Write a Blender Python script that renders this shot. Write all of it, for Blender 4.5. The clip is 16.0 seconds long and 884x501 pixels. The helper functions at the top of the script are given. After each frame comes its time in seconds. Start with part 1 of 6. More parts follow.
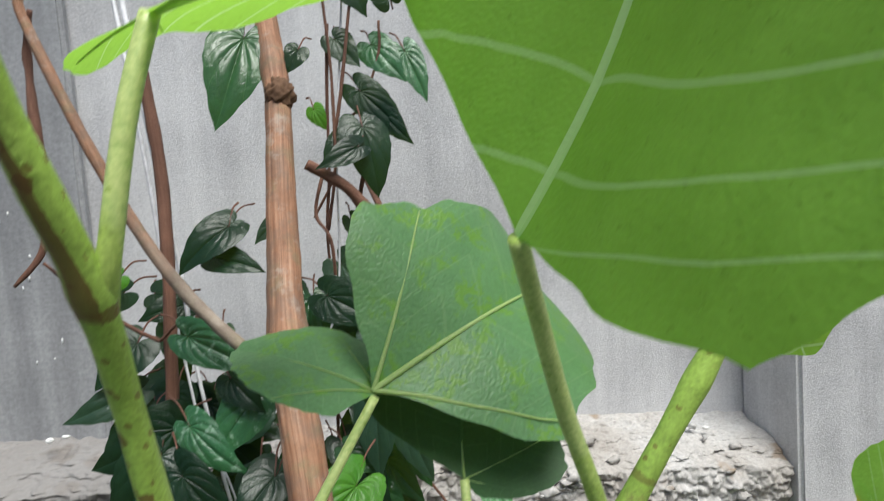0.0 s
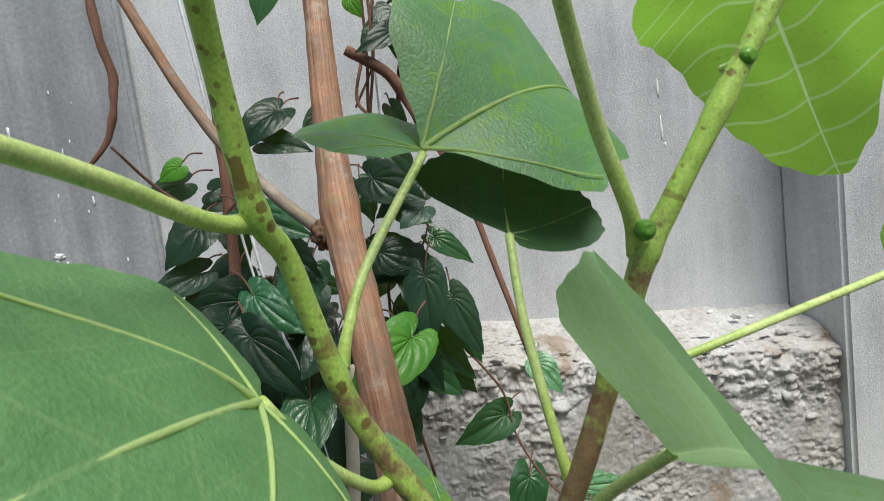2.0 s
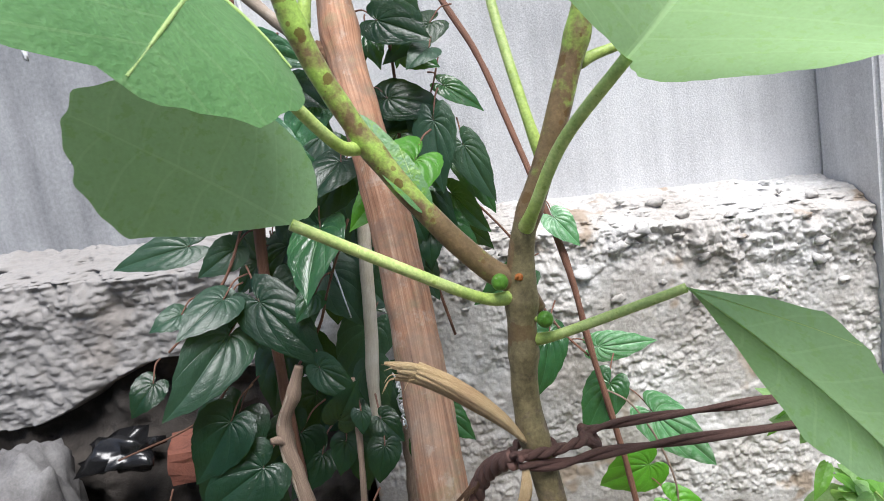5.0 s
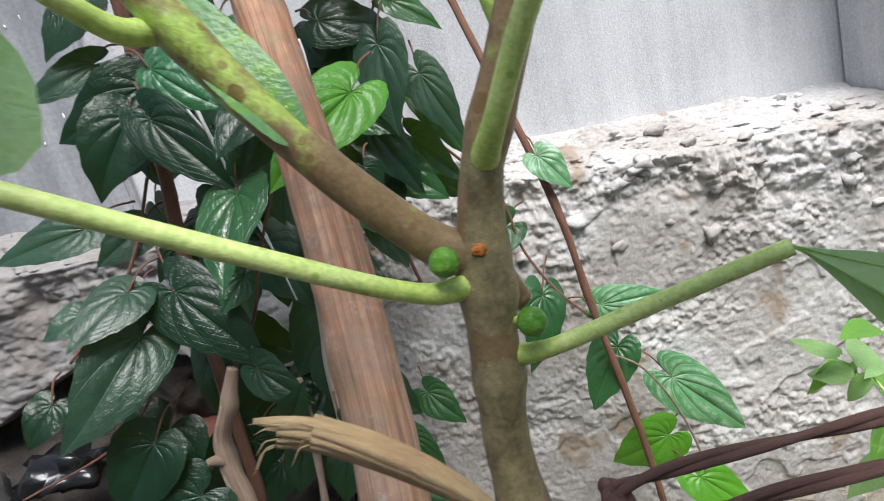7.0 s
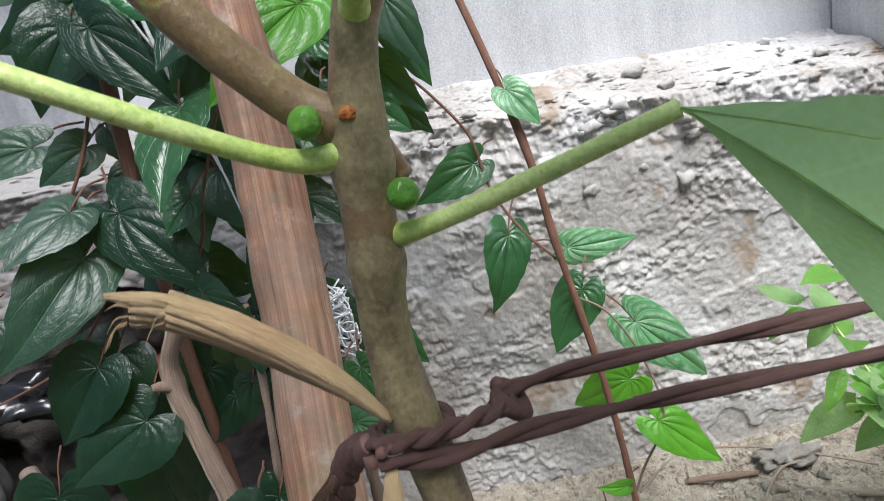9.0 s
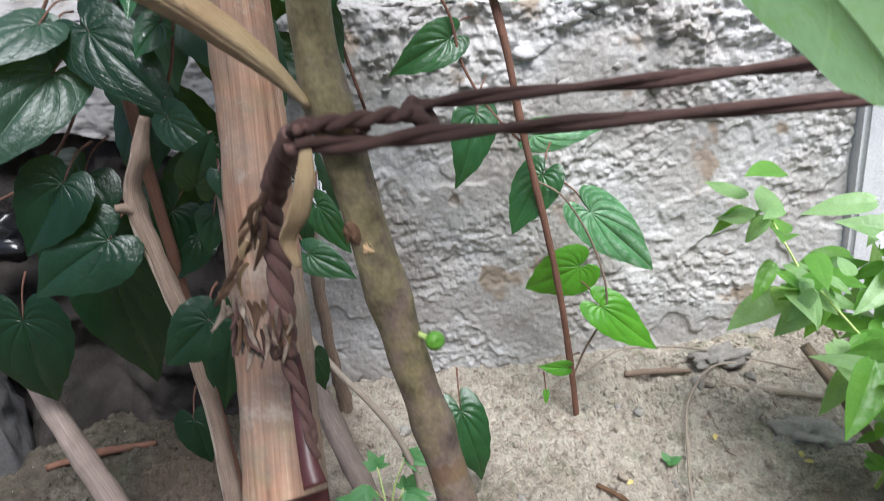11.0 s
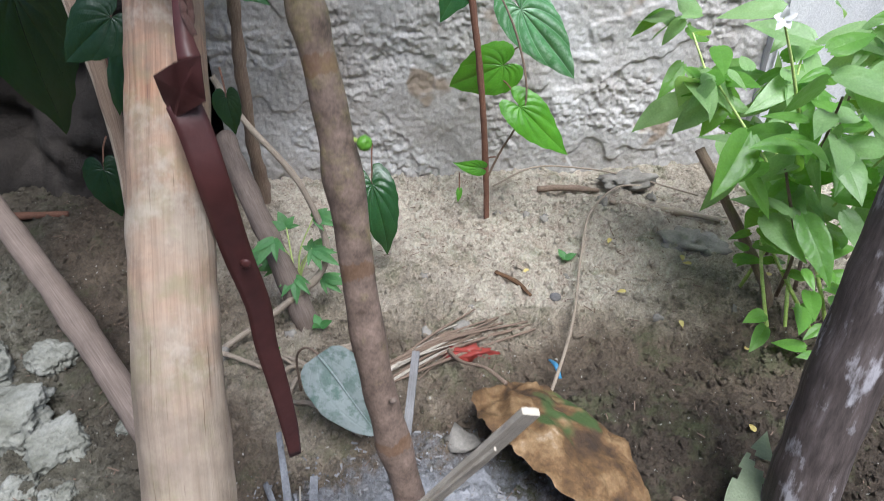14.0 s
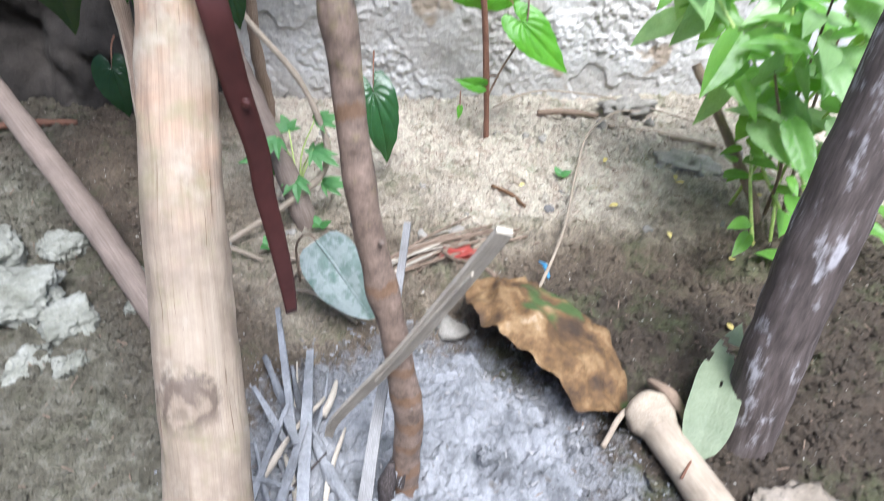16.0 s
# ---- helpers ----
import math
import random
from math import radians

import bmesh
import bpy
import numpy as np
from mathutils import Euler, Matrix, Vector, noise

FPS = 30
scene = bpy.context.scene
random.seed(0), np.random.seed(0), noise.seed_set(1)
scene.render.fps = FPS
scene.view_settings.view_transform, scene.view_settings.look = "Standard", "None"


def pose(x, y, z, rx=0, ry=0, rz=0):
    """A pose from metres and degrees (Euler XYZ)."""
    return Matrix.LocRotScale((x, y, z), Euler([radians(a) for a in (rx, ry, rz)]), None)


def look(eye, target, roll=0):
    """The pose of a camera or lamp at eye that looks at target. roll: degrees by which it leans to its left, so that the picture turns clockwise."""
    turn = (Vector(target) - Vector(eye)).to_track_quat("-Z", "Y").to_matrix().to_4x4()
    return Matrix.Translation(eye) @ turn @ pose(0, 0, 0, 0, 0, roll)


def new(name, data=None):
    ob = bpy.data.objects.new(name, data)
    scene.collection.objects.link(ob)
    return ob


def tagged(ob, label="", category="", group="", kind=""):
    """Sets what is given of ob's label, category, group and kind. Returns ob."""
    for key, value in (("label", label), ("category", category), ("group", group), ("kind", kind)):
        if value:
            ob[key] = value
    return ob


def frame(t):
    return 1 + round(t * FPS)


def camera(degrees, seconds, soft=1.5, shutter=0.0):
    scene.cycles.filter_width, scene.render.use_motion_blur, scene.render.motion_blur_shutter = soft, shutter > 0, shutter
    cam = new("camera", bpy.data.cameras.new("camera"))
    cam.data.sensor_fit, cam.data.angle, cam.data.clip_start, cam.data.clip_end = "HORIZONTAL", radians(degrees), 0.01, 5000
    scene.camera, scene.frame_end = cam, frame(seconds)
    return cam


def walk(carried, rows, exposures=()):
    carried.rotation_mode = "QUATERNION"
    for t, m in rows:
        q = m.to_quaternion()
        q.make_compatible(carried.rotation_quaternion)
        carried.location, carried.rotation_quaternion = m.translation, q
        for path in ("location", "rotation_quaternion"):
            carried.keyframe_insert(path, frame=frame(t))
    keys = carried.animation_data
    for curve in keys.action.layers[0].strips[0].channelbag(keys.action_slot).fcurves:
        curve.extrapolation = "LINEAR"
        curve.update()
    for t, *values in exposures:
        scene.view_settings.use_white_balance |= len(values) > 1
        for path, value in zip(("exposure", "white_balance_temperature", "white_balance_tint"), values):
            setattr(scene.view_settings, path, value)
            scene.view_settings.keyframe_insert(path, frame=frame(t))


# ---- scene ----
cam = camera(67.8, 16.0, 0.7, 0.4)
PATH = [
    (0, (0.1, -0.009, 1.191), (0.285, 1.975, 1.017), -4.0),
    (0.5, (0.081, -0.009, 1.149), (0.187, 1.978, 0.941), -3.4),
    (1, (0.076, -0.028, 1.131), (0.117, 1.961, 0.928), -4.9),
    (1.5, (0.059, -0.048, 1.099), (0.09, 1.939, 0.877), -6.1),
    (2, (0.082, -0.059, 1.065), (0.136, 1.924, 0.813), -7.5),
    (2.5, (0.085, -0.072, 1.042), (0.084, 1.912, 0.787), -8.0),
    (3, (0.085, -0.076, 1.027), (0.082, 1.906, 0.757), -8.6),
    (3.5, (0.08, -0.094, 0.989), (0.025, 1.884, 0.696), -9.0),
    (4, (0.101, -0.105, 0.924), (-0.017, 1.862, 0.582), -9.3),
    (4.1, (0.093, -0.113, 0.911), (-0.011, 1.852, 0.548), -8.4),
    (6.3, (0.115, 0.024, 0.863), (0.03, 2.002, 0.584), -13.9),
    (6.5, (0.112, 0.046, 0.855), (0.012, 2.012, 0.503), -14.2),
    (7, (0.125, 0.096, 0.845), (0.037, 2.037, 0.373), -14.8),
    (7.5, (0.153, 0.124, 0.83), (0.082, 2.048, 0.289), -14.3),
    (8, (0.159, 0.125, 0.816), (0.061, 2.031, 0.217), -14.1),
    (8.2, (0.159, 0.123, 0.817), (0.068, 2.035, 0.239), -14.2),
    (10.3, (0.153, 0.064, 0.764), (0.051, 1.939, 0.076), -9.4),
    (10.5, (0.157, 0.057, 0.759), (0.059, 1.926, 0.052), -8.8),
    (11, (0.171, 0.045, 0.726), (0.096, 1.881, -0.063), -7.9),
    (11.5, (0.179, 0.028, 0.693), (0.096, 1.836, -0.157), -6.8),
    (12, (0.179, 0.022, 0.673), (0.109, 1.805, -0.23), -5.8),
    (12.5, (0.177, 0.032, 0.643), (0.149, 1.788, -0.313), -4.6),
    (13, (0.175, 0.03, 0.632), (0.162, 1.765, -0.363), -4.8),
    (13.5, (0.19, -0.008, 0.634), (0.211, 1.704, -0.4), -3.8),
    (14, (0.198, -0.047, 0.603), (0.272, 1.616, -0.506), -0.3),
    (14.5, (0.198, -0.07, 0.536), (0.225, 1.69, -0.414), -1.4),
    (14.7, (0.199, -0.094, 0.491), (0.247, 1.602, -0.569), 1.2),
    (15, (0.206, -0.103, 0.463), (0.251, 1.495, -0.739), 1.4),
    (15.5, (0.204, -0.107, 0.471), (0.232, 1.422, -0.818), 1.0),
    (16, (0.209, -0.117, 0.557), (0.264, 1.476, -0.651), 1.0),
]
walk(cam, [(t, look(eye, target, roll)) for t, eye, target, roll in PATH], [(0, 0.34, 6450, 6), (1.5, 0.29, 6450, 5), (3.3, 0.34, 6400, 5), (4.1, 0.97, 6200, 10), (6.3, 0.80, 6250, 10), (8.2, 0.72, 6200, 10), (10.3, 0.92, 6000, 10), (12.5, 0.85, 5950, 10), (14, 0.80, 5900, 10), (14.6, 0.86, 5900, 10), (15.0, 1.36, 5750, 10), (15.5, 1.36, 5750, 10), (16, 1.45, 5800, 10)])

# ---- world and light: soft overcast daylight ----
world = bpy.data.worlds.new("sky")
scene.world = world
world.use_nodes = True
wn = world.node_tree
sky = wn.nodes.new("ShaderNodeTexSky")
sky.sky_type = "NISHITA"
sky.sun_disc = False
sky.sun_elevation, sky.sun_rotation = radians(64), radians(155)
sky.dust_density, sky.air_density, sky.ozone_density = 3.0, 1.0, 1.0
wn.links.new(sky.outputs[0], wn.nodes["Background"].inputs[0])
wn.nodes["Background"].inputs[1].default_value = 0.082
sun_data = bpy.data.lights.new("sun", "SUN")
sun_data.energy, sun_data.angle, sun_data.color = 3.25, radians(34), (1.0, 0.98, 0.95)
sun = new("sun", sun_data)
sun.matrix_world = look((1.2, -2.6, 6.0), (0, 0.4, 0))


# ---- small tools ----
def vhash(i, j, k, seed):
    n = (i * 374761393 + j * 668265263 + k * 2147483647 + seed * 974634777) & 0x7FFFFFFF
    n = ((n ^ (n >> 13)) * 1274126177) & 0x7FFFFFFF
    n = ((n ^ (n >> 16)) * 1103515245) & 0x7FFFFFFF
    return (n & 0xFFFF) / 32767.5 - 1.0


def vnoise(p, scale=1.0, seed=0):
    """Smooth value noise in -1..1 at the rows of p."""
    q = np.asarray(p, float) * scale
    f0 = np.floor(q)
    f = q - f0
    f = f * f * (3 - 2 * f)
    i, j, k = (f0[..., a].astype(np.int64) for a in range(3))
    out = 0
    for a in (0, 1):
        for b in (0, 1):
            for c in (0, 1):
                w = (f[..., 0] if a else 1 - f[..., 0]) * (f[..., 1] if b else 1 - f[..., 1]) * (f[..., 2] if c else 1 - f[..., 2])
                out = out + w * vhash(i + a, j + b, k + c, seed)
    return out


def fbm(p, scale, octaves=4, seed=0, gain=0.5):
    return sum(gain ** o * vnoise(p, scale * 2.03 ** o, seed + 17 * o) for o in range(octaves))


def grid_mesh(name, P, material, smooth=True):
    """A mesh object from an array of points, rows by columns."""
    r, c = P.shape[:2]
    idx = np.arange(r * c).reshape(r, c)
    quads = np.stack([idx[:-1, :-1], idx[:-1, 1:], idx[1:, 1:], idx[1:, :-1]], -1).reshape(-1, 4)
    me = bpy.data.meshes.new(name)
    me.from_pydata(P.reshape(-1, 3).tolist(), [], quads.tolist())
    me.polygons.foreach_set("use_smooth", [smooth] * len(me.polygons))
    me.materials.append(material)
    return new(name, me)


def finish(name, bm, material, smooth=True):
    me = bpy.data.meshes.new(name)
    bm.to_mesh(me)
    bm.free()
    for p in me.polygons:
        p.use_smooth = smooth
    me.materials.append(material)
    return me


def part(name, bm, material, parent, label="", smooth=True):
    """Links a bmesh as one mesh object under a thing or a part."""
    ob = new(name, finish(name, bm, material, smooth))
    ob.parent = parent
    return tagged(ob, label)


def thing(name, label, category, group="", kind=""):
    return tagged(new(name), label, category, group, kind)


def spine(points, per=7):
    """Points of a smooth curve through the points given, and the place of each along it (in points)."""
    p = [np.array(q, float) for q in points]
    p = [2 * p[0] - p[1]] + p + [2 * p[-1] - p[-2]]
    out, at = [], []
    for i in range(1, len(p) - 2):
        a, b, c, d = p[i - 1:i + 3]
        for k in range(per):
            t = k / per
            out.append(0.5 * (2 * b + (c - a) * t + (2 * a - 5 * b + 4 * c - d) * t * t + (3 * b - a - 3 * c + d) * t ** 3))
            at.append(i - 1 + t)
    out.append(p[-2])
    at.append(len(p) - 3)
    return np.array(out), np.array(at)


def tube(points, radii, segs=12, per=7, rough=0.0, nodes=(), flat=1.0, bm=None, seed=0, cap=True):
    """A bent, tapered stem. nodes: places along it (in points) that swell; rough: unevenness of the radius; flat: depth over width."""
    bm = bm or bmesh.new()
    uv = bm.loops.layers.uv.verify()
    c, at = spine(points, per)
    r = np.interp(at, range(len(points)), radii)
    for n in nodes:
        r = r * (1 + 0.15 * np.exp(-((at - n) / 0.16) ** 2))
    tang = np.gradient(c, axis=0)
    tang /= np.linalg.norm(tang, axis=1)[:, None] + 1e-9
    side = np.cross(tang[0], (0.3, -1.0, 0.2))
    length = np.concatenate([[0], np.cumsum(np.linalg.norm(np.diff(c, axis=0), axis=1))])
    angle = 2 * math.pi * np.arange(segs) / segs
    dirs = []
    for i in range(len(c)):
        side = side - tang[i] * (side @ tang[i])
        side /= np.linalg.norm(side) + 1e-9
        up = np.cross(side, tang[i])
        dirs.append(np.outer(np.cos(angle), side) + np.outer(np.sin(angle), up) * flat)
    dirs = np.array(dirs)
    reach = dirs * r[:, None, None]
    if rough:
        reach = reach * (1 + rough * (vnoise(c[:, None] * 0.35 + reach, 130, seed) + vnoise(c[:, None] + reach, 45, seed + 3)))[..., None]
    rings = [[bm.verts.new(q) for q in ring] for ring in c[:, None] + reach]
    for i in range(len(rings) - 1):
        for k in range(segs):
            f = bm.faces.new((rings[i][k], rings[i][(k + 1) % segs], rings[i + 1][(k + 1) % segs], rings[i + 1][k]))
            for lp, (u, v) in zip(f.loops, ((i, k), (i, k + 1), (i + 1, k + 1), (i + 1, k))):
                lp[uv].uv = (length[u] / length[-1], v / segs)
    if cap:
        for ring, rev in ((rings[0], True), (rings[-1], False)):
            bm.faces.new(ring[::-1] if rev else ring)
    return bm


def blob(center, size, seed=0, rough=0.25, scale=1.0, sub=2, bm=None, turn=0.0):
    """An irregular lump."""
    bm = bm or bmesh.new()
    old = set(bm.verts)
    bmesh.ops.create_icosphere(bm, subdivisions=sub, radius=1.0)
    vs = [v for v in bm.verts if v not in old]
    co = np.array([v.co for v in vs])
    d = 1 + rough * fbm(co + seed * 7.3, scale * 1.3, 3, seed)
    cs, sn = math.cos(turn), math.sin(turn)
    for v, q, k in zip(vs, co, d):
        x, y, z = q[0] * size[0] * k, q[1] * size[1] * k, q[2] * size[2] * k
        v.co = (center[0] + x * cs - y * sn, center[1] + x * sn + y * cs, center[2] + z)
    return bm


# ---- materials ----
def node_mat(name):
    m = bpy.data.materials.new(name)
    m.use_nodes = True
    nt = m.node_tree
    return m, nt, nt.nodes["Principled BSDF"]


def nd(nt, kind, **inputs):
    n = nt.nodes.new(kind)
    for k, v in inputs.items():
        n.inputs[k.replace("_", " ")].default_value = v
    return n


def noise_of(nt, vector, scale, detail=5.0, rough=0.55):
    n = nd(nt, "ShaderNodeTexNoise", Scale=scale, Detail=detail, Roughness=rough)
    nt.links.new(vector, n.inputs["Vector"])
    return n.outputs["Fac"]


def ramp(nt, fac, stops):
    n = nt.nodes.new("ShaderNodeValToRGB")
    e = n.color_ramp.elements
    while len(e) < len(stops):
        e.new(0.5)
    for el, (p, c) in zip(e, stops):
        el.position, el.color = p, (*c, 1) if len(c) == 3 else c
    nt.links.new(fac, n.inputs[0])
    return n.outputs[0]


def mixc(nt, fac, a, b, mode="MIX"):
    n = nt.nodes.new("ShaderNodeMix")
    n.data_type, n.blend_type = "RGBA", mode
    for sock, val in ((n.inputs[0], fac), (n.inputs[6], a), (n.inputs[7], b)):
        if hasattr(val, "is_linked"):
            nt.links.new(val, sock)
        else:
            sock.default_value = val if isinstance(val, (int, float)) else (*val, 1)
    return n.outputs[2]


def calc(nt, op, a, b=0.0, c=0.0):
    n = nt.nodes.new("ShaderNodeMath")
    n.operation = op
    for sock, val in zip(n.inputs, (a, b, c)):
        if hasattr(val, "is_linked"):
            nt.links.new(val, sock)
        else:
            sock.default_value = val
    return n.outputs[0]


def bump(nt, height, strength, distance, normal=None):
    n = nd(nt, "ShaderNodeBump", Strength=strength, Distance=distance)
    nt.links.new(height, n.inputs["Height"])
    if normal:
        nt.links.new(normal, n.inputs["Normal"])
    return n.outputs[0]


def place(nt):
    return nt.nodes.new("ShaderNodeNewGeometry").outputs["Position"]


def uvs(nt):
    n = nt.nodes.new("ShaderNodeSeparateXYZ")
    nt.links.new(nt.nodes.new("ShaderNodeUVMap").outputs[0], n.inputs[0])
    return n.outputs[0], n.outputs[1]


def plain_rough(name, stops, scale, fine, bump_mm, rough=0.85, spots=None, streaks=0.0, west_shade=None):
    """Earth, plaster and stone: two scales of colour and a grainy relief."""
    m, nt, b = node_mat(name)
    p = place(nt)
    big = noise_of(nt, p, scale, 6, 0.6)
    col = ramp(nt, big, stops)
    small = noise_of(nt, p, fine, 4, 0.7)
    col = mixc(nt, 0.5, col, ramp(nt, small, [(0.3, (0.32, 0.32, 0.32)), (0.7, (0.72, 0.72, 0.72))]), "OVERLAY")
    if streaks:
        mp = nd(nt, "ShaderNodeMapping")
        mp.inputs["Scale"].default_value = (1.0, 1.0, 0.07)
        nt.links.new(p, mp.inputs[0])
        col = mixc(nt, streaks, col, ramp(nt, noise_of(nt, mp.outputs[0], 16, 6, 0.65), [(0.32, (0.25, 0.25, 0.26)), (0.70, (0.74, 0.74, 0.74))]), "OVERLAY")
    if spots:
        col = mixc(nt, ramp(nt, noise_of(nt, p, spots[0], 3, 0.6), [(spots[1], (0, 0, 0)), (spots[1] + 0.05, (1, 1, 1))]), col, spots[2])
    # Darkens towards the west with a noisy edge: shade put into the colour.
    if west_shade:
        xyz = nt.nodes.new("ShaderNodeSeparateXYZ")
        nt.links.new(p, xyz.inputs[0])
        along = calc(nt, "MULTIPLY_ADD", noise_of(nt, p, 5, 5, 0.65), 0.5, calc(nt, "SUBTRACT", xyz.outputs[0], west_shade[0] + 0.25))
        col = mixc(nt, ramp(nt, calc(nt, "MULTIPLY_ADD", along, 2.0, 0.5), [(0.35, (0.8, 0.8, 0.8)), (0.65, (0, 0, 0))]), col, west_shade[1])
    nt.links.new(col, b.inputs["Base Color"])
    b.inputs["Roughness"].default_value = rough
    n1 = bump(nt, small, 0.8, bump_mm / 1000)
    nt.links.new(bump(nt, noise_of(nt, p, fine * 3.1, 3, 0.6), 0.5, bump_mm / 2500, n1), b.inputs["Normal"])
    return m


def leaf_mat(name, dark, light, vein, rough=0.35, veins=3.0, sheer=0.15, spot=None, pale=None, glow=None, net=0.0, pinnate=False, sheen=0.5, arched=0, patchy=False, rust=None):
    """A leaf: colour between two greens, paler veins along its length, fine blisters, light that shines through."""
    m, nt, b = node_mat(name)
    p = place(nt)
    u, v = uvs(nt)
    col = ramp(nt, noise_of(nt, p, 38, 4, 0.6), [(0.32, dark), (0.68, light)])
    info = nt.nodes.new("ShaderNodeObjectInfo")
    col = mixc(nt, calc(nt, "MULTIPLY", info.outputs["Random"], 0.4), col, tuple(min(1, c * 1.4 + 0.004) for c in light))
    fine = noise_of(nt, p, 420, 2, 0.5)
    col = mixc(nt, 0.35, col, ramp(nt, fine, [(0.3, (0.35, 0.35, 0.35)), (0.7, (0.68, 0.68, 0.68))]), "OVERLAY")
    if spot:
        freckle = ramp(nt, noise_of(nt, p, 150, 3, 0.7), [(spot[0], (0, 0, 0)), (spot[0] + 0.06, (1, 1, 1))])
        if patchy:
            freckle = calc(nt, "MULTIPLY", freckle, ramp(nt, noise_of(nt, p, 42, 2, 0.5), [(0.50, (0, 0, 0)), (0.58, (1, 1, 1))]))
        col = mixc(nt, calc(nt, "MULTIPLY", freckle, 0.7), col, spot[1])
    if rust:
        col = mixc(nt, ramp(nt, noise_of(nt, p, rust, 2, 0.6), [(0.70, (0, 0, 0)), (0.76, (0.8, 0.8, 0.8))]), col, (0.34, 0.15, 0.01))
    if pale:
        col = mixc(nt, ramp(nt, noise_of(nt, p, 60, 4, 0.65), [(pale[0], (0, 0, 0)), (pale[0] + 0.12, (1, 1, 1))]), col, pale[1])
    height = fine
    if arched:
        turn = calc(nt, "ABSOLUTE", calc(nt, "MULTIPLY", calc(nt, "SUBTRACT", v, 0.5), 6.0))
        arc = calc(nt, "DIVIDE", turn, calc(nt, "MULTIPLY_ADD", calc(nt, "MULTIPLY", u, u), -0.42, 1.0))
        off = calc(nt, "MULTIPLY", calc(nt, "PINGPONG", arc, 0.31), u)
        inner = calc(nt, "LESS_THAN", arc, 2.1)
        line = calc(nt, "MULTIPLY", ramp(nt, off, [(0.007, (1, 1, 1)), (0.020, (0, 0, 0))]), inner)
        cross = calc(nt, "PINGPONG", calc(nt, "ADD", calc(nt, "MULTIPLY_ADD", noise_of(nt, p, 45, 2), 0.05, u), calc(nt, "MULTIPLY", turn, 0.06)), 0.055)
        rung = calc(nt, "MULTIPLY", ramp(nt, cross, [(0.0, (1, 1, 1)), (0.012, (0, 0, 0))]), 0.35)
        mesh_lines = calc(nt, "MAXIMUM", line, rung)
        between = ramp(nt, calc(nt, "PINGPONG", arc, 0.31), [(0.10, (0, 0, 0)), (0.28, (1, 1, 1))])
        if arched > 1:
            # Pale patches between the veins: glossy sheen painted into the leaf colour.
            sheen_patch = calc(nt, "MULTIPLY", between, ramp(nt, noise_of(nt, p, 55, 5, 0.7), [(0.42, (0, 0, 0)), (0.62, (1, 1, 1))]))
            col = mixc(nt, calc(nt, "MULTIPLY", sheen_patch, 0.55), col, vein)
        col = mixc(nt, calc(nt, "MULTIPLY", line, 0.28), col, vein)
        col = mixc(nt, calc(nt, "MULTIPLY", rung, 0.6), col, tuple(c * 0.55 for c in dark))
        blister = noise_of(nt, p, 95, 3, 0.6)
        height = calc(nt, "ADD", calc(nt, "MULTIPLY", mesh_lines, -0.5), calc(nt, "MULTIPLY", blister, 1.6))
    elif veins:
        a = calc(nt, "ABSOLUTE", calc(nt, "MULTIPLY_ADD", v, 2.0, -1.0))
        dist = calc(nt, "PINGPONG", calc(nt, "MULTIPLY", a, veins), 0.5)
        line = calc(nt, "MULTIPLY", calc(nt, "LESS_THAN", dist, 0.022), calc(nt, "LESS_THAN", a, 0.8))
        soft = calc(nt, "SMOOTH_MIN", dist, 0.12, 0.05)
        col = mixc(nt, calc(nt, "MULTIPLY", line, 0.28), col, vein)
        blister = noise_of(nt, p, 95, 2, 0.5)
        height = calc(nt, "ADD", calc(nt, "MULTIPLY", soft, 2.2), calc(nt, "MULTIPLY", blister, 1.5))
    shine = mixc(nt, 0.7 if glow else 0.5, col, glow or (0.35, 0.6, 0.04))
    if net:
        th = calc(nt, "MULTIPLY", calc(nt, "SUBTRACT", v, 0.5), 6.0)
        wide = calc(nt, "ABSOLUTE", th)
        off = wide if pinnate else calc(nt, "PINGPONG", wide, 0.39)
        inside = calc(nt, "LESS_THAN", wide, 1.95)
        rib = calc(nt, "LESS_THAN", calc(nt, "MULTIPLY", off, u), calc(nt, "MULTIPLY_ADD", u, -0.007, 0.010))
        if pinnate:
            f = calc(nt, "MULTIPLY", u, calc(nt, "MULTIPLY_ADD", calc(nt, "SINE", wide), -0.42, calc(nt, "COSINE", wide)))
            f = calc(nt, "ADD", f, 0.28)
        else:
            f = calc(nt, "MULTIPLY", u, calc(nt, "MULTIPLY_ADD", calc(nt, "SINE", off), -0.84, calc(nt, "COSINE", off)))
        side = calc(nt, "MULTIPLY", calc(nt, "LESS_THAN", calc(nt, "PINGPONG", calc(nt, "SUBTRACT", calc(nt, "MULTIPLY_ADD", noise_of(nt, p, 30, 2), 0.008, f), 0.244), 0.0725), 0.0055), calc(nt, "GREATER_THAN", f, 0.2))
        lines = calc(nt, "MULTIPLY", calc(nt, "MAXIMUM", rib, calc(nt, "MULTIPLY", side, 0.6)), calc(nt, "MULTIPLY", inside, net))
        col = mixc(nt, lines, col, vein)
        shine = mixc(nt, lines, shine, tuple(min(1.0, c * 2.0 + 0.15) for c in vein))
        height = calc(nt, "MULTIPLY_ADD", lines, 1.2, fine)
    nt.links.new(col, b.inputs["Base Color"])
    b.inputs["Roughness"].default_value = rough
    b.inputs["Specular IOR Level"].default_value = sheen
    nt.links.new(bump(nt, height, 0.35 if net else 0.55, 0.0016, bump(nt, fine, 0.25, 0.0005)), b.inputs["Normal"])
    tr = nt.nodes.new("ShaderNodeBsdfTranslucent")
    nt.links.new(shine, tr.inputs[0])
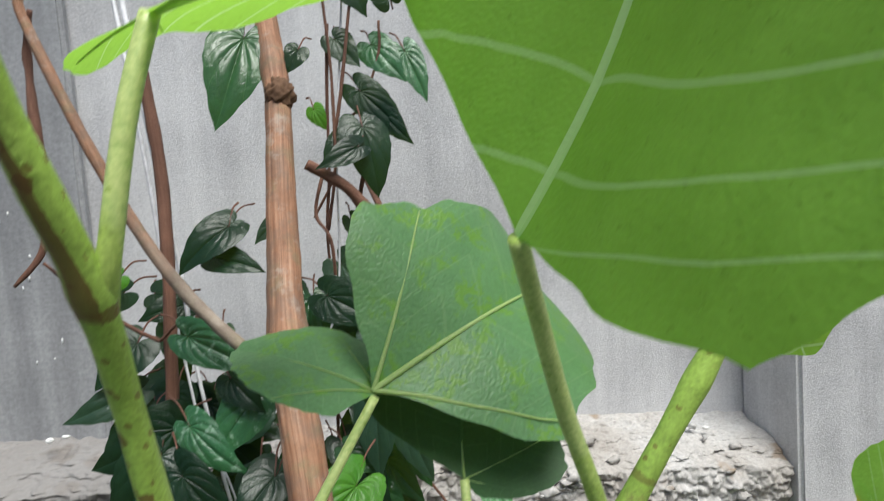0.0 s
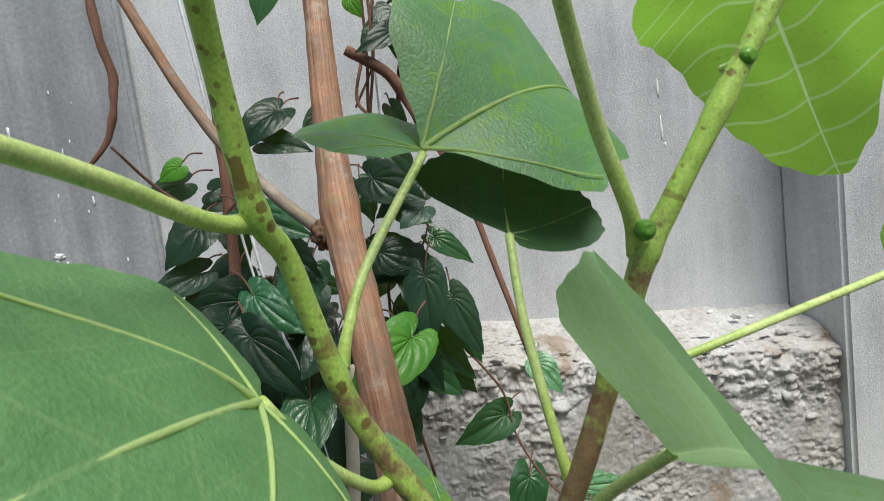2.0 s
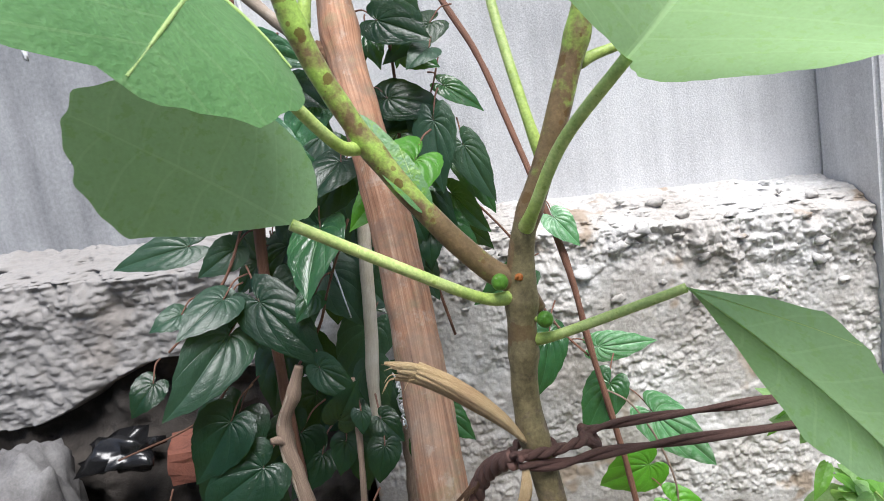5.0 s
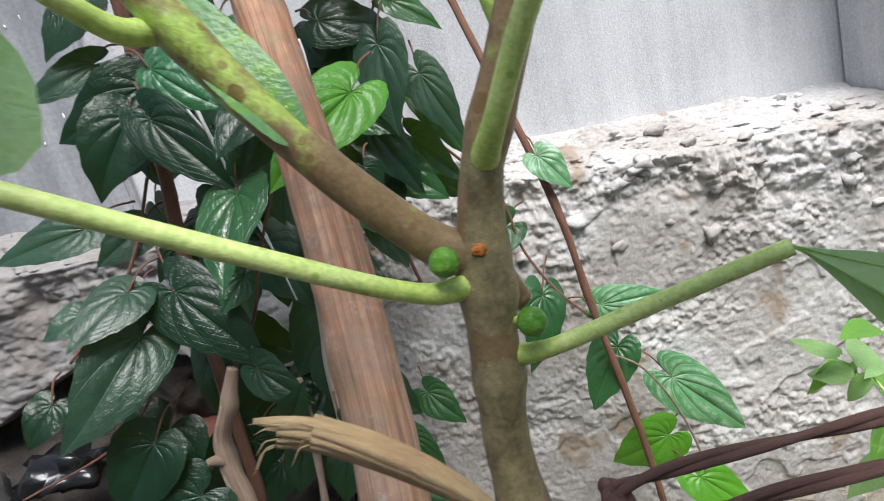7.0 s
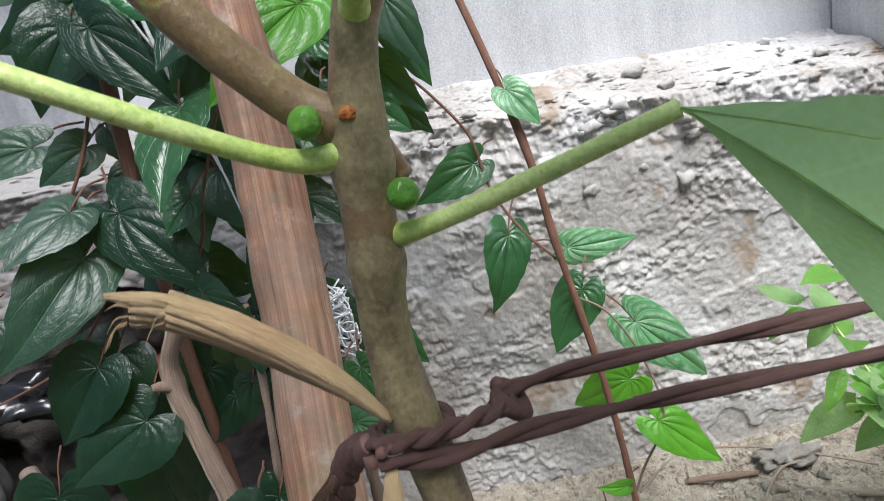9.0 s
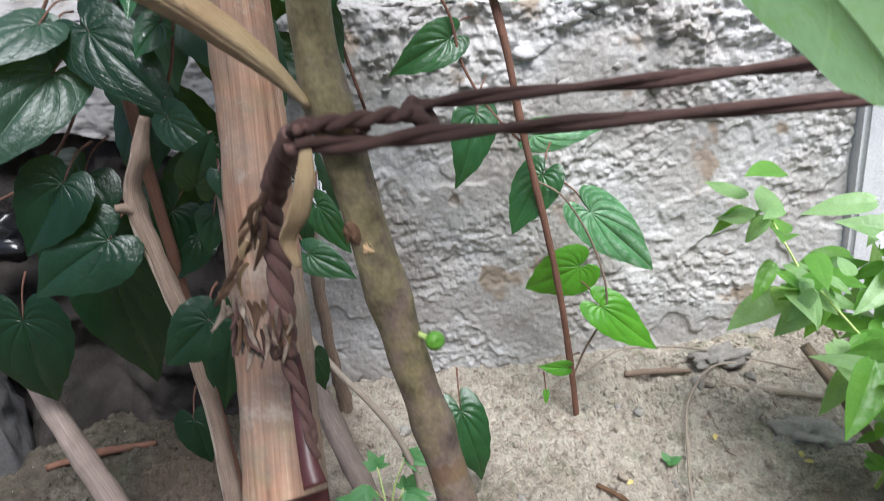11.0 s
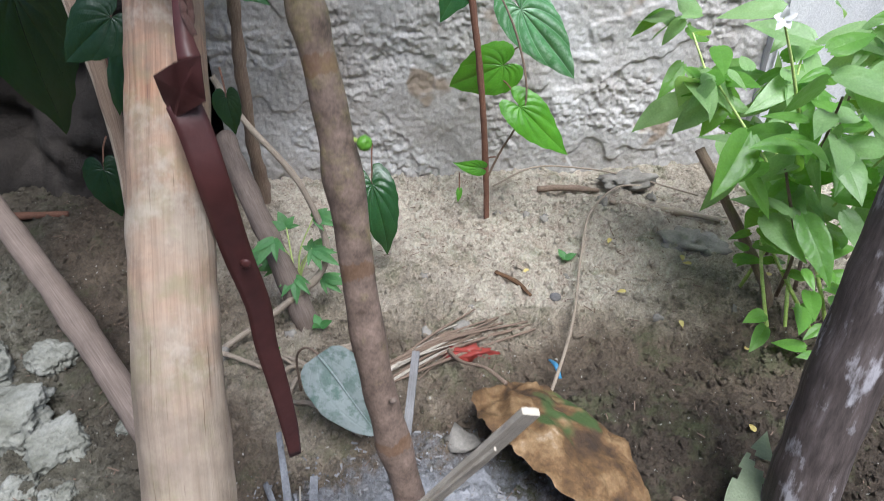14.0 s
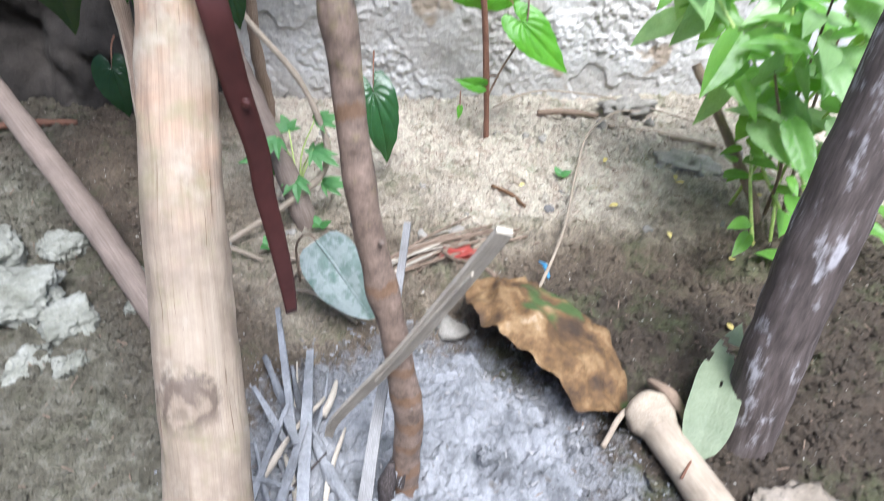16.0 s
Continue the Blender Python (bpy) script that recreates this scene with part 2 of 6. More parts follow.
    mx = nt.nodes.new("ShaderNodeMixShader")
    mx.inputs[0].default_value = sheer
    nt.links.new(b.outputs[0], mx.inputs[1])
    nt.links.new(tr.outputs[0], mx.inputs[2])
    nt.links.new(mx.outputs[0], nt.nodes["Material Output"].inputs[0])
    return m


def stem_mat(name, young, old, turn, spot, spot_at=0.62, rough=0.5, scars=(), mottle=0.35, rusty=False):
    """A stem that goes from old bark at its foot to young skin at its top, with raised brown spots. turn: where along it."""
    m, nt, b = node_mat(name)
    p = place(nt)
    u, v = uvs(nt)
    n = noise_of(nt, p, 55, 5, 0.65)
    age = calc(nt, "ADD", u, calc(nt, "MULTIPLY_ADD", n, 1.25, -0.625))
    col = mixc(nt, ramp(nt, age, [(turn - 0.12, (0, 0, 0)), (turn + 0.12, (1, 1, 1))]), old, young)
    fine = noise_of(nt, p, 480, 3, 0.6)
    col = mixc(nt, 0.5, col, ramp(nt, fine, [(0.3, (0.3, 0.3, 0.3)), (0.7, (0.72, 0.72, 0.72))]), "OVERLAY")
    patch = noise_of(nt, p, 75, 6, 0.72)
    col = mixc(nt, mottle, col, ramp(nt, patch, [(0.32, (0.22, 0.21, 0.20)), (0.50, (0.5, 0.5, 0.5)), (0.68, (0.74, 0.74, 0.75))]), "OVERLAY")
    vor = nd(nt, "ShaderNodeTexVoronoi", Scale=135.0)
    nt.links.new(p, vor.inputs["Vector"])
    dots = calc(nt, "MULTIPLY", calc(nt, "LESS_THAN", vor.outputs["Distance"], calc(nt, "MULTIPLY_ADD", fine, 0.3, 0.06)), calc(nt, "GREATER_THAN", noise_of(nt, p, 90, 2), spot_at - 0.1))
    col = mixc(nt, calc(nt, "MULTIPLY", dots, 0.65), col, spot)
    if rusty:
        wide = nd(nt, "ShaderNodeTexVoronoi", Scale=62.0)
        nt.links.new(p, wide.inputs["Vector"])
        rust = calc(nt, "LESS_THAN", wide.outputs["Distance"], calc(nt, "MULTIPLY_ADD", patch, 0.50, -0.06))
        col = mixc(nt, calc(nt, "MULTIPLY", rust, 0.8), col, (0.13, 0.07, 0.02))
    for at, run_up, side in scars:
        du = calc(nt, "SUBTRACT", calc(nt, "MULTIPLY_ADD", n, 0.03, u), at + 0.015)
        ring = calc(nt, "LESS_THAN", calc(nt, "ABSOLUTE", du), 0.005)
        dv = calc(nt, "ABSOLUTE", calc(nt, "SUBTRACT", calc(nt, "MULTIPLY_ADD", n, 0.14, v), side + 0.07))
        streak = calc(nt, "MULTIPLY", calc(nt, "MULTIPLY", calc(nt, "GREATER_THAN", du, 0.0), calc(nt, "LESS_THAN", du, run_up)), calc(nt, "LESS_THAN", calc(nt, "MULTIPLY_ADD", du, 0.5, dv), 0.10))
        col = mixc(nt, calc(nt, "MULTIPLY", calc(nt, "MAXIMUM", calc(nt, "MULTIPLY", ring, 0.6), streak), 0.85), col, (0.15, 0.075, 0.03))
    nt.links.new(col, b.inputs["Base Color"])
    b.inputs["Roughness"].default_value = rough
    nt.links.new(bump(nt, n, 0.5, 0.002, bump(nt, fine, 0.4, 0.0006)), b.inputs["Normal"])
    return m


def bark_mat(name, stops, streak=26, rough=0.75, depth=0.0016, foot=None, dusted=None):
    """Peeled or dry wood: long streaks along the grain."""
    m, nt, b = node_mat(name)
    p = place(nt)
    mp = nd(nt, "ShaderNodeMapping")
    mp.inputs["Scale"].default_value = (14.0, 3.0, 1.0)
    u, v = uvs(nt)
    comb = nt.nodes.new("ShaderNodeCombineXYZ")
    nt.links.new(calc(nt, "MULTIPLY", u, 6.0), comb.inputs[0])
    nt.links.new(calc(nt, "SINE", calc(nt, "MULTIPLY", v, 6.2832)), comb.inputs[1])
    nt.links.new(calc(nt, "COSINE", calc(nt, "MULTIPLY", v, 6.2832)), comb.inputs[2])
    mp.inputs["Scale"].default_value = (1.2, streak / 4, streak / 4)
    nt.links.new(comb.outputs[0], mp.inputs[0])
    grain = noise_of(nt, mp.outputs[0], 2.2, 7, 0.65)
    col = ramp(nt, grain, stops)
    if foot:
        patch = calc(nt, "ADD", u, calc(nt, "MULTIPLY_ADD", noise_of(nt, p, 14, 4, 0.6), 0.5, -0.25))
        col = mixc(nt, ramp(nt, patch, [(0.30, (1, 1, 1)), (0.50, (0, 0, 0))]), col, ramp(nt, grain, foot))
        lichen = calc(nt, "MULTIPLY", ramp(nt, noise_of(nt, p, 32, 5, 0.7), [(0.52, (0, 0, 0)), (0.66, (1, 1, 1))]), 0.5)
        col = mixc(nt, lichen, col, (0.20, 0.185, 0.095))
        xyz = nt.nodes.new("ShaderNodeSeparateXYZ")
        nt.links.new(p, xyz.inputs[0])
        blot = noise_of(nt, p, 55, 6, 0.7)
        col = mixc(nt, calc(nt, "MULTIPLY", ramp(nt, noise_of(nt, p, 21, 6, 0.72), [(0.46, (0, 0, 0)), (0.62, (1, 1, 1))]), 0.55), col, (0.165, 0.122, 0.095))
        col = mixc(nt, calc(nt, "MULTIPLY", ramp(nt, noise_of(nt, p, 26, 6, 0.7), [(0.56, (0, 0, 0)), (0.68, (1, 1, 1))]), 0.5), col, (0.44, 0.39, 0.33))
        kx = calc(nt, "MULTIPLY", calc(nt, "SUBTRACT", xyz.outputs[0], 0.0625), 62.0)
        kz = calc(nt, "MULTIPLY", calc(nt, "SUBTRACT", xyz.outputs[2], 0.235), 58.0)
        far_off = calc(nt, "ADD", calc(nt, "SQRT", calc(nt, "ADD", calc(nt, "MULTIPLY", kx, kx), calc(nt, "MULTIPLY", kz, kz))), calc(nt, "MULTIPLY_ADD", blot, 2.6, -1.3))
        arch = calc(nt, "MULTIPLY", ramp(nt, calc(nt, "ABSOLUTE", calc(nt, "SUBTRACT", far_off, 0.85)), [(0.12, (1, 1, 1)), (0.42, (0, 0, 0))]), ramp(nt, calc(nt, "MULTIPLY_ADD", kz, 0.5, 0.5), [(0.05, (0, 0, 0)), (0.40, (1, 1, 1))]))
        core = ramp(nt, far_off, [(0.15, (0.6, 0.6, 0.6)), (0.60, (0, 0, 0))])
        scar = calc(nt, "MULTIPLY", calc(nt, "MAXIMUM", arch, core), calc(nt, "LESS_THAN", xyz.outputs[1], 0.20))
        col = mixc(nt, calc(nt, "MULTIPLY", scar, 0.8), col, (0.075, 0.052, 0.04))
        slit = nd(nt, "ShaderNodeMapping")
        slit.inputs["Scale"].default_value = (4.0, 7.0, 7.0)
        nt.links.new(comb.outputs[0], slit.inputs[0])
        col = mixc(nt, ramp(nt, noise_of(nt, slit.outputs[0], 1.6, 3, 0.5), [(0.27, (0.8, 0.8, 0.8)), (0.32, (0, 0, 0))]), col, (0.11, 0.07, 0.045))
    if dusted:
        long = nd(nt, "ShaderNodeMapping")
        long.inputs["Scale"].default_value = (1.5, 0.8, 0.8)
        nt.links.new(comb.outputs[0], long.inputs[0])
        dust = calc(nt, "MULTIPLY_ADD", grain, 0.35, noise_of(nt, long.outputs[0], 1.5, 6, 0.62))
        col = mixc(nt, ramp(nt, dust, [(0.74, (0, 0, 0)), (0.85, (0.8, 0.8, 0.8))]), col, dusted)
    col = mixc(nt, 0.55, col, ramp(nt, noise_of(nt, p, 30, 5, 0.65), [(0.3, (0.34, 0.33, 0.32)), (0.72, (0.66, 0.66, 0.66))]), "OVERLAY")
    nt.links.new(col, b.inputs["Base Color"])
    b.inputs["Roughness"].default_value = rough
    nt.links.new(bump(nt, grain, 0.8, depth, bump(nt, noise_of(nt, p, 300, 3), 0.4, 0.0006)), b.inputs["Normal"])
    return m


plaster = plain_rough("cement_plaster", [(0.3, (0.42, 0.42, 0.43)), (0.5, (0.56, 0.56, 0.57)), (0.72, (0.67, 0.67, 0.675))], 2.6, 240, 1.7, 0.85, None, 0.36)
smooth_cement = plain_rough("trowelled_cement", [(0.3, (0.22, 0.225, 0.235)), (0.6, (0.30, 0.305, 0.315)), (0.8, (0.37, 0.375, 0.385))], 4.5, 120, 0.3, 0.7, None, 0.5)
# West end darkened in the colour, for shade as well as dark weathering.
rubble_cement = plain_rough("rough_concrete", [(0.28, (0.23, 0.205, 0.18)), (0.42, (0.38, 0.355, 0.33)), (0.58, (0.47, 0.455, 0.44)), (0.8, (0.575, 0.575, 0.575))], 5.0, 150, 1.3, 0.9, (7.0, 0.60, (0.31, 0.25, 0.195)), west_shade=(-0.30, (0.21, 0.20, 0.195)))
def soil(name):
    """Clay soil: pale where dry, brown where moist and where shade is painted in, with dark and white grit."""
    m, nt, b = node_mat(name)
    p = place(nt)
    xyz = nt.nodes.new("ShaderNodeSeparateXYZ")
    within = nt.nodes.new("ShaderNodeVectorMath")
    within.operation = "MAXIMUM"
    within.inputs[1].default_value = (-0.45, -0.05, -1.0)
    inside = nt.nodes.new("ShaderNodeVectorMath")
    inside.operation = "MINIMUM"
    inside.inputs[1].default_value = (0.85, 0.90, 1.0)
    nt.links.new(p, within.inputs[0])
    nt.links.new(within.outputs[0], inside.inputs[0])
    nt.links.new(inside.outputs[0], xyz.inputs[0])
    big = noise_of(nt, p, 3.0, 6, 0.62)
    # Moist brown to the front; thicket and chili shade painted in at the sides.
    wet_and_shade = calc(nt, "ADD", calc(nt, "MULTIPLY", big, 1.1), calc(nt, "MULTIPLY_ADD", xyz.outputs[1], 0.80, calc(nt, "MULTIPLY_ADD", calc(nt, "MINIMUM", xyz.outputs[0], 0.0), 1.3, calc(nt, "MULTIPLY_ADD", calc(nt, "MULTIPLY", calc(nt, "MAXIMUM", calc(nt, "SUBTRACT", xyz.outputs[0], 0.33), 0.0), calc(nt, "MAXIMUM", calc(nt, "SUBTRACT", 0.76, xyz.outputs[1]), 0.0)), -4.0, -0.205))))
    col = ramp(nt, wet_and_shade, [(0.50, (0.075, 0.056, 0.040)), (0.72, (0.165, 0.126, 0.090)), (0.86, (0.38, 0.32, 0.245)), (0.97, (0.58, 0.51, 0.415))])
    mid = noise_of(nt, p, 45, 5, 0.7)
    col = mixc(nt, 0.62, col, ramp(nt, mid, [(0.28, (0.22, 0.22, 0.22)), (0.72, (0.78, 0.78, 0.78))]), "OVERLAY")
    small = noise_of(nt, p, 260, 4, 0.75)
    col = mixc(nt, 0.55, col, ramp(nt, small, [(0.3, (0.2, 0.2, 0.2)), (0.7, (0.8, 0.8, 0.8))]), "OVERLAY")
    grit = noise_of(nt, p, 190, 1, 0.4)
    col = mixc(nt, ramp(nt, grit, [(0.74, (0, 0, 0)), (0.77, (0.8, 0.8, 0.8))]), col, (0.55, 0.52, 0.47))
    moss = calc(nt, "MULTIPLY", ramp(nt, noise_of(nt, p, 11, 6, 0.75), [(0.52, (0, 0, 0)), (0.66, (1, 1, 1))]), 0.5)
    col = mixc(nt, moss, col, (0.12, 0.15, 0.06))
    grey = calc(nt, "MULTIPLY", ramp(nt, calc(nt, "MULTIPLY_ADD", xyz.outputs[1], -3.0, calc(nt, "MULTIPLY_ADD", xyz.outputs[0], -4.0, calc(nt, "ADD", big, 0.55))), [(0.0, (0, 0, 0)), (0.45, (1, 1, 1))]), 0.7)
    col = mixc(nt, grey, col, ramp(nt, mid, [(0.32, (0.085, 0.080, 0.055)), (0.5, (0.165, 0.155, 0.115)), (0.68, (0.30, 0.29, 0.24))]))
    ex = calc(nt, "MULTIPLY", calc(nt, "SUBTRACT", xyz.outputs[0], 0.205), 4.4)
    ey = calc(nt, "MULTIPLY", calc(nt, "SUBTRACT", xyz.outputs[1], 0.235), 4.2)
    away = calc(nt, "SQRT", calc(nt, "ADD", calc(nt, "MULTIPLY", ex, ex), calc(nt, "MULTIPLY", ey, ey)))
    dust = calc(nt, "ADD", away, calc(nt, "MULTIPLY_ADD", noise_of(nt, p, 24, 6, 0.75), 1.1, -0.55))
    col = mixc(nt, ramp(nt, dust, [(0.80, (0.9, 0.9, 0.9)), (1.12, (0, 0, 0))]), col, ramp(nt, small, [(0.3, (0.17, 0.17, 0.175)), (0.6, (0.34, 0.345, 0.37))]))
    nt.links.new(col, b.inputs["Base Color"])
    b.inputs["Roughness"].default_value = 0.95
    n1 = bump(nt, mid, 1.0, 0.013)
    nt.links.new(bump(nt, small, 1.0, 0.006, n1), b.inputs["Normal"])
    return m


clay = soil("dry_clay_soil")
shaded_soil = plain_rough("soil_with_shade", [(0.3, (0.016, 0.013, 0.011)), (0.6, (0.04, 0.033, 0.028)), (0.8, (0.07, 0.06, 0.05))], 12.0, 160, 5.0, 0.9)
stone_mat = plain_rough("field_stone", [(0.3, (0.20, 0.18, 0.155)), (0.6, (0.31, 0.29, 0.26)), (0.8, (0.42, 0.40, 0.37))], 14.0, 220, 2.0, 0.9)
earthy = plain_rough("earthy_stone", [(0.3, (0.19, 0.155, 0.12)), (0.6, (0.27, 0.23, 0.19)), (0.8, (0.34, 0.30, 0.26))], 18.0, 200, 2.5, 0.92)
dark_rock = plain_rough("dark_boulder", [(0.3, (0.09, 0.085, 0.085)), (0.6, (0.16, 0.155, 0.155)), (0.8, (0.23, 0.225, 0.225))], 10.0, 200, 2.0, 0.85)
driftwood = bark_mat("grey_split_wood", [(0.25, (0.24, 0.20, 0.16)), (0.5, (0.50, 0.445, 0.375)), (0.75, (0.66, 0.61, 0.53))], 40, 0.85)
ashen_wood = bark_mat("ash_coated_wood", [(0.25, (0.16, 0.155, 0.155)), (0.5, (0.27, 0.265, 0.27)), (0.75, (0.38, 0.37, 0.365))], 40, 0.9)
mossy_concrete = plain_rough("mossy_concrete", [(0.3, (0.15, 0.15, 0.12)), (0.55, (0.27, 0.27, 0.235)), (0.75, (0.37, 0.37, 0.34))], 26.0, 190, 3.5, 0.95)
ash_mat = plain_rough("wood_ash", [(0.30, (0.085, 0.085, 0.09)), (0.42, (0.19, 0.195, 0.21)), (0.55, (0.285, 0.29, 0.31)), (0.75, (0.37, 0.375, 0.405))], 22.0, 330, 4.5, 0.95, (42.0, 0.66, (0.16, 0.15, 0.145)))
white_chip = plain_rough("white_mortar", [(0.3, (0.7, 0.7, 0.68)), (0.7, (0.85, 0.85, 0.83))], 20, 300, 0.5)

# betel_dark and betel_grey hold some of the thicket's shade in their colour.
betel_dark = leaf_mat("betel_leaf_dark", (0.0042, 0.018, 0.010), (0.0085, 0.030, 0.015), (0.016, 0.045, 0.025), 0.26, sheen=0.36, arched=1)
betel_mid = leaf_mat("betel_leaf_mid", (0.014, 0.058, 0.02), (0.026, 0.095, 0.03), (0.08, 0.2, 0.08), 0.21, sheen=0.6, arched=1)
betel_grey = leaf_mat("betel_leaf_dusty", (0.013, 0.038, 0.024), (0.024, 0.060, 0.036), (0.06, 0.12, 0.07), 0.33, sheen=0.45, arched=1)
betel_spotted = leaf_mat("betel_leaf_pale_between_veins", (0.018, 0.08, 0.035), (0.035, 0.13, 0.055), (0.05, 0.17, 0.06), 0.28, 3.0, 0.15, None, (0.55, (0.30, 0.45, 0.33)), arched=2)
# Pale green with its silvery sheen put into the colour.
betel_silver = leaf_mat("betel_leaf_painted_sheen", (0.06, 0.19, 0.075), (0.11, 0.28, 0.12), (0.50, 0.64, 0.50), 0.24, 3.0, 0.15, arched=2)
betel_young = leaf_mat("betel_leaf_young", (0.045, 0.19, 0.015), (0.085, 0.28, 0.02), (0.17, 0.40, 0.07), 0.35, 3.0, 0.3, arched=1)
fig_top = leaf_mat("fig_leaf_upper", (0.078, 0.190, 0.072), (0.115, 0.245, 0.100), (0.42, 0.56, 0.24), 0.38, 0.0, 0.2, (0.47, (0.15, 0.32, 0.02)), None, None, 0.14, patchy=True)
fig_dusty = leaf_mat("fig_leaf_dusty", (0.080, 0.196, 0.070), (0.120, 0.250, 0.100), (0.42, 0.54, 0.27), 0.55, 0.0, 0.22, (0.78, (0.10, 0.25, 0.05)), (0.72, (0.08, 0.20, 0.06)), None, 0.13)
fig_under = leaf_mat("fig_leaf_underside", (0.095, 0.25, 0.025), (0.15, 0.34, 0.045), (0.3, 0.5, 0.2), 0.65, 0.0, 0.6, (0.62, (0.045, 0.13, 0.012)), None, (0.48, 0.86, 0.10), 0.7, True, rust=34)
fig_pale = leaf_mat("fig_leaf_pale", (0.16, 0.30, 0.13), (0.22, 0.37, 0.19), (0.3, 0.45, 0.2), 0.6, 0.0, 0.58, (0.56, (0.15, 0.31, 0.07)), None, (0.50, 0.74, 0.36), 0.22, True)
# Darker copy of the underside green; the shade on it is in the colour.
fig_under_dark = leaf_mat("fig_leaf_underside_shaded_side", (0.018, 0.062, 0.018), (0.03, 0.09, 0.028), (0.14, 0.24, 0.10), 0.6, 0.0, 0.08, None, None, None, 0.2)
chili_leaf_mat = leaf_mat("chili_leaf", (0.085, 0.24, 0.035), (0.17, 0.38, 0.07), (0.26, 0.46, 0.14), 0.34, 1.0, 0.5)
weed_mat = leaf_mat("weed_leaf", (0.05, 0.17, 0.05), (0.09, 0.25, 0.08), (0.2, 0.4, 0.15), 0.5, 1.0, 0.3)
vein_mat = leaf_mat("leaf_vein", (0.42, 0.55, 0.22), (0.52, 0.64, 0.29), (0.4, 0.5, 0.2), 0.5, 0.0, 0.5, None, None, (0.75, 0.9, 0.4))
petiole_mat = stem_mat("fig_petiole", (0.50, 0.61, 0.22), (0.40, 0.53, 0.13), 0.3, (0.26, 0.38, 0.06), 0.62, 0.4)
fig_green = stem_mat("fig_branch_skin", (0.33, 0.48, 0.095), (0.19, 0.125, 0.065), 0.35, (0.16, 0.085, 0.025), 0.55, 0.42, ((0.54, 0.0, 0.5), (0.72, 0.0, 0.5)), rusty=True)
fig_green_left = stem_mat("fig_branch_skin_scarred", (0.33, 0.48, 0.095), (0.19, 0.125, 0.065), 0.30, (0.16, 0.085, 0.025), 0.55, 0.42, ((0.43, 0.0, 0.4), (0.61, 0.03, 0.35), (0.79, 0.16, 0.35), (0.79, 0.12, 0.55)), rusty=True)
fig_bark = stem_mat("fig_bark", (0.195, 0.158, 0.080), (0.165, 0.118, 0.094), 0.64, (0.12, 0.09, 0.07), 0.74, 0.6, ((0.055, 0.0, 0.5), (0.085, 0.0, 0.5), (0.15, 0.0, 0.5), (0.185, 0.0, 0.5), (0.12, 0.0, 0.5), (0.22, 0.0, 0.5), (0.31, 0.0, 0.5), (0.46, 0.0, 0.5), (0.60, 0.0, 0.5), (0.80, 0.0, 0.5), (0.89, 0.0, 0.5)), mottle=0.95)
fruit_mat = leaf_mat("fig_fruit", (0.075, 0.21, 0.02), (0.115, 0.28, 0.03), (0.3, 0.5, 0.1), 0.3, 0.0, 0.1)
post_bark = bark_mat("peeled_pole", [(0.28, (0.12, 0.050, 0.030)), (0.45, (0.28, 0.132, 0.070)), (0.60, (0.41, 0.225, 0.135)), (0.76, (0.58, 0.42, 0.30))], 13, 0.7, 0.0010, [(0.22, (0.20, 0.148, 0.108)), (0.42, (0.265, 0.21, 0.16)), (0.62, (0.305, 0.248, 0.195)), (0.8, (0.34, 0.285, 0.23))])
twig_bark = bark_mat("dry_twig", [(0.25, (0.12, 0.08, 0.06)), (0.5, (0.24, 0.17, 0.125)), (0.75, (0.36, 0.28, 0.21))])
cream_wood = bark_mat("cream_batten", [(0.25, (0.50, 0.43, 0.34)), (0.5, (0.64, 0.57, 0.47)), (0.75, (0.74, 0.68, 0.58))])
torn_bark = bark_mat("torn_bark", [(0.25, (0.05, 0.03, 0.02)), (0.5, (0.14, 0.075, 0.04)), (0.75, (0.30, 0.17, 0.08))], 50, 0.85, 0.002)
scar_bark = plain_rough("scar_bark", [(0.30, (0.07, 0.05, 0.036)), (0.48, (0.16, 0.12, 0.09)), (0.66, (0.27, 0.215, 0.165))], 110, 420, 1.2, 0.9)
red_twig = bark_mat("reddish_vine_bark", [(0.25, (0.09, 0.035, 0.025)), (0.55, (0.20, 0.095, 0.06)), (0.8, (0.30, 0.17, 0.11))])
pale_wood = bark_mat("pale_wood", [(0.25, (0.23, 0.18, 0.135)), (0.5, (0.36, 0.295, 0.23)), (0.75, (0.46, 0.395, 0.32))])
grey_log = bark_mat("grey_log", [(0.25, (0.105, 0.078, 0.064)), (0.5, (0.195, 0.15, 0.125)), (0.75, (0.275, 0.222, 0.188))])
fibre_mat = bark_mat("dry_fibre", [(0.25, (0.38, 0.22, 0.09)), (0.5, (0.60, 0.42, 0.23)), (0.75, (0.74, 0.58, 0.38))], 60)
char_mat = bark_mat("charred_wood", [(0.30, (0.022, 0.017, 0.016)), (0.54, (0.050, 0.039, 0.037)), (0.68, (0.115, 0.10, 0.105)), (0.84, (0.33, 0.32, 0.34))], 7)
sooty_post = bark_mat("sooty_post", [(0.30, (0.030, 0.023, 0.021)), (0.52, (0.075, 0.058, 0.054)), (0.68, (0.125, 0.105, 0.102)), (0.86, (0.26, 0.24, 0.25))], 7, dusted=(0.42, 0.41, 0.44))
rope_mat = bark_mat("brown_cord", [(0.25, (0.05, 0.025, 0.020)), (0.5, (0.115, 0.057, 0.047)), (0.75, (0.18, 0.10, 0.082))], 40, 0.8)
braid_mat = bark_mat("plaited_rubber", [(0.25, (0.075, 0.036, 0.030)), (0.5, (0.15, 0.078, 0.064)), (0.75, (0.22, 0.125, 0.105))], 30, 0.7)
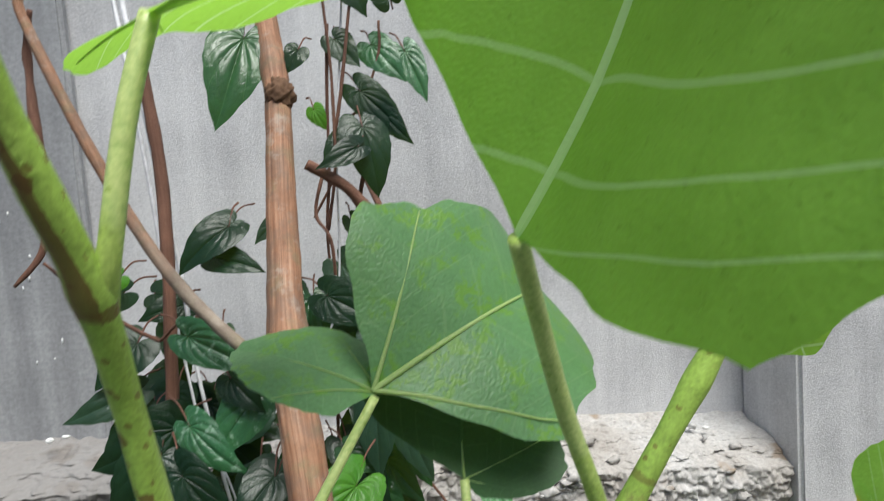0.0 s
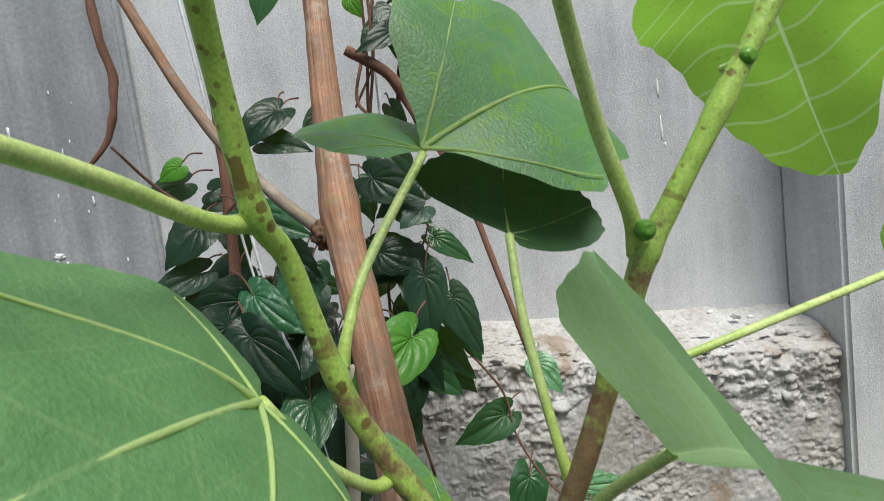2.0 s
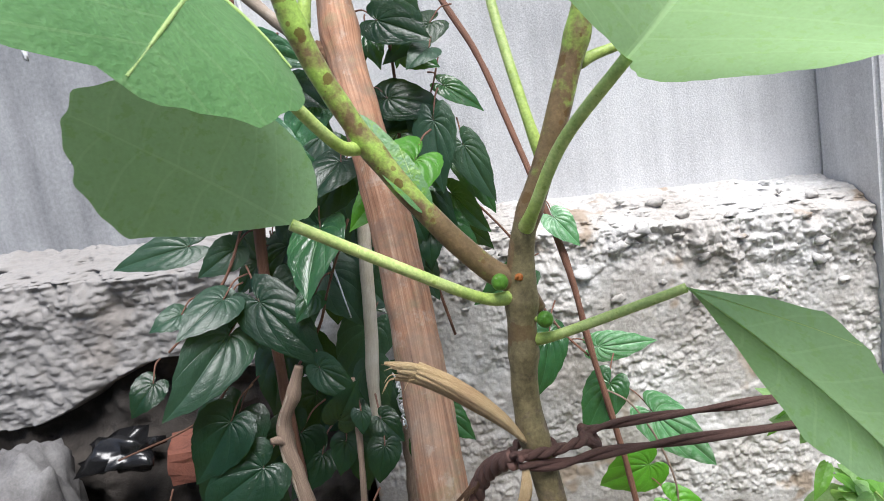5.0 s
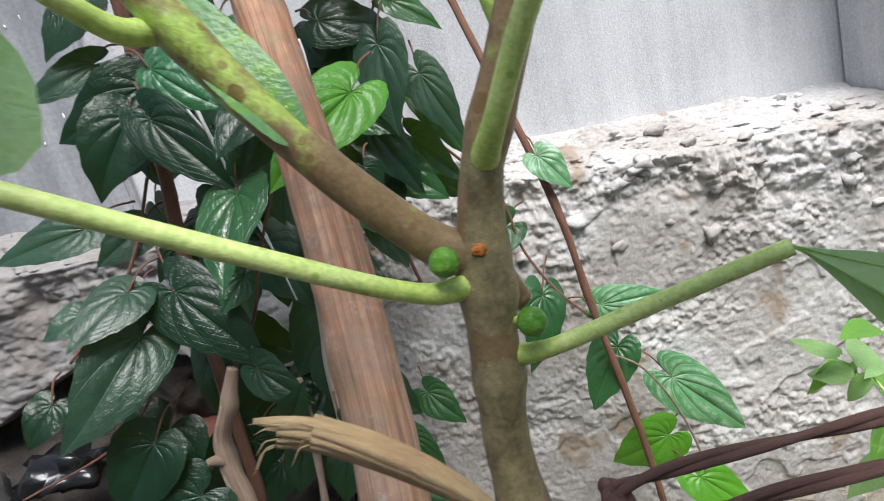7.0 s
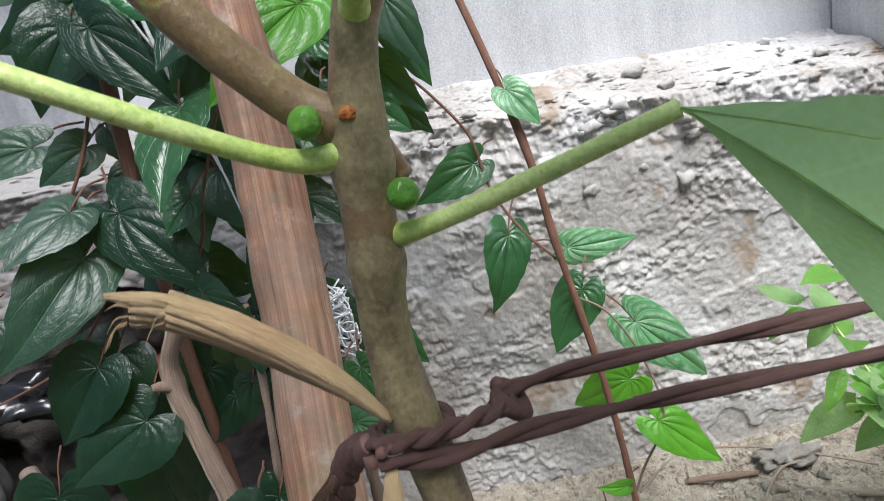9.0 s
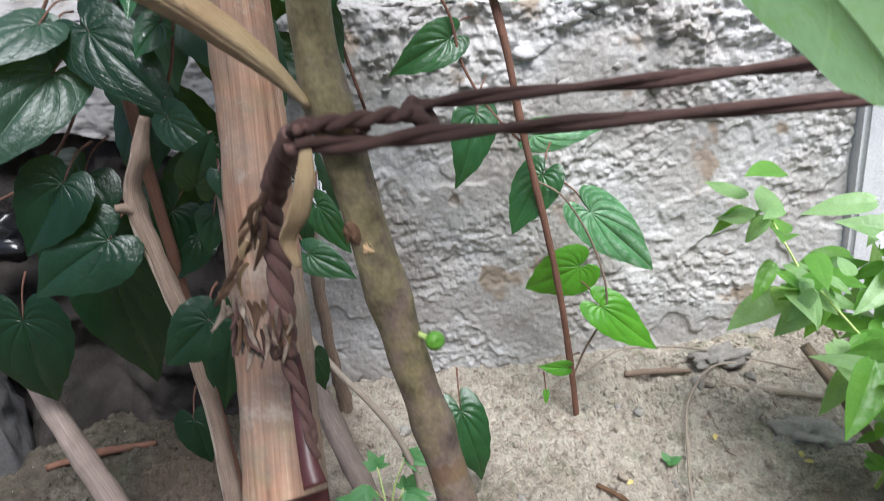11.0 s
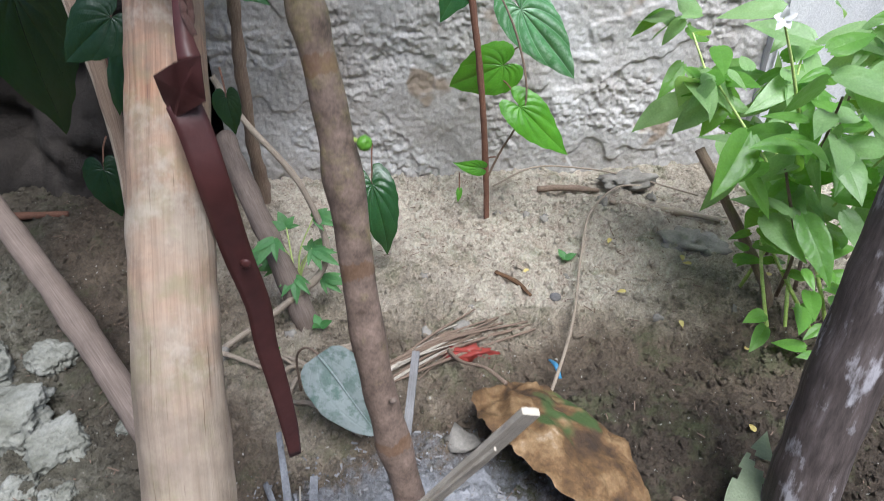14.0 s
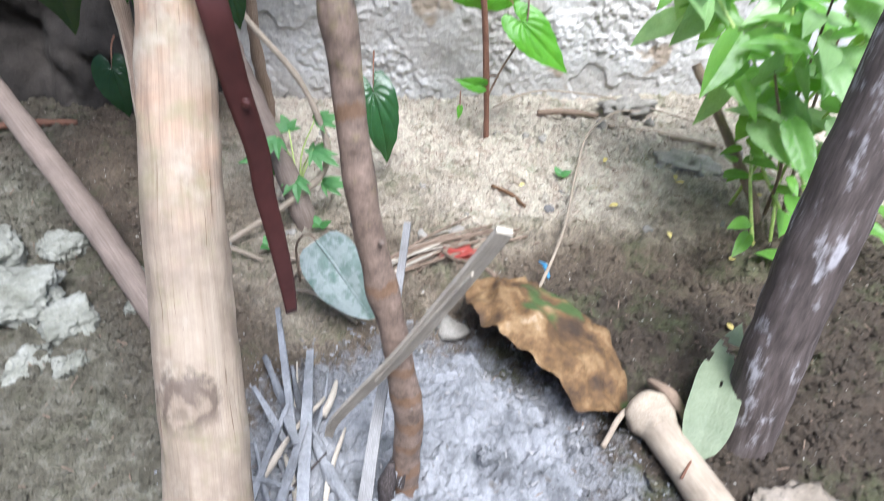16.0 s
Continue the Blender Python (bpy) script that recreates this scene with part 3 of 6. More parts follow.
dry_leaf_mat = plain_rough("dead_leaf", [(0.30, (0.030, 0.017, 0.009)), (0.42, (0.060, 0.032, 0.014)), (0.53, (0.125, 0.068, 0.026)), (0.64, (0.23, 0.145, 0.07)), (0.78, (0.42, 0.34, 0.25))], 28.0, 200, 2.2, 0.8, (11.0, 0.57, (0.045, 0.075, 0.018)))
silver_mat = leaf_mat("silvery_leaf", (0.10, 0.165, 0.14), (0.20, 0.25, 0.235), (0.3, 0.38, 0.34), 0.45, 2.0, 0.1, None, (0.44, (0.29, 0.33, 0.325)))
pale_leaf_mat = leaf_mat("pale_withered_leaf", (0.13, 0.165, 0.10), (0.20, 0.235, 0.155), (0.36, 0.39, 0.27), 0.6, 0.0, 0.2)


def simple(name, colour, rough=0.5, metal=0.0):
    m, nt, b = node_mat(name)
    p = place(nt)
    nt.links.new(ramp(nt, noise_of(nt, p, 60, 4, 0.6), [(0.3, tuple(c * 0.78 for c in colour)), (0.7, tuple(min(1, c * 1.18) for c in colour))]), b.inputs["Base Color"])
    b.inputs["Roughness"].default_value, b.inputs["Metallic"].default_value = rough, metal
    nt.links.new(bump(nt, noise_of(nt, p, 220, 3), 0.4, 0.0006), b.inputs["Normal"])
    return m


orange_scar = simple("orange_leaf_scar", (0.42, 0.13, 0.025), 0.6)
blue_plastic = simple("blue_plastic", (0.05, 0.20, 0.36), 0.35)
terracotta = plain_rough("fired_clay", [(0.3, (0.10, 0.035, 0.024)), (0.7, (0.18, 0.065, 0.042))], 12, 200, 1.0)
chili_pale = leaf_mat("chili_leaf_pale", (0.20, 0.36, 0.13), (0.30, 0.46, 0.21), (0.35, 0.5, 0.25), 0.36, 1.0, 0.45)
scrap_mat = leaf_mat("withered_scrap", (0.45, 0.33, 0.08), (0.6, 0.5, 0.2), (0.5, 0.4, 0.2), 0.7, 0.0, 0.2)
strap_mat = simple("maroon_rubber", (0.058, 0.018, 0.017), 0.45)
white_cord = simple("white_plastic", (0.8, 0.8, 0.82), 0.35)
red_plastic = simple("red_wrapper", (0.28, 0.045, 0.035), 0.4)
black_plastic = simple("black_plastic", (0.012, 0.012, 0.013), 0.22)
paint_white = simple("white_paint", (0.8, 0.8, 0.8), 0.5)


# ---- ground, footing, wall ----
def ground_height(x, y):
    p = np.stack([np.broadcast_to(x, np.broadcast(x, y).shape), np.broadcast_to(y, np.broadcast(x, y).shape), np.zeros(np.broadcast(x, y).shape)], -1).astype(float)
    near = np.exp(-((p[..., 0] - 0.2) ** 2 + (p[..., 1] - 0.5) ** 2) / 2.5)
    return near * (0.012 * fbm(p, 5, 3, 5) + 0.007 * fbm(p, 24, 3, 9) + 0.009 * np.abs(fbm(p, 52, 3, 11)) + 0.0055 * np.abs(fbm(p, 140, 2, 13))) - 0.012


def gz(x, y):
    return float(ground_height(np.array([float(x)]), np.array([float(y)]))[0])


far = np.array([3.0, 5.0, 9.0, 20.0, 60.0, 300.0, 2000.0])
gx = np.concatenate([-far[::-1], np.linspace(-2.4, -0.75, 60), np.linspace(-0.74, 1.15, 740), np.linspace(1.17, 2.6, 50), far])
gy = np.concatenate([-far[::-1], np.linspace(-2.4, -0.1, 60), np.linspace(-0.095, 1.35, 560), [1.6, 2.2], far])
GX, GY = np.meshgrid(gx, gy)
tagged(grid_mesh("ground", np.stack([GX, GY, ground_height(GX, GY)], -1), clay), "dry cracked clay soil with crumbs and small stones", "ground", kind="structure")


def slab(name, lo, hi, material, label, rows=2):
    """A block of masonry with slightly softened edges."""
    bm = bmesh.new()
    bmesh.ops.create_cube(bm, size=1.0)
    for v in bm.verts:
        v.co = [lo[i] + (hi[i] - lo[i]) * (v.co[i] + 0.5) for i in range(3)]
    bmesh.ops.bevel(bm, geom=bm.edges[:], offset=0.008, segments=3, affect="EDGES")
    return tagged(new(name, finish(name, bm, material, False)), label, "wall", kind="structure")


slab("wall_north", (-3.0, 1.33, 0.60), (3.0, 1.48, 2.6), plaster, "grey cement plastered wall with a grainy surface")
slab("wall_pier_west", (-1.1, 1.30, 0.60), (-0.452, 1.329, 2.6), smooth_cement, "smooth trowelled cement pier with white paint splashes")
slab("wall_pillar_east", (0.86, 1.13, -0.2), (1.30, 1.329, 2.6), plaster, "pale grey plastered pillar beside the wall")

fx = np.concatenate([np.linspace(-1.6, -0.155, 330), np.linspace(-0.15, 0.858, 660)])
prof = np.linspace(0, 1, 430)
FX, FS = np.meshgrid(fx, prof)
run_len = 0.78
front = FS < run_len
top_z = 0.735 - 0.07 * FX
lip = 0.055
zz = np.where(front, -0.06 + FS / run_len * (top_z - lip + 0.06), top_z - lip + lip * np.sin((FS - run_len) / (1 - run_len) * math.pi / 2))
yy = np.where(front, 1.157, 1.157 + (FS - run_len) / (1 - run_len) * 0.185)
cave = np.clip((-0.17 - FX) / 0.12, 0, 1) * np.clip((0.50 - zz + 0.05 * np.sin(FX * 9)) / 0.10, 0, 1)
yy = yy + 0.75 * cave
FP = np.stack([FX, yy, zz], -1)
coarse = np.clip((zz + 0.07 * FX - 0.575 - 0.05 * vnoise(FP, 6, 3)) / 0.05, 0, 1)
coarse = np.maximum(coarse, 0.5 * np.clip((-0.24 - FX) / 0.10, 0, 1) * (1 - cave))
lumps = np.abs(vnoise(FP, 34, 27)) + 0.55 * np.abs(vnoise(FP, 71, 28)) + 0.3 * np.abs(vnoise(FP, 150, 29))
pits = np.clip(-fbm(FP, 22, 3, 40) - 0.32, 0, 1)
trowel = np.abs(vnoise(FP * np.array([1, 1, 1.3]) + 0.012 * fbm(FP, 16, 2, 66)[..., None], 34, 60)) + 0.6 * np.abs(vnoise(FP * np.array([1, 1, 1.2]), 72, 61)) + 0.35 * np.abs(vnoise(FP, 150, 62))
crumbly = np.clip(0.05 + 2.6 * fbm(FP, 8, 3, 91), 0.04, 1)
ledge = np.clip(fbm(FP * np.array([1, 1, 1.2]), 9, 4, 64) + 0.05, 0, 0.12)
disp = 0.010 * fbm(FP, 4, 3, 2) + coarse * (0.016 * fbm(FP, 15, 3, 21) + 0.013 * (lumps - 0.6) - 0.020 * pits) + (1 - coarse) * (0.034 * ledge + (0.001 + 0.0048 * crumbly) * (trowel - 0.5) - 0.008 * pits * crumbly) + (0.0010 + 0.0016 * np.maximum(coarse, crumbly)) * fbm(FP, 120, 2, 33)
outward = np.where(front, 1.0, np.cos((FS - run_len) / (1 - run_len) * math.pi / 2))
FP[..., 1] -= disp * outward
FP[..., 2] += disp * (1 - outward) * np.clip((1 - FS) / 0.05, 0, 1)
# Added out of view: this wall blocks low sky light to deepen the shade.
slab("wall_south", (-4.0, -2.2, -0.2), (4.0, -2.0, 2.2), plaster, "unseen plain wall added behind the camera to cut low sky light")
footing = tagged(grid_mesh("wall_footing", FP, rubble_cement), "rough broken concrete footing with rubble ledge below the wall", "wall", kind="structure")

# sheet of dark soil added in the hollow; the ledge's shade is in its colour
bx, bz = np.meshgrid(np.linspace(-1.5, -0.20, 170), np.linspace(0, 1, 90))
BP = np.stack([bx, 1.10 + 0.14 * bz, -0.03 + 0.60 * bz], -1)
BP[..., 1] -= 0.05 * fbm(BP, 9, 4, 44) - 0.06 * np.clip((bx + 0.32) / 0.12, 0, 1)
tagged(grid_mesh("soil_bank", BP, shaded_soil), "dark crumbly soil under the ledge, shade put into its colour", "soil", kind="stuff")


# ---- leaves ----
def leaf_frame(base, tip, face):
    y = Vector(tip) - Vector(base)
    size = y.length
    y.normalize()
    z = Vector(face)
    z = (z - y * z.dot(y)).normalized()
    x = y.cross(z)
    return Matrix(((x.x, y.x, z.x, base[0]), (x.y, y.y, z.y, base[1]), (x.z, y.z, z.z, base[2]), (0, 0, 0, 1))), size


def bent(x, y, size, curl, fold, roll, wave, rnd):
    """Bends a flat leaf point: curl along the midrib, fold at it, roll across."""
    a = curl if abs(curl) > 1e-3 else 1e-3
    k = a / size
    fullc = 2 * math.sin(a / 2) / a
    yy, zz = math.sin(k * y) / k / fullc, -(1 - math.cos(k * y)) / k / fullc
    ca, sa = math.cos(a / 2), math.sin(a / 2)
    yy, zz = yy * ca - zz * sa, yy * sa + zz * ca
    side = abs(x)
    kr = roll / size if abs(roll) > 1e-3 else 1e-3 / size
    xs, zs = math.sin(kr * side) / kr, -(1 - math.cos(kr * side)) / kr
    lift = (fold[0] if x < 0 else fold[1]) if isinstance(fold, tuple) else fold
    xs, zs = xs * math.cos(lift) - zs * math.sin(lift), xs * math.sin(lift) + zs * math.cos(lift)
    zz += zs + wave * size * math.sin(9 * y / size + rnd + 2 * x / size) * side / size
    return math.copysign(xs, x), yy, zz


def heart_mesh(size, width, rnd, ns=24, nv=18, pointed=1.0, lobes=0.25, quilt=0.009):
    r = random.Random(rnd)
    curl, fold, roll, wave = r.uniform(0.2, 0.75), r.uniform(0.05, 0.3), r.uniform(0.2, 0.8), r.uniform(0.01, 0.06)
    bend_side = r.uniform(-0.08, 0.08)
    bm = bmesh.new()
    uv = bm.loops.layers.uv.verify()
    rows, along = [], {}
    for i in range(ns + 1):
        s = i / ns
        start = 0.05 if lobes > 0 else 0.006
        g = (start + (1 - start) * s) ** (0.54 if lobes > 0 else 0.62)
        h = width / 2 * max(0.0, math.sin(math.pi * g)) ** max(0.3, 0.40 + 0.38 * s + 0.13 * pointed) * (1 - 0.3 * max(0.0, pointed) * s ** 7) * (1 + 0.02 * math.sin(21 * s + rnd))
        row = []
        for j in range(nv + 1):
            v = -1 + 2 * j / nv
            x = v * h
            y = size * (s - lobes * math.sin(math.pi * min(1, abs(v)) * 0.93) * (1 - s) ** 3)
            vv = v / max(0.12, min(1.0, ((y / size + 0.02) / 0.3 if y > 0 else 0.0)) ** 0.6)
            X, Y, Z = bent(x + bend_side * size * s * s * (1 - s) * 2, y, size, curl, fold, roll, wave, rnd)
            env = math.sin(math.pi * min(1, s + 0.05)) * (1 - abs(v) ** 6)
            Z += quilt * size * env * (abs(math.sin(math.pi * min(1.0, abs(vv)) * 3)) ** 0.8 * (0.75 + 0.35 * math.sin(s * 34 + 5 * abs(v)))) - quilt * 0.4 * size
            row.append(bm.verts.new((X, Y, Z)))
            along[row[-1]] = (s, 0.5 + 0.5 * max(-1.1, min(1.1, vv)))
        rows.append(row)
    for i in range(ns):
        for j in range(nv):
            f = bm.faces.new((rows[i][j], rows[i][j + 1], rows[i + 1][j + 1], rows[i + 1][j]))
            for lp in f.loops:
                lp[uv].uv = along[lp.vert]
    return bm


def heart_radius(th):
    """How far the edge of a heart-shaped leaf lies from its stalk, th from the tip's direction; the length is 1."""
    a = np.abs(th)
    return np.interp(a, (0.0, 0.06, 0.16, 0.32, 0.55, 0.85, 1.2, 1.6, 2.0, 2.35, 2.65, 2.9), (1.0, 0.925, 0.835, 0.735, 0.64, 0.565, 0.515, 0.465, 0.415, 0.365, 0.285, 0.13))


def betel_mesh(size, width, rnd, quilt=0.020, nt_=54, nr_=13):
    """A heart-shaped leaf whose arched veins leave its stalk and run towards the tip, with the skin puffed up between them."""
    r = random.Random(rnd)
    curl, fold, roll, wave = r.uniform(0.15, 0.85), r.uniform(0.02, 0.28), r.uniform(0.1, 0.9), r.uniform(0.01, 0.07)
    lean = r.uniform(-0.10, 0.10)
    th = np.sign(np.linspace(-1, 1, nt_ + 1)) * np.abs(np.linspace(-1, 1, nt_ + 1)) ** 1.35 * 2.9
    k = np.linspace(0.004, 1, nr_ + 1)
    T, K = np.meshgrid(th, k, indexing="ij")
    R = heart_radius(T) * K * (1 + 0.018 * np.sin(17 * T + rnd) * K)
    X, Y = R * np.sin(T) * width, R * np.cos(T)
    X = X + lean * np.clip(Y, 0, 1) ** 2 * (1 - np.clip(Y, 0, 1)) * 2
    arc = np.abs(T) / (1 - 0.42 * K ** 2)
    gap = np.abs(((arc / 0.62 + 0.5) % 1) - 0.5)
    puff = np.clip(gap * 3.2, 0, 1) ** 0.6 * (0.93 + 0.07 * np.cos(K * 24 + 7 * np.abs(T) + 2 * np.sin(5 * T))) * np.sin(math.pi * np.clip(K * 0.94 + 0.05, 0, 1)) ** 0.6
    bm = bmesh.new()
    uv = bm.loops.layers.uv.verify()
    rows = []
    for i in range(nt_ + 1):
        row = []
        for j in range(nr_ + 1):
            x, y, z = bent(X[i, j] * size, Y[i, j] * size, size, curl, fold, roll, wave, rnd)
            row.append(bm.verts.new((x, y, z + size * quilt * puff[i, j])))
        rows.append(row)
    for i in range(nt_):
        for j in range(nr_):
            f = bm.faces.new((rows[i][j], rows[i + 1][j], rows[i + 1][j + 1], rows[i][j + 1]))
            for lp, (a, b) in zip(f.loops, ((i, j), (i + 1, j), (i + 1, j + 1), (i, j + 1))):
                lp[uv].uv = (k[b], 0.5 + th[a] / 6)
    return bm


leaf_count = [0]


def betel_leaf(vine, base, tip, width, material, face=None, stalk=True, **shape):
    leaf_count[0] += 1
    r = random.Random(leaf_count[0] * 13)
    face = face or (r.uniform(-0.35, 0.35), -1.0, r.uniform(0.05, 0.6))
    if not shape:
        base = tuple(Vector(base).lerp(Vector(tip), 0.07))
    m, size = leaf_frame(base, tip, face)
    if shape:
        bm = heart_mesh(size, width * 1.06, leaf_count[0], **shape)
    else:
        bm = betel_mesh(size, min(0.95, max(0.56, width * 1.10 / size)), leaf_count[0], 0.015 if material in (betel_dark, betel_grey) else 0.025)
    ob = part("leaf", bm, material, vine)
    ob.matrix_local = m
    if stalk:
        b = Vector(base)
        back = -(Vector(tip) - b).normalized() * size * 0.35 + Vector((r.uniform(-0.015, 0.015), 0.03, 0.01))
        st = part("petiole", tube([(0, 0, 0), m.to_3x3().inverted() @ (back * 0.5 + Vector((0, 0, 0.008))), m.to_3x3().inverted() @ back], [0.0011, 0.0012, 0.0015], 6, 4), vine_stalk, ob)
    return ob


def fig_radius(th, lob):
    r = 0.42 * math.cos(th) + math.sqrt(max(0.0, 0.3025 - 0.176 * math.sin(th) ** 2))
    return r * (1 + lob * (0.5 * math.cos(th * 4.2) - 0.28)) / 0.97


def fig_leaf(plant, base, tip, face, width=1.0, material=None, curl=0.5, fold=0.15, roll=0.6, wave=0.05, lob=0.2, rnd=1, reach=2.55, vein=0.0016, label="", cut=(-9, 9), teeth=1.0):
    """A broad, shallowly lobed fig leaf with a raised net of veins."""
    m, size = leaf_frame(base, tip, face)
    bm = bmesh.new()
    uv = bm.loops.layers.uv.verify()
    nt_, nr_ = 120, 16

    def margin(th):
        return 1 + 0.020 * math.sin(9 * th + 2.3 * rnd) + teeth * 0.020 * (2 * abs(((13 * th + rnd) / math.pi) % 1 - 0.5) - 0.5) + 0.008 * math.sin(41 * th + 2 * rnd)

    def put(th, k):
        if cut != (-9, 9):
            th = th * (1 + (0.09 * math.sin(math.pi * min(1.0, k)) + 0.018 * math.sin(15 * k + rnd)) * min(1.0, abs(th) / max(-cut[0] if th < 0 else cut[1], 0.1)) ** 6)
        rr = fig_radius(th, lob) * size * margin(th) * k
        return bent(rr * math.sin(th) * width, rr * math.cos(th), size, curl, fold, roll, wave, rnd)

    lo, hi = max(-reach, cut[0]), min(reach, cut[1])
    rows = []
    for i in range(nt_ + 1):
        th = lo + (hi - lo) * i / nt_
        rows.append([bm.verts.new(put(th, max(0.002, j / nr_))) for j in range(nr_ + 1)])
    lift = size * 0.012 * vnoise(np.array([v.co[:] for v in bm.verts]), 26, rnd)
    for v, dz in zip(bm.verts, lift):
        v.co.z += float(dz)
    for i in range(nt_):
        for j in range(nr_):
            f = bm.faces.new((rows[i][j], rows[i + 1][j], rows[i + 1][j + 1], rows[i][j + 1]))
            for lp, (a, b) in zip(f.loops, ((i, j), (i + 1, j), (i + 1, j + 1), (i, j + 1))):
                th = lo + (hi - lo) * a / nt_
                lp[uv].uv = (b / nr_ * margin(th), 0.5 + th / 6)
    ob = part("leaf", bm, material or fig_top, plant, label)
    ob.matrix_local = m
    vb = bmesh.new()

    def ridge(points, r0, r1):
        tube(points, np.linspace(r0, r1, len(points)), 6, 3, bm=vb, cap=False)

    for main in (0.0, 0.78, -0.78, 1.56, -1.56):
        if not vein or not lo < main < hi:
            continue
        top = 0.97 if abs(main) < 1 else 0.85
        scale = 1.0 if main == 0 else 0.75 if abs(main) < 1 else 0.5
        ridge([put(main, q * top + 0.002) for q in np.linspace(0, 1, 9)], vein * scale, vein * 0.22)
    if not vein:
        vb.free()
        return ob
    vs = part("venation", vb, vein_mat, ob, "pale raised leaf veins")
    return ob


vine_stalk = red_twig


# ---- the young fig tree ----
fig = thing("fig_tree", "young fig tree with green spotted branches and broad leaves", "tree")
trunk_pts = [(0.190, 0.246, -0.05), (0.191, 0.252, 0.02), (0.195, 0.257, 0.09), (0.185, 0.266, 0.18), (0.166, 0.283, 0.29), (0.155, 0.307, 0.42), (0.145, 0.317, 0.50), (0.136, 0.319, 0.56), (0.127, 0.321, 0.63), (0.120, 0.322, 0.70), (0.124, 0.322, 0.745), (0.129, 0.325, 0.785), (0.137, 0.327, 0.818), (0.150, 0.3265, 0.846)]
part("trunk", tube(trunk_pts, [0.0140, 0.0130, 0.0124, 0.0118, 0.0112, 0.0108, 0.0102, 0.0097, 0.0093, 0.0090, 0.0094, 0.0096, 0.0078, 0.0055], 24, 14, 0.075, (2.3, 3.4, 4.2, 5.0, 6.2, 7.4, 8.7, 9.8, 10.6)), fig_bark, fig, "grey brown ringed trunk")
part("branch", tube([(0.127, 0.325, 0.785), (0.136, 0.327, 0.815), (0.158, 0.326, 0.862), (0.181, 0.325, 0.918), (0.197, 0.325, 0.958), (0.212, 0.325, 0.996), (0.235, 0.326, 1.032), (0.262, 0.328, 1.073), (0.306, 0.331, 1.140), (0.36, 0.335, 1.22)], [0.0085, 0.0078, 0.0075, 0.0075, 0.0072, 0.0078, 0.0068, 0.0066, 0.0064, 0.0060], 20, 10, 0.05, (1.3, 3.2, 5.1, 7.1)), fig_green, fig, "branch that turns from brown bark to spotted green")
part("branch", tube([(0.138, 0.329, 0.762), (0.126, 0.326, 0.782), (0.108, 0.325, 0.797), (0.081, 0.322, 0.832), (0.054, 0.319, 0.876), (0.034, 0.310, 0.922), (0.023, 0.302, 0.958), (0.011, 0.285, 1.026), (0.003, 0.266, 1.054), (0.001, 0.244, 1.118), (0.004, 0.216, 1.167), (-0.001, 0.190, 1.215), (-0.006, 0.165, 1.27)], [0.0050, 0.0085, 0.0078, 0.0072, 0.0070, 0.0066, 0.0066, 0.0062, 0.0066, 0.0060, 0.0064, 0.0058, 0.0055], 20, 10, 0.05, (4.1, 6.0, 8.0, 10.0)), fig_green_left, fig, "branch that turns from brown bark to spotted green")


def petiole(points, r0=0.0042, r1=0.0032):
    n = len(points)
    r = np.linspace(r0, r1, n)
    r[0] *= 1.35
    points = [tuple(np.array(points[0]) + (0, 0.006, 0))] + points[1:]
    return part("petiole", tube(points, r, 12, 8, 0.02), petiole_mat, fig)


petiole([(0.209, 0.322, 0.998), (0.203, 0.317, 1.025), (0.186, 0.308, 1.078), (0.168, 0.285, 1.140), (0.1585, 0.2666, 1.1698)], 0.0050, 0.0046)
petiole([(0.026, 0.305, 0.958), (0.032, 0.315, 0.978), (0.047, 0.336, 1.013), (0.090, 0.370, 1.075)], 0.0036, 0.0030)
petiole([(0.155, 0.324, 0.856), (0.149, 0.333, 0.885), (0.140, 0.356, 0.959), (0.1405, 0.382, 1.014)], 0.0036, 0.0030)
petiole([(0.003, 0.266, 1.050), (-0.010, 0.258, 1.051), (-0.020, 0.234, 1.059), (-0.029, 0.200, 1.072), (-0.036, 0.173, 1.081), (-0.041, 0.151, 1.087), (-0.050, 0.11, 1.098)], 0.0046, 0.0042)
petiole([(0.004, 0.218, 1.160), (0.012, 0.214, 1.178), (0.022, 0.214, 1.222), (0.031, 0.220, 1.256)], 0.0042, 0.0036)
petiole([(0.125, 0.316, 0.775), (0.103, 0.312, 0.780), (0.060, 0.288, 0.811), (0.008, 0.262, 0.850)], 0.0038, 0.0034)
petiole([(0.128, 0.318, 0.744), (0.145, 0.314, 0.748), (0.180, 0.308, 0.757), (0.222, 0.293, 0.771)], 0.0036, 0.0030)
petiole([(0.136, 0.320, 0.815), (0.142, 0.308, 0.830), (0.162, 0.288, 0.868), (0.1949, 0.2589, 0.9048)], 0.0042, 0.0036)
petiole([(0.186, 0.330, 0.912), (0.205, 0.342, 0.917), (0.270, 0.356, 0.928), (0.383, 0.380, 0.947), (0.42, 0.385, 0.955)], 0.0034, 0.0028)
petiole([(0.046, 0.315, 0.884), (0.034, 0.303, 0.888), (0.014, 0.266, 0.924), (-0.001, 0.232, 0.9705)], 0.0040, 0.0036)
petiole([(0.296, 0.335, 1.118), (0.312, 0.355, 1.15), (0.340, 0.41, 1.19), (0.362, 0.47, 1.222)], 0.0036, 0.0032)


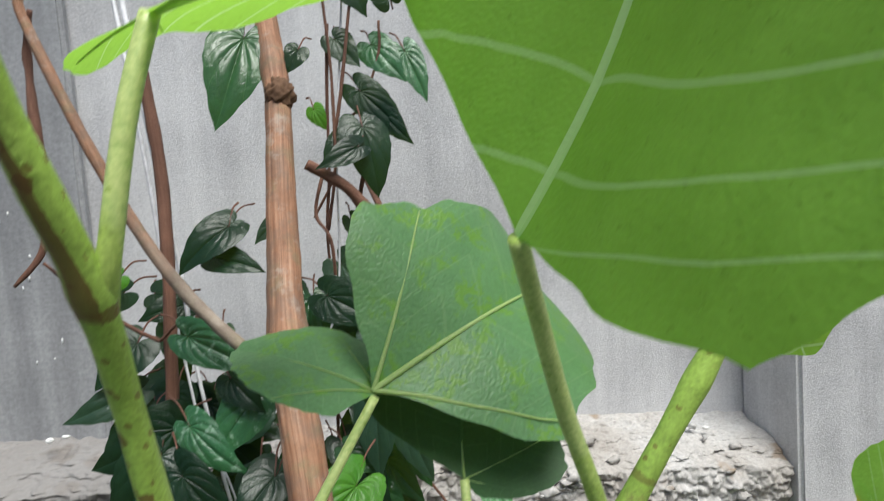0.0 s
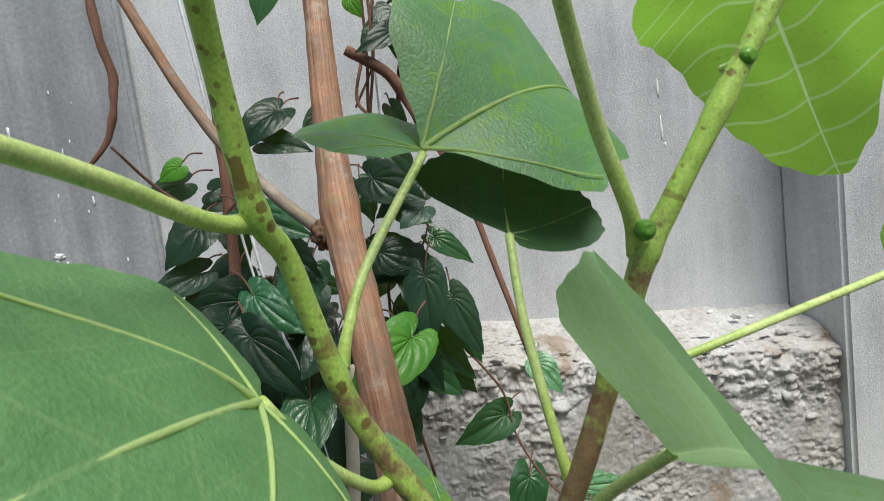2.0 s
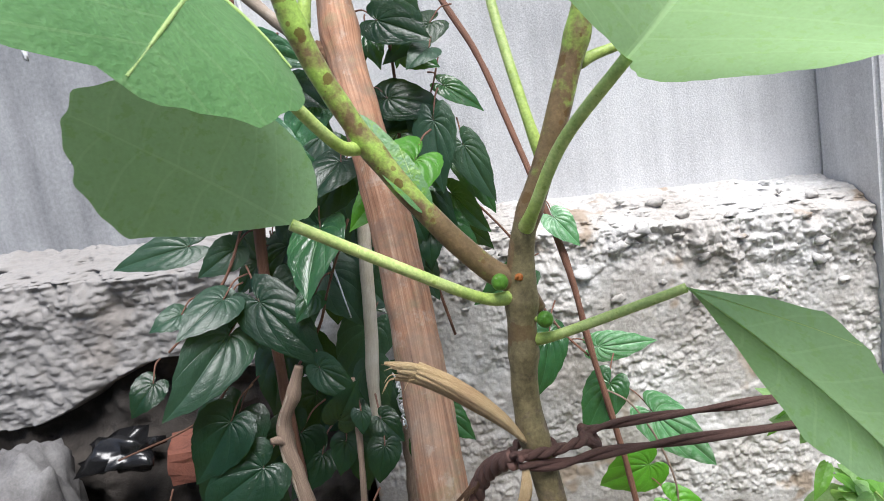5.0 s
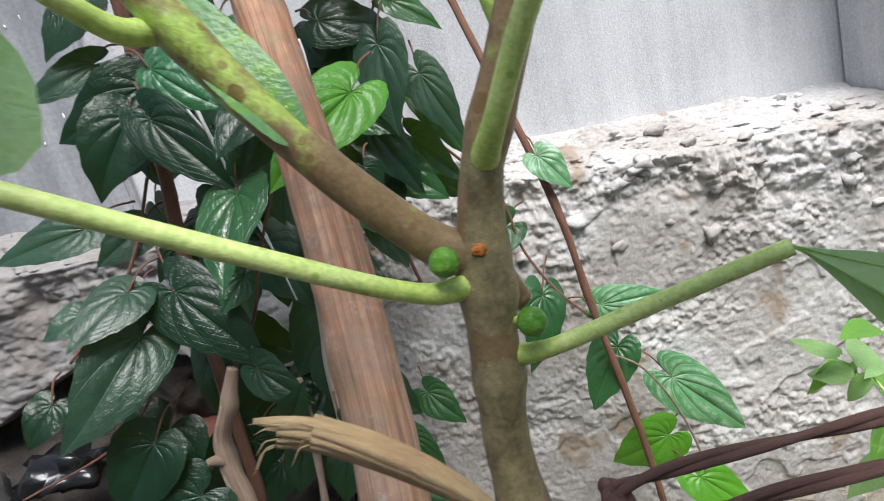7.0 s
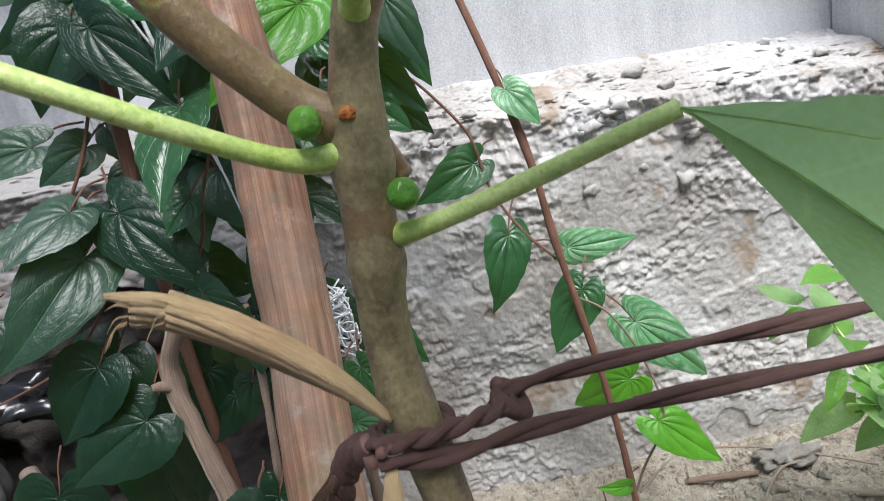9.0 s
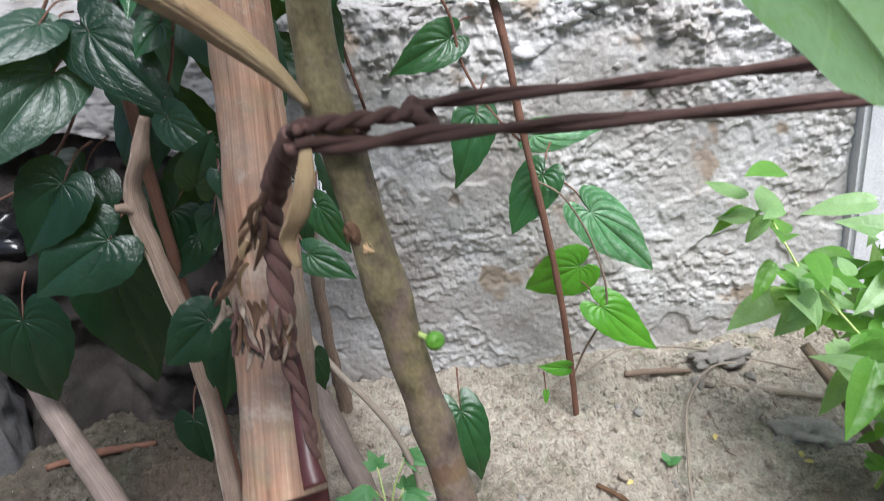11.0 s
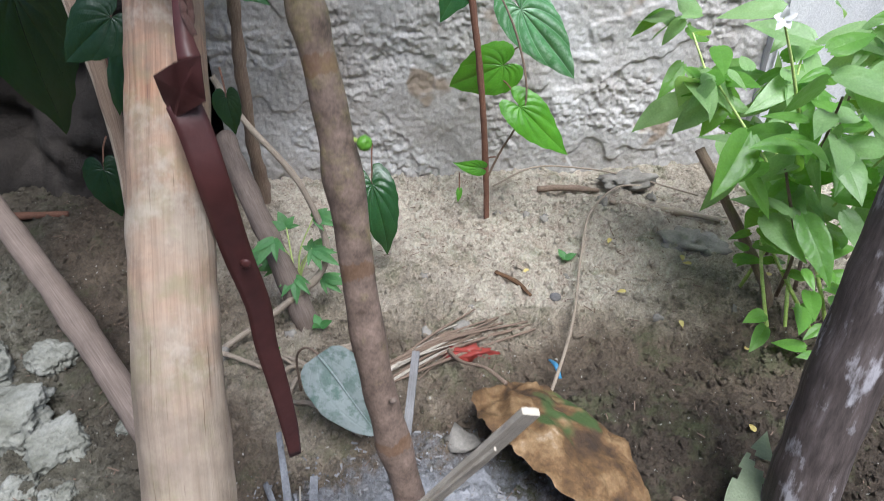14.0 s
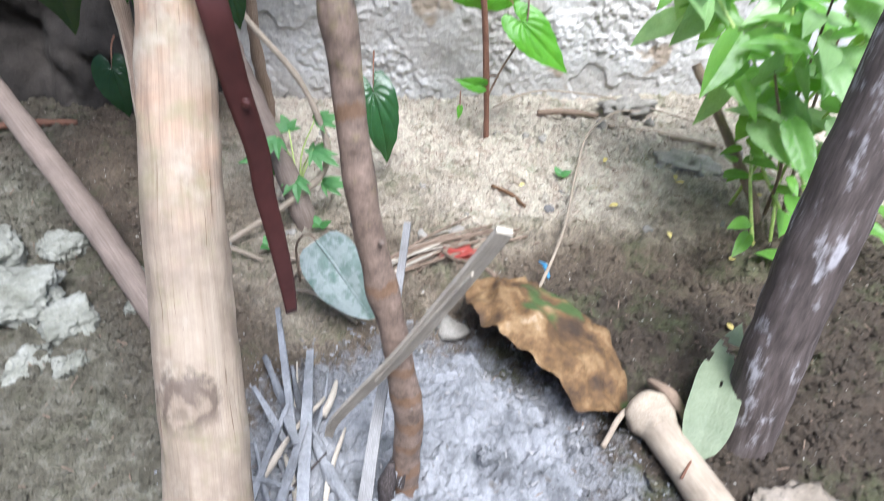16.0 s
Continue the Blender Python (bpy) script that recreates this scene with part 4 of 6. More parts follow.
def fruit(center, r, toward):
    c = Vector(center)
    part("fruit_stalk", tube([c + Vector((0, 0.001, -0.001)), c + Vector((-0.5 * toward[0] * 0.02 - 0.001, 0.011, -0.002)), c + Vector((-toward[0] * 0.02 - 0.001, 0.019, -0.004))], [r * 0.30, r * 0.34, r * 0.5], 8, 5), petiole_mat, fig)
    bm = bmesh.new()
    bmesh.ops.create_uvsphere(bm, u_segments=20, v_segments=14, radius=r)
    for v in bm.verts:
        t = v.co.z / r
        v.co.z *= 0.9
        if t > 0.9:
            v.co.z -= r * 0.16 * (t - 0.9) / 0.1
    ob = part("fruit", bm, fruit_mat, fig, "small round green fig fruit")
    ob.matrix_local = Matrix.Translation(center) @ Vector(toward).to_track_quat("Z", "Y").to_matrix().to_4x4()
    eye = bmesh.new()
    bmesh.ops.create_uvsphere(eye, u_segments=10, v_segments=6, radius=r * 0.14)
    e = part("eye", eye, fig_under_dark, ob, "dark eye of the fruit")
    e.matrix_local = Matrix.Translation((0, 0, r * 0.66)) @ Matrix.Diagonal((1, 1, 0.5, 1))


fruit((0.209, 0.311, 1.014), 0.0064, (0.1, -1, 0.2))
fruit((0.115, 0.309, 0.789), 0.0054, (-0.4, -1, 0.3))
fruit((0.139, 0.309, 0.761), 0.0054, (0.5, -1, 0.3))
fruit((0.1515, 0.305, 0.570), 0.0047, (0.7, -1, 0.3))
fruit((0.1695, 0.301, 0.446), 0.0047, (0.7, -1, 0.3))
fruit((0.283, 0.325, 1.105), 0.0055, (0.3, -1, 0.0))


part("leaf_scar", blob((0.1275, 0.3158, 0.7885), (0.0028, 0.0018, 0.0022), 7, 0.25, 1.5, 4), orange_scar, fig, "fresh orange leaf scar")
part("leaf_scar", blob((0.1235, 0.3150, 0.624), (0.0048, 0.0030, 0.0070), 8, 0.3, 3.0, 4), torn_bark, fig, "brown torn scar of a lost shoot")
part("leaf_scar", blob((0.128, 0.3130, 0.616), (0.0030, 0.0020, 0.0034), 9, 0.3, 2.0, 4), fibre_mat, fig, "orange torn bark at the scar")
for k, (x, y, z, w) in enumerate(((0.1975, 0.2462, 0.112, 0.0030), (0.178, 0.2680, 0.272, 0.0026), (0.158, 0.2985, 0.43, 0.0024))):
    part("leaf_scar", blob((x, y, z), (w, 0.0016, w * 0.8), 20 + k, 0.5), grey_log, fig, "round leaf scar")
part("bark_base", tube([(0.172, 0.233, -0.01), (0.174, 0.236, 0.02), (0.179, 0.240, 0.045)], [0.009, 0.0075, 0.003], 10, 6, 0.45), char_mat, fig, "dark split bark at the foot")


fig_leaf(fig, (0.0892, 0.3723, 1.0782), (0.2277, 0.5138, 1.1059), (0.35, -0.758, 0.55), 0.987, fig_top, 1.253, (0.247, 0.108), 0.413, 0.03, 0.247, 2, vein=0.0021, label="spotted green upper side with pale veins", cut=(-1.227, 0.892), teeth=2.4)
fig_leaf(fig, (0.092, 0.374, 1.076), (0.006, 0.410, 1.100), (0.05, -0.45, 0.9), 0.78, fig_top, 0.5, (0.35, 0.1), 0.9, 0.05, 0.1, 14, 1.35, 0.0008, "curled back lobe of the spotted leaf")
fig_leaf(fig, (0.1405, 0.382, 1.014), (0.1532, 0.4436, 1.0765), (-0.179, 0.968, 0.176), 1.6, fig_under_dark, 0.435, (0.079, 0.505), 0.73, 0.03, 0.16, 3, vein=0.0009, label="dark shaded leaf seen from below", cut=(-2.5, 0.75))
fig_leaf(fig, (0.1585, 0.2666, 1.1698), (0.2333, 0.2041, 1.4245), (0.752, 0.45, -0.481), 1.118, fig_under, 0.63, (-0.186, -0.606), -0.176, 0.03, 0.121, 4, vein=0.0, label="bright leaf seen from below with rusty spots", cut=(-1.479, 0.766))
fig_leaf(fig, (0.031, 0.220, 1.256), (0.100, 0.330, 1.295), (0, 0.3, 1), 1.0, fig_under, 0.4, 0.1, 0.6, 0.05, 0.2, 5, 2.4)
fig_leaf(fig, (0.362, 0.470, 1.222), (0.500, 0.590, 1.025), (0.2, 0.9, 0.5), 0.80, fig_under, 0.35, 0.1, 0.6, 0.07, 0.34, 6, 2.2, 0.0, "bright leaf seen from below")
fig_leaf(fig, (-0.001, 0.232, 0.9705), (-0.0895, 0.0138, 0.9852), (0.198, -0.845, 0.496), 0.832, fig_dusty, 0.73, (0.067, 0.162), 1.02, 0.05, 0.12, 8, vein=0.0022, label="broad dusty green upper side", cut=(-2.5, 2.426), teeth=1.6)
fig_leaf(fig, (0.1949, 0.2589, 0.9048), (0.1915, 0.1193, 0.9343), (0.81, 0.326, 0.488), 1.429, fig_pale, 1.014, (0.68, 0.064), 0.097, 0.05, 0.06, 9, vein=0.0, label="broad pale leaf with curled edge", cut=(-2.33, 1.5))
fig_leaf(fig, (0.222, 0.293, 0.771), (0.3049, 0.2358, 0.6709), (-0.395, -0.479, 0.784), 0.572, fig_pale, 0.828, (1.364, 0.837), 1.095, 0.03, 0.02, 10, vein=0.0006, label="young leaf folded and hanging down", cut=(-0.976, 0.691))
fig_leaf(fig, (0.008, 0.262, 0.850), (-0.07, 0.22, 0.92), (-0.2, -0.8, 0.6), 0.8, fig_pale, 0.3, 0.1, 0.5, 0.05, 0.15, 11, 2.0, 0.0, "leaf on a long pale petiole", (-0.65, 2.0))
fig_leaf(fig, (0.42, 0.385, 0.955), (0.50, 0.36, 0.99), (0.1, -0.6, 0.9), 1.0, fig_under, 0.3, 0.15, 0.6, 0.05, 0.2, 12, 2.4)
fig_leaf(fig, (0.075, 0.318, 0.845), (0.040, 0.335, 0.905), (0.5, -0.9, 0.2), 0.30, fig_top, 0.3, 0.3, 0.5, 0.05, 0.1, 13, 2.0, 0.0009, "small young leaf on the branch")

# ---- betel vines and dry sticks ----
vine_left = thing("betel_vine", "betel vine with dark glossy heart leaves climbing dry sticks", "vine", "betel vines")
vine_mid = thing("betel_vine", "betel vine with hanging leaves beside the leaning pole", "vine", "betel vines")
vine_right = thing("betel_vine", "slender betel vine with bright leaves before the rough footing", "vine", "betel vines")


def stem(vine, pts, r0, r1, material=None, nodes=()):
    return part("stem", tube(pts, np.linspace(r0, r1, len(pts)), 8, 6, 0.12, nodes), material or red_twig, vine)


stem(vine_right, [(0.325, 0.972, -0.03), (0.321, 0.970, 0.06), (0.311, 0.970, 0.205), (0.296, 0.972, 0.332), (0.271, 0.985, 0.500), (0.252, 1.0, 0.655), (0.198, 1.08, 0.898), (0.168, 1.12, 1.015), (0.127, 1.16, 1.115), (0.08, 1.23, 1.24)], 0.0052, 0.0062, nodes=(1.4, 2.4, 3.3, 4.1, 5.0))
stem(vine_right, [(0.066, 0.99, 0.817), (0.120, 1.02, 0.766), (0.165, 1.022, 0.705), (0.187, 1.025, 0.660), (0.198, 1.02, 0.590), (0.230, 1.005, 0.525), (0.268, 0.988, 0.478)], 0.0022, 0.0022)
stem(vine_right, [(0.283, 0.98, 0.42), (0.325, 0.97, 0.387), (0.363, 0.96, 0.307), (0.377, 0.95, 0.213), (0.34, 0.965, 0.12), (0.321, 0.97, 0.07)], 0.0016, 0.0020, twig_bark)
stem(vine_mid, [(0.09, 0.94, 1.50), (0.056, 0.93, 1.312), (0.030, 0.93, 1.235), (0.016, 0.905, 1.174), (0.035, 0.90, 1.126), (0.030, 0.93, 0.97), (0.018, 0.95, 0.87), (0.02, 0.97, 0.75), (0.05, 1.0, 0.55)], 0.0024, 0.0026)
stem(vine_mid, [(0.045, 0.93, 1.50), (0.050, 0.93, 1.40), (0.050, 0.93, 1.328), (0.046, 0.92, 1.234), (0.03, 0.92, 1.15)], 0.0022, 0.0022)
stem(vine_mid, [(0.06, 0.95, 0.80), (0.050, 0.945, 0.88), (0.062, 0.94, 0.92), (0.085, 0.93, 0.96), (0.10, 0.935, 1.0)], 0.0020, 0.0014)
stem(vine_left, [(-0.19, 0.89, 1.40), (-0.175, 0.88, 1.247), (-0.173, 0.86, 1.102), (-0.180, 0.845, 0.945), (-0.190, 0.84, 0.82), (-0.200, 0.84, 0.73), (-0.205, 0.83, 0.55), (-0.21, 0.83, 0.3), (-0.22, 0.83, -0.02)], 0.0085, 0.0075)
stem(vine_left, [(-0.288, 0.79, 1.142), (-0.261, 0.835, 1.088), (-0.216, 0.84, 1.049), (-0.185, 0.84, 1.03)], 0.0018, 0.0026)
stem(vine_left, [(-0.185, 0.84, 1.03), (-0.15, 0.83, 1.055), (-0.12, 0.82, 1.03), (-0.10, 0.80, 1.05)], 0.0020, 0.0016)
stem(vine_left, [(-0.20, 0.82, 0.83), (-0.23, 0.80, 0.76), (-0.27, 0.79, 0.71), (-0.33, 0.77, 0.66)], 0.0022, 0.0018)
stem(vine_left, [(-0.19, 0.82, 0.72), (-0.22, 0.80, 0.67), (-0.26, 0.77, 0.60), (-0.31, 0.75, 0.56), (-0.42, 0.74, 0.53)], 0.0022, 0.0012)
stem(vine_left, [(-0.17, 0.80, 0.60), (-0.12, 0.77, 0.66), (-0.09, 0.75, 0.72), (-0.05, 0.76, 0.80)], 0.0020, 0.0016)
# Low leaves take the darkest green, which stands in for the shade there.
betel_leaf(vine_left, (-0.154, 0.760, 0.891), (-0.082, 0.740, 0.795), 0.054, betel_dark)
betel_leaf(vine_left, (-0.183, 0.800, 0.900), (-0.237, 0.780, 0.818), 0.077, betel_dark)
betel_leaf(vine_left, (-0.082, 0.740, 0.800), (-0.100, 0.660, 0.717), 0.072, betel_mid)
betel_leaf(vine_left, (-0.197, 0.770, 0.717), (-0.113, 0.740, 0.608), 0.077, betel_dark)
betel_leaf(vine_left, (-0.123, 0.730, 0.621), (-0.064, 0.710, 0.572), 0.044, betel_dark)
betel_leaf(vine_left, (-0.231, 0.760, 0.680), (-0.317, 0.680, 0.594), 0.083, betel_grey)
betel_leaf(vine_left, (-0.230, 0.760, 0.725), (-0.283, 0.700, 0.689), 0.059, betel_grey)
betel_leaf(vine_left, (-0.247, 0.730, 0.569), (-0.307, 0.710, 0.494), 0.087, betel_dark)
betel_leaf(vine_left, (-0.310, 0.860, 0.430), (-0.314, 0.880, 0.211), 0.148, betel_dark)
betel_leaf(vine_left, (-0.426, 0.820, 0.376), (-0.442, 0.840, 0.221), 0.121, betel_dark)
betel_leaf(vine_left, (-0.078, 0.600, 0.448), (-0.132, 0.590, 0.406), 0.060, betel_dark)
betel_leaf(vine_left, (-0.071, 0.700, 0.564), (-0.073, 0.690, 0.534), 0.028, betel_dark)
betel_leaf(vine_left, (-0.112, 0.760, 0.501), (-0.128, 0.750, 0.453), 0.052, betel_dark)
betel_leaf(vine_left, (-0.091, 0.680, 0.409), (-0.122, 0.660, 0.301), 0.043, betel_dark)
betel_leaf(vine_left, (-0.149, 0.790, 0.937), (-0.075, 0.770, 0.875), 0.048, betel_spotted)
betel_leaf(vine_left, (-0.041, 0.760, 0.876), (-0.088, 0.720, 0.831), 0.058, betel_dark)
betel_leaf(vine_left, (0.057, 0.740, 0.865), (-0.039, 0.680, 0.790), 0.071, betel_young)
betel_leaf(vine_left, (-0.299, 0.860, 0.791), (-0.418, 0.840, 0.775), 0.045, betel_grey)
betel_leaf(vine_left, (-0.223, 0.820, 0.781), (-0.279, 0.800, 0.750), 0.048, betel_grey)
betel_leaf(vine_left, (-0.311, 0.800, 0.704), (-0.355, 0.780, 0.689), 0.043, betel_grey)
betel_leaf(vine_left, (-0.232, 0.780, 0.713), (-0.291, 0.760, 0.681), 0.060, betel_grey)
betel_leaf(vine_left, (-0.343, 0.740, 0.632), (-0.376, 0.720, 0.593), 0.052, betel_dark)
betel_leaf(vine_left, (-0.087, 0.860, 1.171), (-0.155, 0.840, 1.109), 0.054, betel_dark)
betel_leaf(vine_left, (-0.118, 0.860, 1.130), (-0.046, 0.840, 1.105), 0.040, betel_dark)
betel_leaf(vine_left, (-0.144, 0.800, 1.043), (-0.051, 0.780, 0.998), 0.042, betel_spotted)
betel_leaf(vine_left, (-0.216, 0.860, 1.030), (-0.270, 0.840, 0.974), 0.064, betel_dark)
betel_leaf(vine_left, (-0.225, 0.860, 0.964), (-0.313, 0.840, 0.935), 0.043, betel_grey)
betel_leaf(vine_left, (-0.241, 0.900, 1.089), (-0.304, 0.880, 1.072), 0.042, betel_grey)
betel_leaf(vine_left, (-0.238, 0.880, 1.113), (-0.272, 0.880, 1.094), 0.034, betel_young)
betel_leaf(vine_left, (-0.162, 0.820, 0.925), (-0.270, 0.800, 0.886), 0.074, betel_dark)
betel_leaf(vine_left, (-0.044, 0.780, 0.868), (-0.097, 0.760, 0.802), 0.068, betel_dark)
betel_leaf(vine_left, (-0.067, 0.800, 0.960), (-0.121, 0.780, 0.890), 0.059, betel_spotted)
betel_leaf(vine_left, (-0.096, 0.800, 0.987), (-0.052, 0.780, 0.943), 0.043, betel_dark)
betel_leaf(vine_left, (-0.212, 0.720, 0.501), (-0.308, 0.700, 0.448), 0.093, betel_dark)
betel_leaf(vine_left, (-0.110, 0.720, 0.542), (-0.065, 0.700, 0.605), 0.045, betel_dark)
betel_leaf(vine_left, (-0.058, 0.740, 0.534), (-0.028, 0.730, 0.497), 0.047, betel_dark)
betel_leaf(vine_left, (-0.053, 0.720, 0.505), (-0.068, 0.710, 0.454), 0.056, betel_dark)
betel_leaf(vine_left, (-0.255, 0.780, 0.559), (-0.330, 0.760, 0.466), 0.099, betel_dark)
betel_leaf(vine_left, (-0.111, 0.760, 0.711), (-0.140, 0.740, 0.679), 0.069, betel_mid)
betel_leaf(vine_left, (0.027, 0.860, 0.781), (0.039, 0.860, 0.737), 0.044, betel_dark)
betel_leaf(vine_left, (0.013, 0.880, 0.755), (0.011, 0.870, 0.707), 0.041, betel_mid)
betel_leaf(vine_left, (-0.022, 0.800, 0.465), (-0.023, 0.800, 0.414), 0.026, betel_dark)
betel_leaf(vine_left, (0.015, 0.720, 0.510), (0.046, 0.710, 0.449), 0.036, betel_mid)
betel_leaf(vine_left, (0.003, 0.680, 0.470), (0.053, 0.670, 0.437), 0.035, betel_mid)
betel_leaf(vine_left, (-0.025, 0.720, 0.324), (-0.019, 0.710, 0.277), 0.036, betel_dark)
betel_leaf(vine_left, (0.134, 0.800, 0.165), (0.152, 0.780, 0.048), 0.061, betel_mid)
betel_leaf(vine_left, (-0.236, 0.800, 0.196), (-0.231, 0.800, 0.114), 0.056, betel_dark)
betel_leaf(vine_left, (-0.118, 0.700, 0.384), (-0.137, 0.680, 0.315), 0.035, betel_dark)
betel_leaf(vine_mid, (0.017, 0.900, 1.064), (0.097, 0.880, 1.019), 0.061, betel_dark)
betel_leaf(vine_mid, (0.056, 0.930, 1.012), (0.101, 0.920, 0.983), 0.041, betel_mid)
betel_leaf(vine_mid, (0.097, 0.950, 0.962), (0.156, 0.950, 0.910), 0.035, betel_mid)
betel_leaf(vine_mid, (0.010, 0.910, 0.954), (0.102, 0.930, 0.923), 0.064, betel_dark)
betel_leaf(vine_mid, (0.067, 0.940, 0.922), (0.066, 0.900, 0.827), 0.059, betel_grey)
betel_leaf(vine_mid, (0.111, 0.970, 0.851), (0.150, 0.950, 0.749), 0.046, betel_mid)
betel_leaf(vine_mid, (0.081, 0.980, 0.796), (0.140, 0.970, 0.717), 0.045, betel_mid)
betel_leaf(vine_mid, (0.027, 0.940, 0.837), (0.086, 0.930, 0.718), 0.046, betel_dark)
betel_leaf(vine_mid, (0.039, 0.940, 1.104), (0.090, 0.930, 1.037), 0.060, betel_grey)
betel_leaf(vine_mid, (0.091, 1.000, 0.742), (0.138, 0.990, 0.688), 0.042, betel_dark)
betel_leaf(vine_mid, (0.011, 0.980, 0.695), (0.036, 0.970, 0.621), 0.050, betel_grey)
betel_leaf(vine_mid, (-0.001, 1.050, 0.401), (0.052, 1.030, 0.338), 0.055, betel_mid)
betel_leaf(vine_mid, (-0.065, 0.960, 1.434), (-0.112, 0.920, 1.293), 0.087, betel_mid)
betel_leaf(vine_mid, (0.087, 0.920, 1.297), (0.103, 0.920, 1.189), 0.067, betel_dark)
betel_leaf(vine_mid, (0.084, 0.940, 1.347), (0.153, 0.940, 1.266), 0.032, betel_dark)
betel_leaf(vine_mid, (0.084, 0.900, 1.263), (0.023, 0.880, 1.234), 0.036, betel_dark)
betel_leaf(vine_mid, (0.107, 0.960, 1.412), (0.154, 0.940, 1.351), 0.050, betel_spotted)
betel_leaf(vine_mid, (0.155, 0.960, 1.402), (0.182, 0.940, 1.320), 0.026, betel_spotted)
betel_leaf(vine_mid, (0.056, 0.950, 1.420), (0.092, 0.940, 1.374), 0.044, betel_dark)
betel_leaf(vine_mid, (0.009, 0.940, 1.405), (-0.009, 0.930, 1.369), 0.033, betel_dark)
betel_leaf(vine_mid, (0.023, 0.920, 1.319), (0.039, 0.920, 1.288), 0.026, betel_young)
betel_leaf(vine_mid, (0.072, 0.950, 1.516), (0.106, 0.940, 1.443), 0.063, betel_dark)
betel_leaf(vine_mid, (0.140, 0.960, 1.470), (0.104, 0.950, 1.523), 0.056, betel_dark)
betel_leaf(vine_mid, (0.078, 0.900, 0.916), (0.075, 0.880, 0.801), 0.063, betel_grey)
betel_leaf(vine_mid, (0.113, 0.930, 0.872), (0.152, 0.920, 0.770), 0.051, betel_grey)
betel_leaf(vine_mid, (0.092, 0.900, 1.012), (0.051, 0.880, 0.983), 0.054, betel_grey)
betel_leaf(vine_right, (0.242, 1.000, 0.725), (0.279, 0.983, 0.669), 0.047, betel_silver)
betel_leaf(vine_right, (0.189, 1.030, 0.632), (0.090, 1.021, 0.590), 0.063, betel_mid)
betel_leaf(vine_right, (0.211, 1.000, 0.532), (0.165, 0.974, 0.423), 0.066, betel_mid)
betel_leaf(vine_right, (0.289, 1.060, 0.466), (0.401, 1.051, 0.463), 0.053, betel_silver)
betel_leaf(vine_right, (0.302, 1.000, 0.425), (0.242, 0.983, 0.334), 0.070, betel_mid)
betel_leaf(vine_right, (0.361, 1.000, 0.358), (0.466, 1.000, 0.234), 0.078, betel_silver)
betel_leaf(vine_right, (0.349, 0.980, 0.271), (0.258, 1.015, 0.222), 0.079, betel_young)
betel_leaf(vine_right, (0.362, 0.950, 0.216), (0.450, 0.933, 0.132), 0.063, betel_young)
betel_leaf(vine_right, (0.313, 0.960, 0.097), (0.262, 0.951, 0.114), 0.019, betel_young)
betel_leaf(vine_right, (0.206, 1.020, 0.501), (0.201, 1.003, 0.442), 0.036, betel_mid)
betel_leaf(vine_right, (0.273, 0.950, 0.063), (0.269, 0.941, 0.043), 0.008, betel_young)


betel_leaf(vine_mid, (0.102, 0.930, 1.053), (0.015, 0.920, 1.000), 0.056, betel_dark)
betel_leaf(vine_mid, (0.075, 0.940, 0.935), (0.004, 0.930, 0.905), 0.050, betel_dark)
betel_leaf(vine_left, (-0.103, 0.930, 1.173), (-0.168, 0.915, 1.128), 0.044, betel_grey)
betel_leaf(vine_left, (-0.040, 0.930, 1.170), (-0.072, 0.920, 1.138), 0.026, betel_grey)
betel_leaf(vine_mid, (0.109, 0.940, 1.318), (0.158, 0.930, 1.262), 0.030, betel_dark)
betel_leaf(vine_mid, (0.068, 0.930, 1.280), (0.030, 0.920, 1.242), 0.040, betel_dark)
betel_leaf(vine_mid, (0.060, 0.945, 1.165), (0.085, 0.935, 1.120), 0.028, betel_dark)
stem(vine_mid, [(0.122, 0.95, 1.44), (0.118, 0.95, 1.393), (0.089, 0.95, 1.324), (0.061, 0.95, 1.300), (0.051, 0.95, 1.270), (0.043, 0.95, 1.226), (0.009, 0.95, 1.168)], 0.0020, 0.0016)
stem(vine_mid, [(0.049, 0.955, 1.44), (0.040, 0.955, 1.328), (0.038, 0.955, 1.272), (0.034, 0.955, 1.219), (0.025, 0.955, 1.133), (0.030, 0.955, 1.02)], 0.0026, 0.0022)
stem(vine_mid, [(0.090, 0.955, 1.235), (0.080, 0.955, 1.211), (0.074, 0.955, 1.165), (0.080, 0.955, 1.115)], 0.0036, 0.0030)

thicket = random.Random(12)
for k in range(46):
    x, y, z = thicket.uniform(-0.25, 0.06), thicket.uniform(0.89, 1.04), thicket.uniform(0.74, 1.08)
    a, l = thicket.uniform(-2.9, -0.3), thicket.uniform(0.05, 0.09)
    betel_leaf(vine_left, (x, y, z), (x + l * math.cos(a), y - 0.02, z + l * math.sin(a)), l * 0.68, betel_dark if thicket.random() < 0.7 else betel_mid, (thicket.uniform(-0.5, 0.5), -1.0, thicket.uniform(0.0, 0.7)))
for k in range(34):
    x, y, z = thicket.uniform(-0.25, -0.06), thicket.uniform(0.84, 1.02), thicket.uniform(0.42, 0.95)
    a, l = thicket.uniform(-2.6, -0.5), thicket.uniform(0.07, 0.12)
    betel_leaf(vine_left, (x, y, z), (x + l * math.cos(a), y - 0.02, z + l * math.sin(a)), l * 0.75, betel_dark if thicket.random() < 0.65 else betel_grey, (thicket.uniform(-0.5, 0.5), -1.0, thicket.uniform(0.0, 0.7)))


def stick(name, label, pts, radii, material, nodes=(), rough=0.12, segs=12, category="stick", flat=1.0):
    return tagged(new(name, finish(name, tube(pts, radii, segs, 8, rough, nodes, flat), material)), label, category)


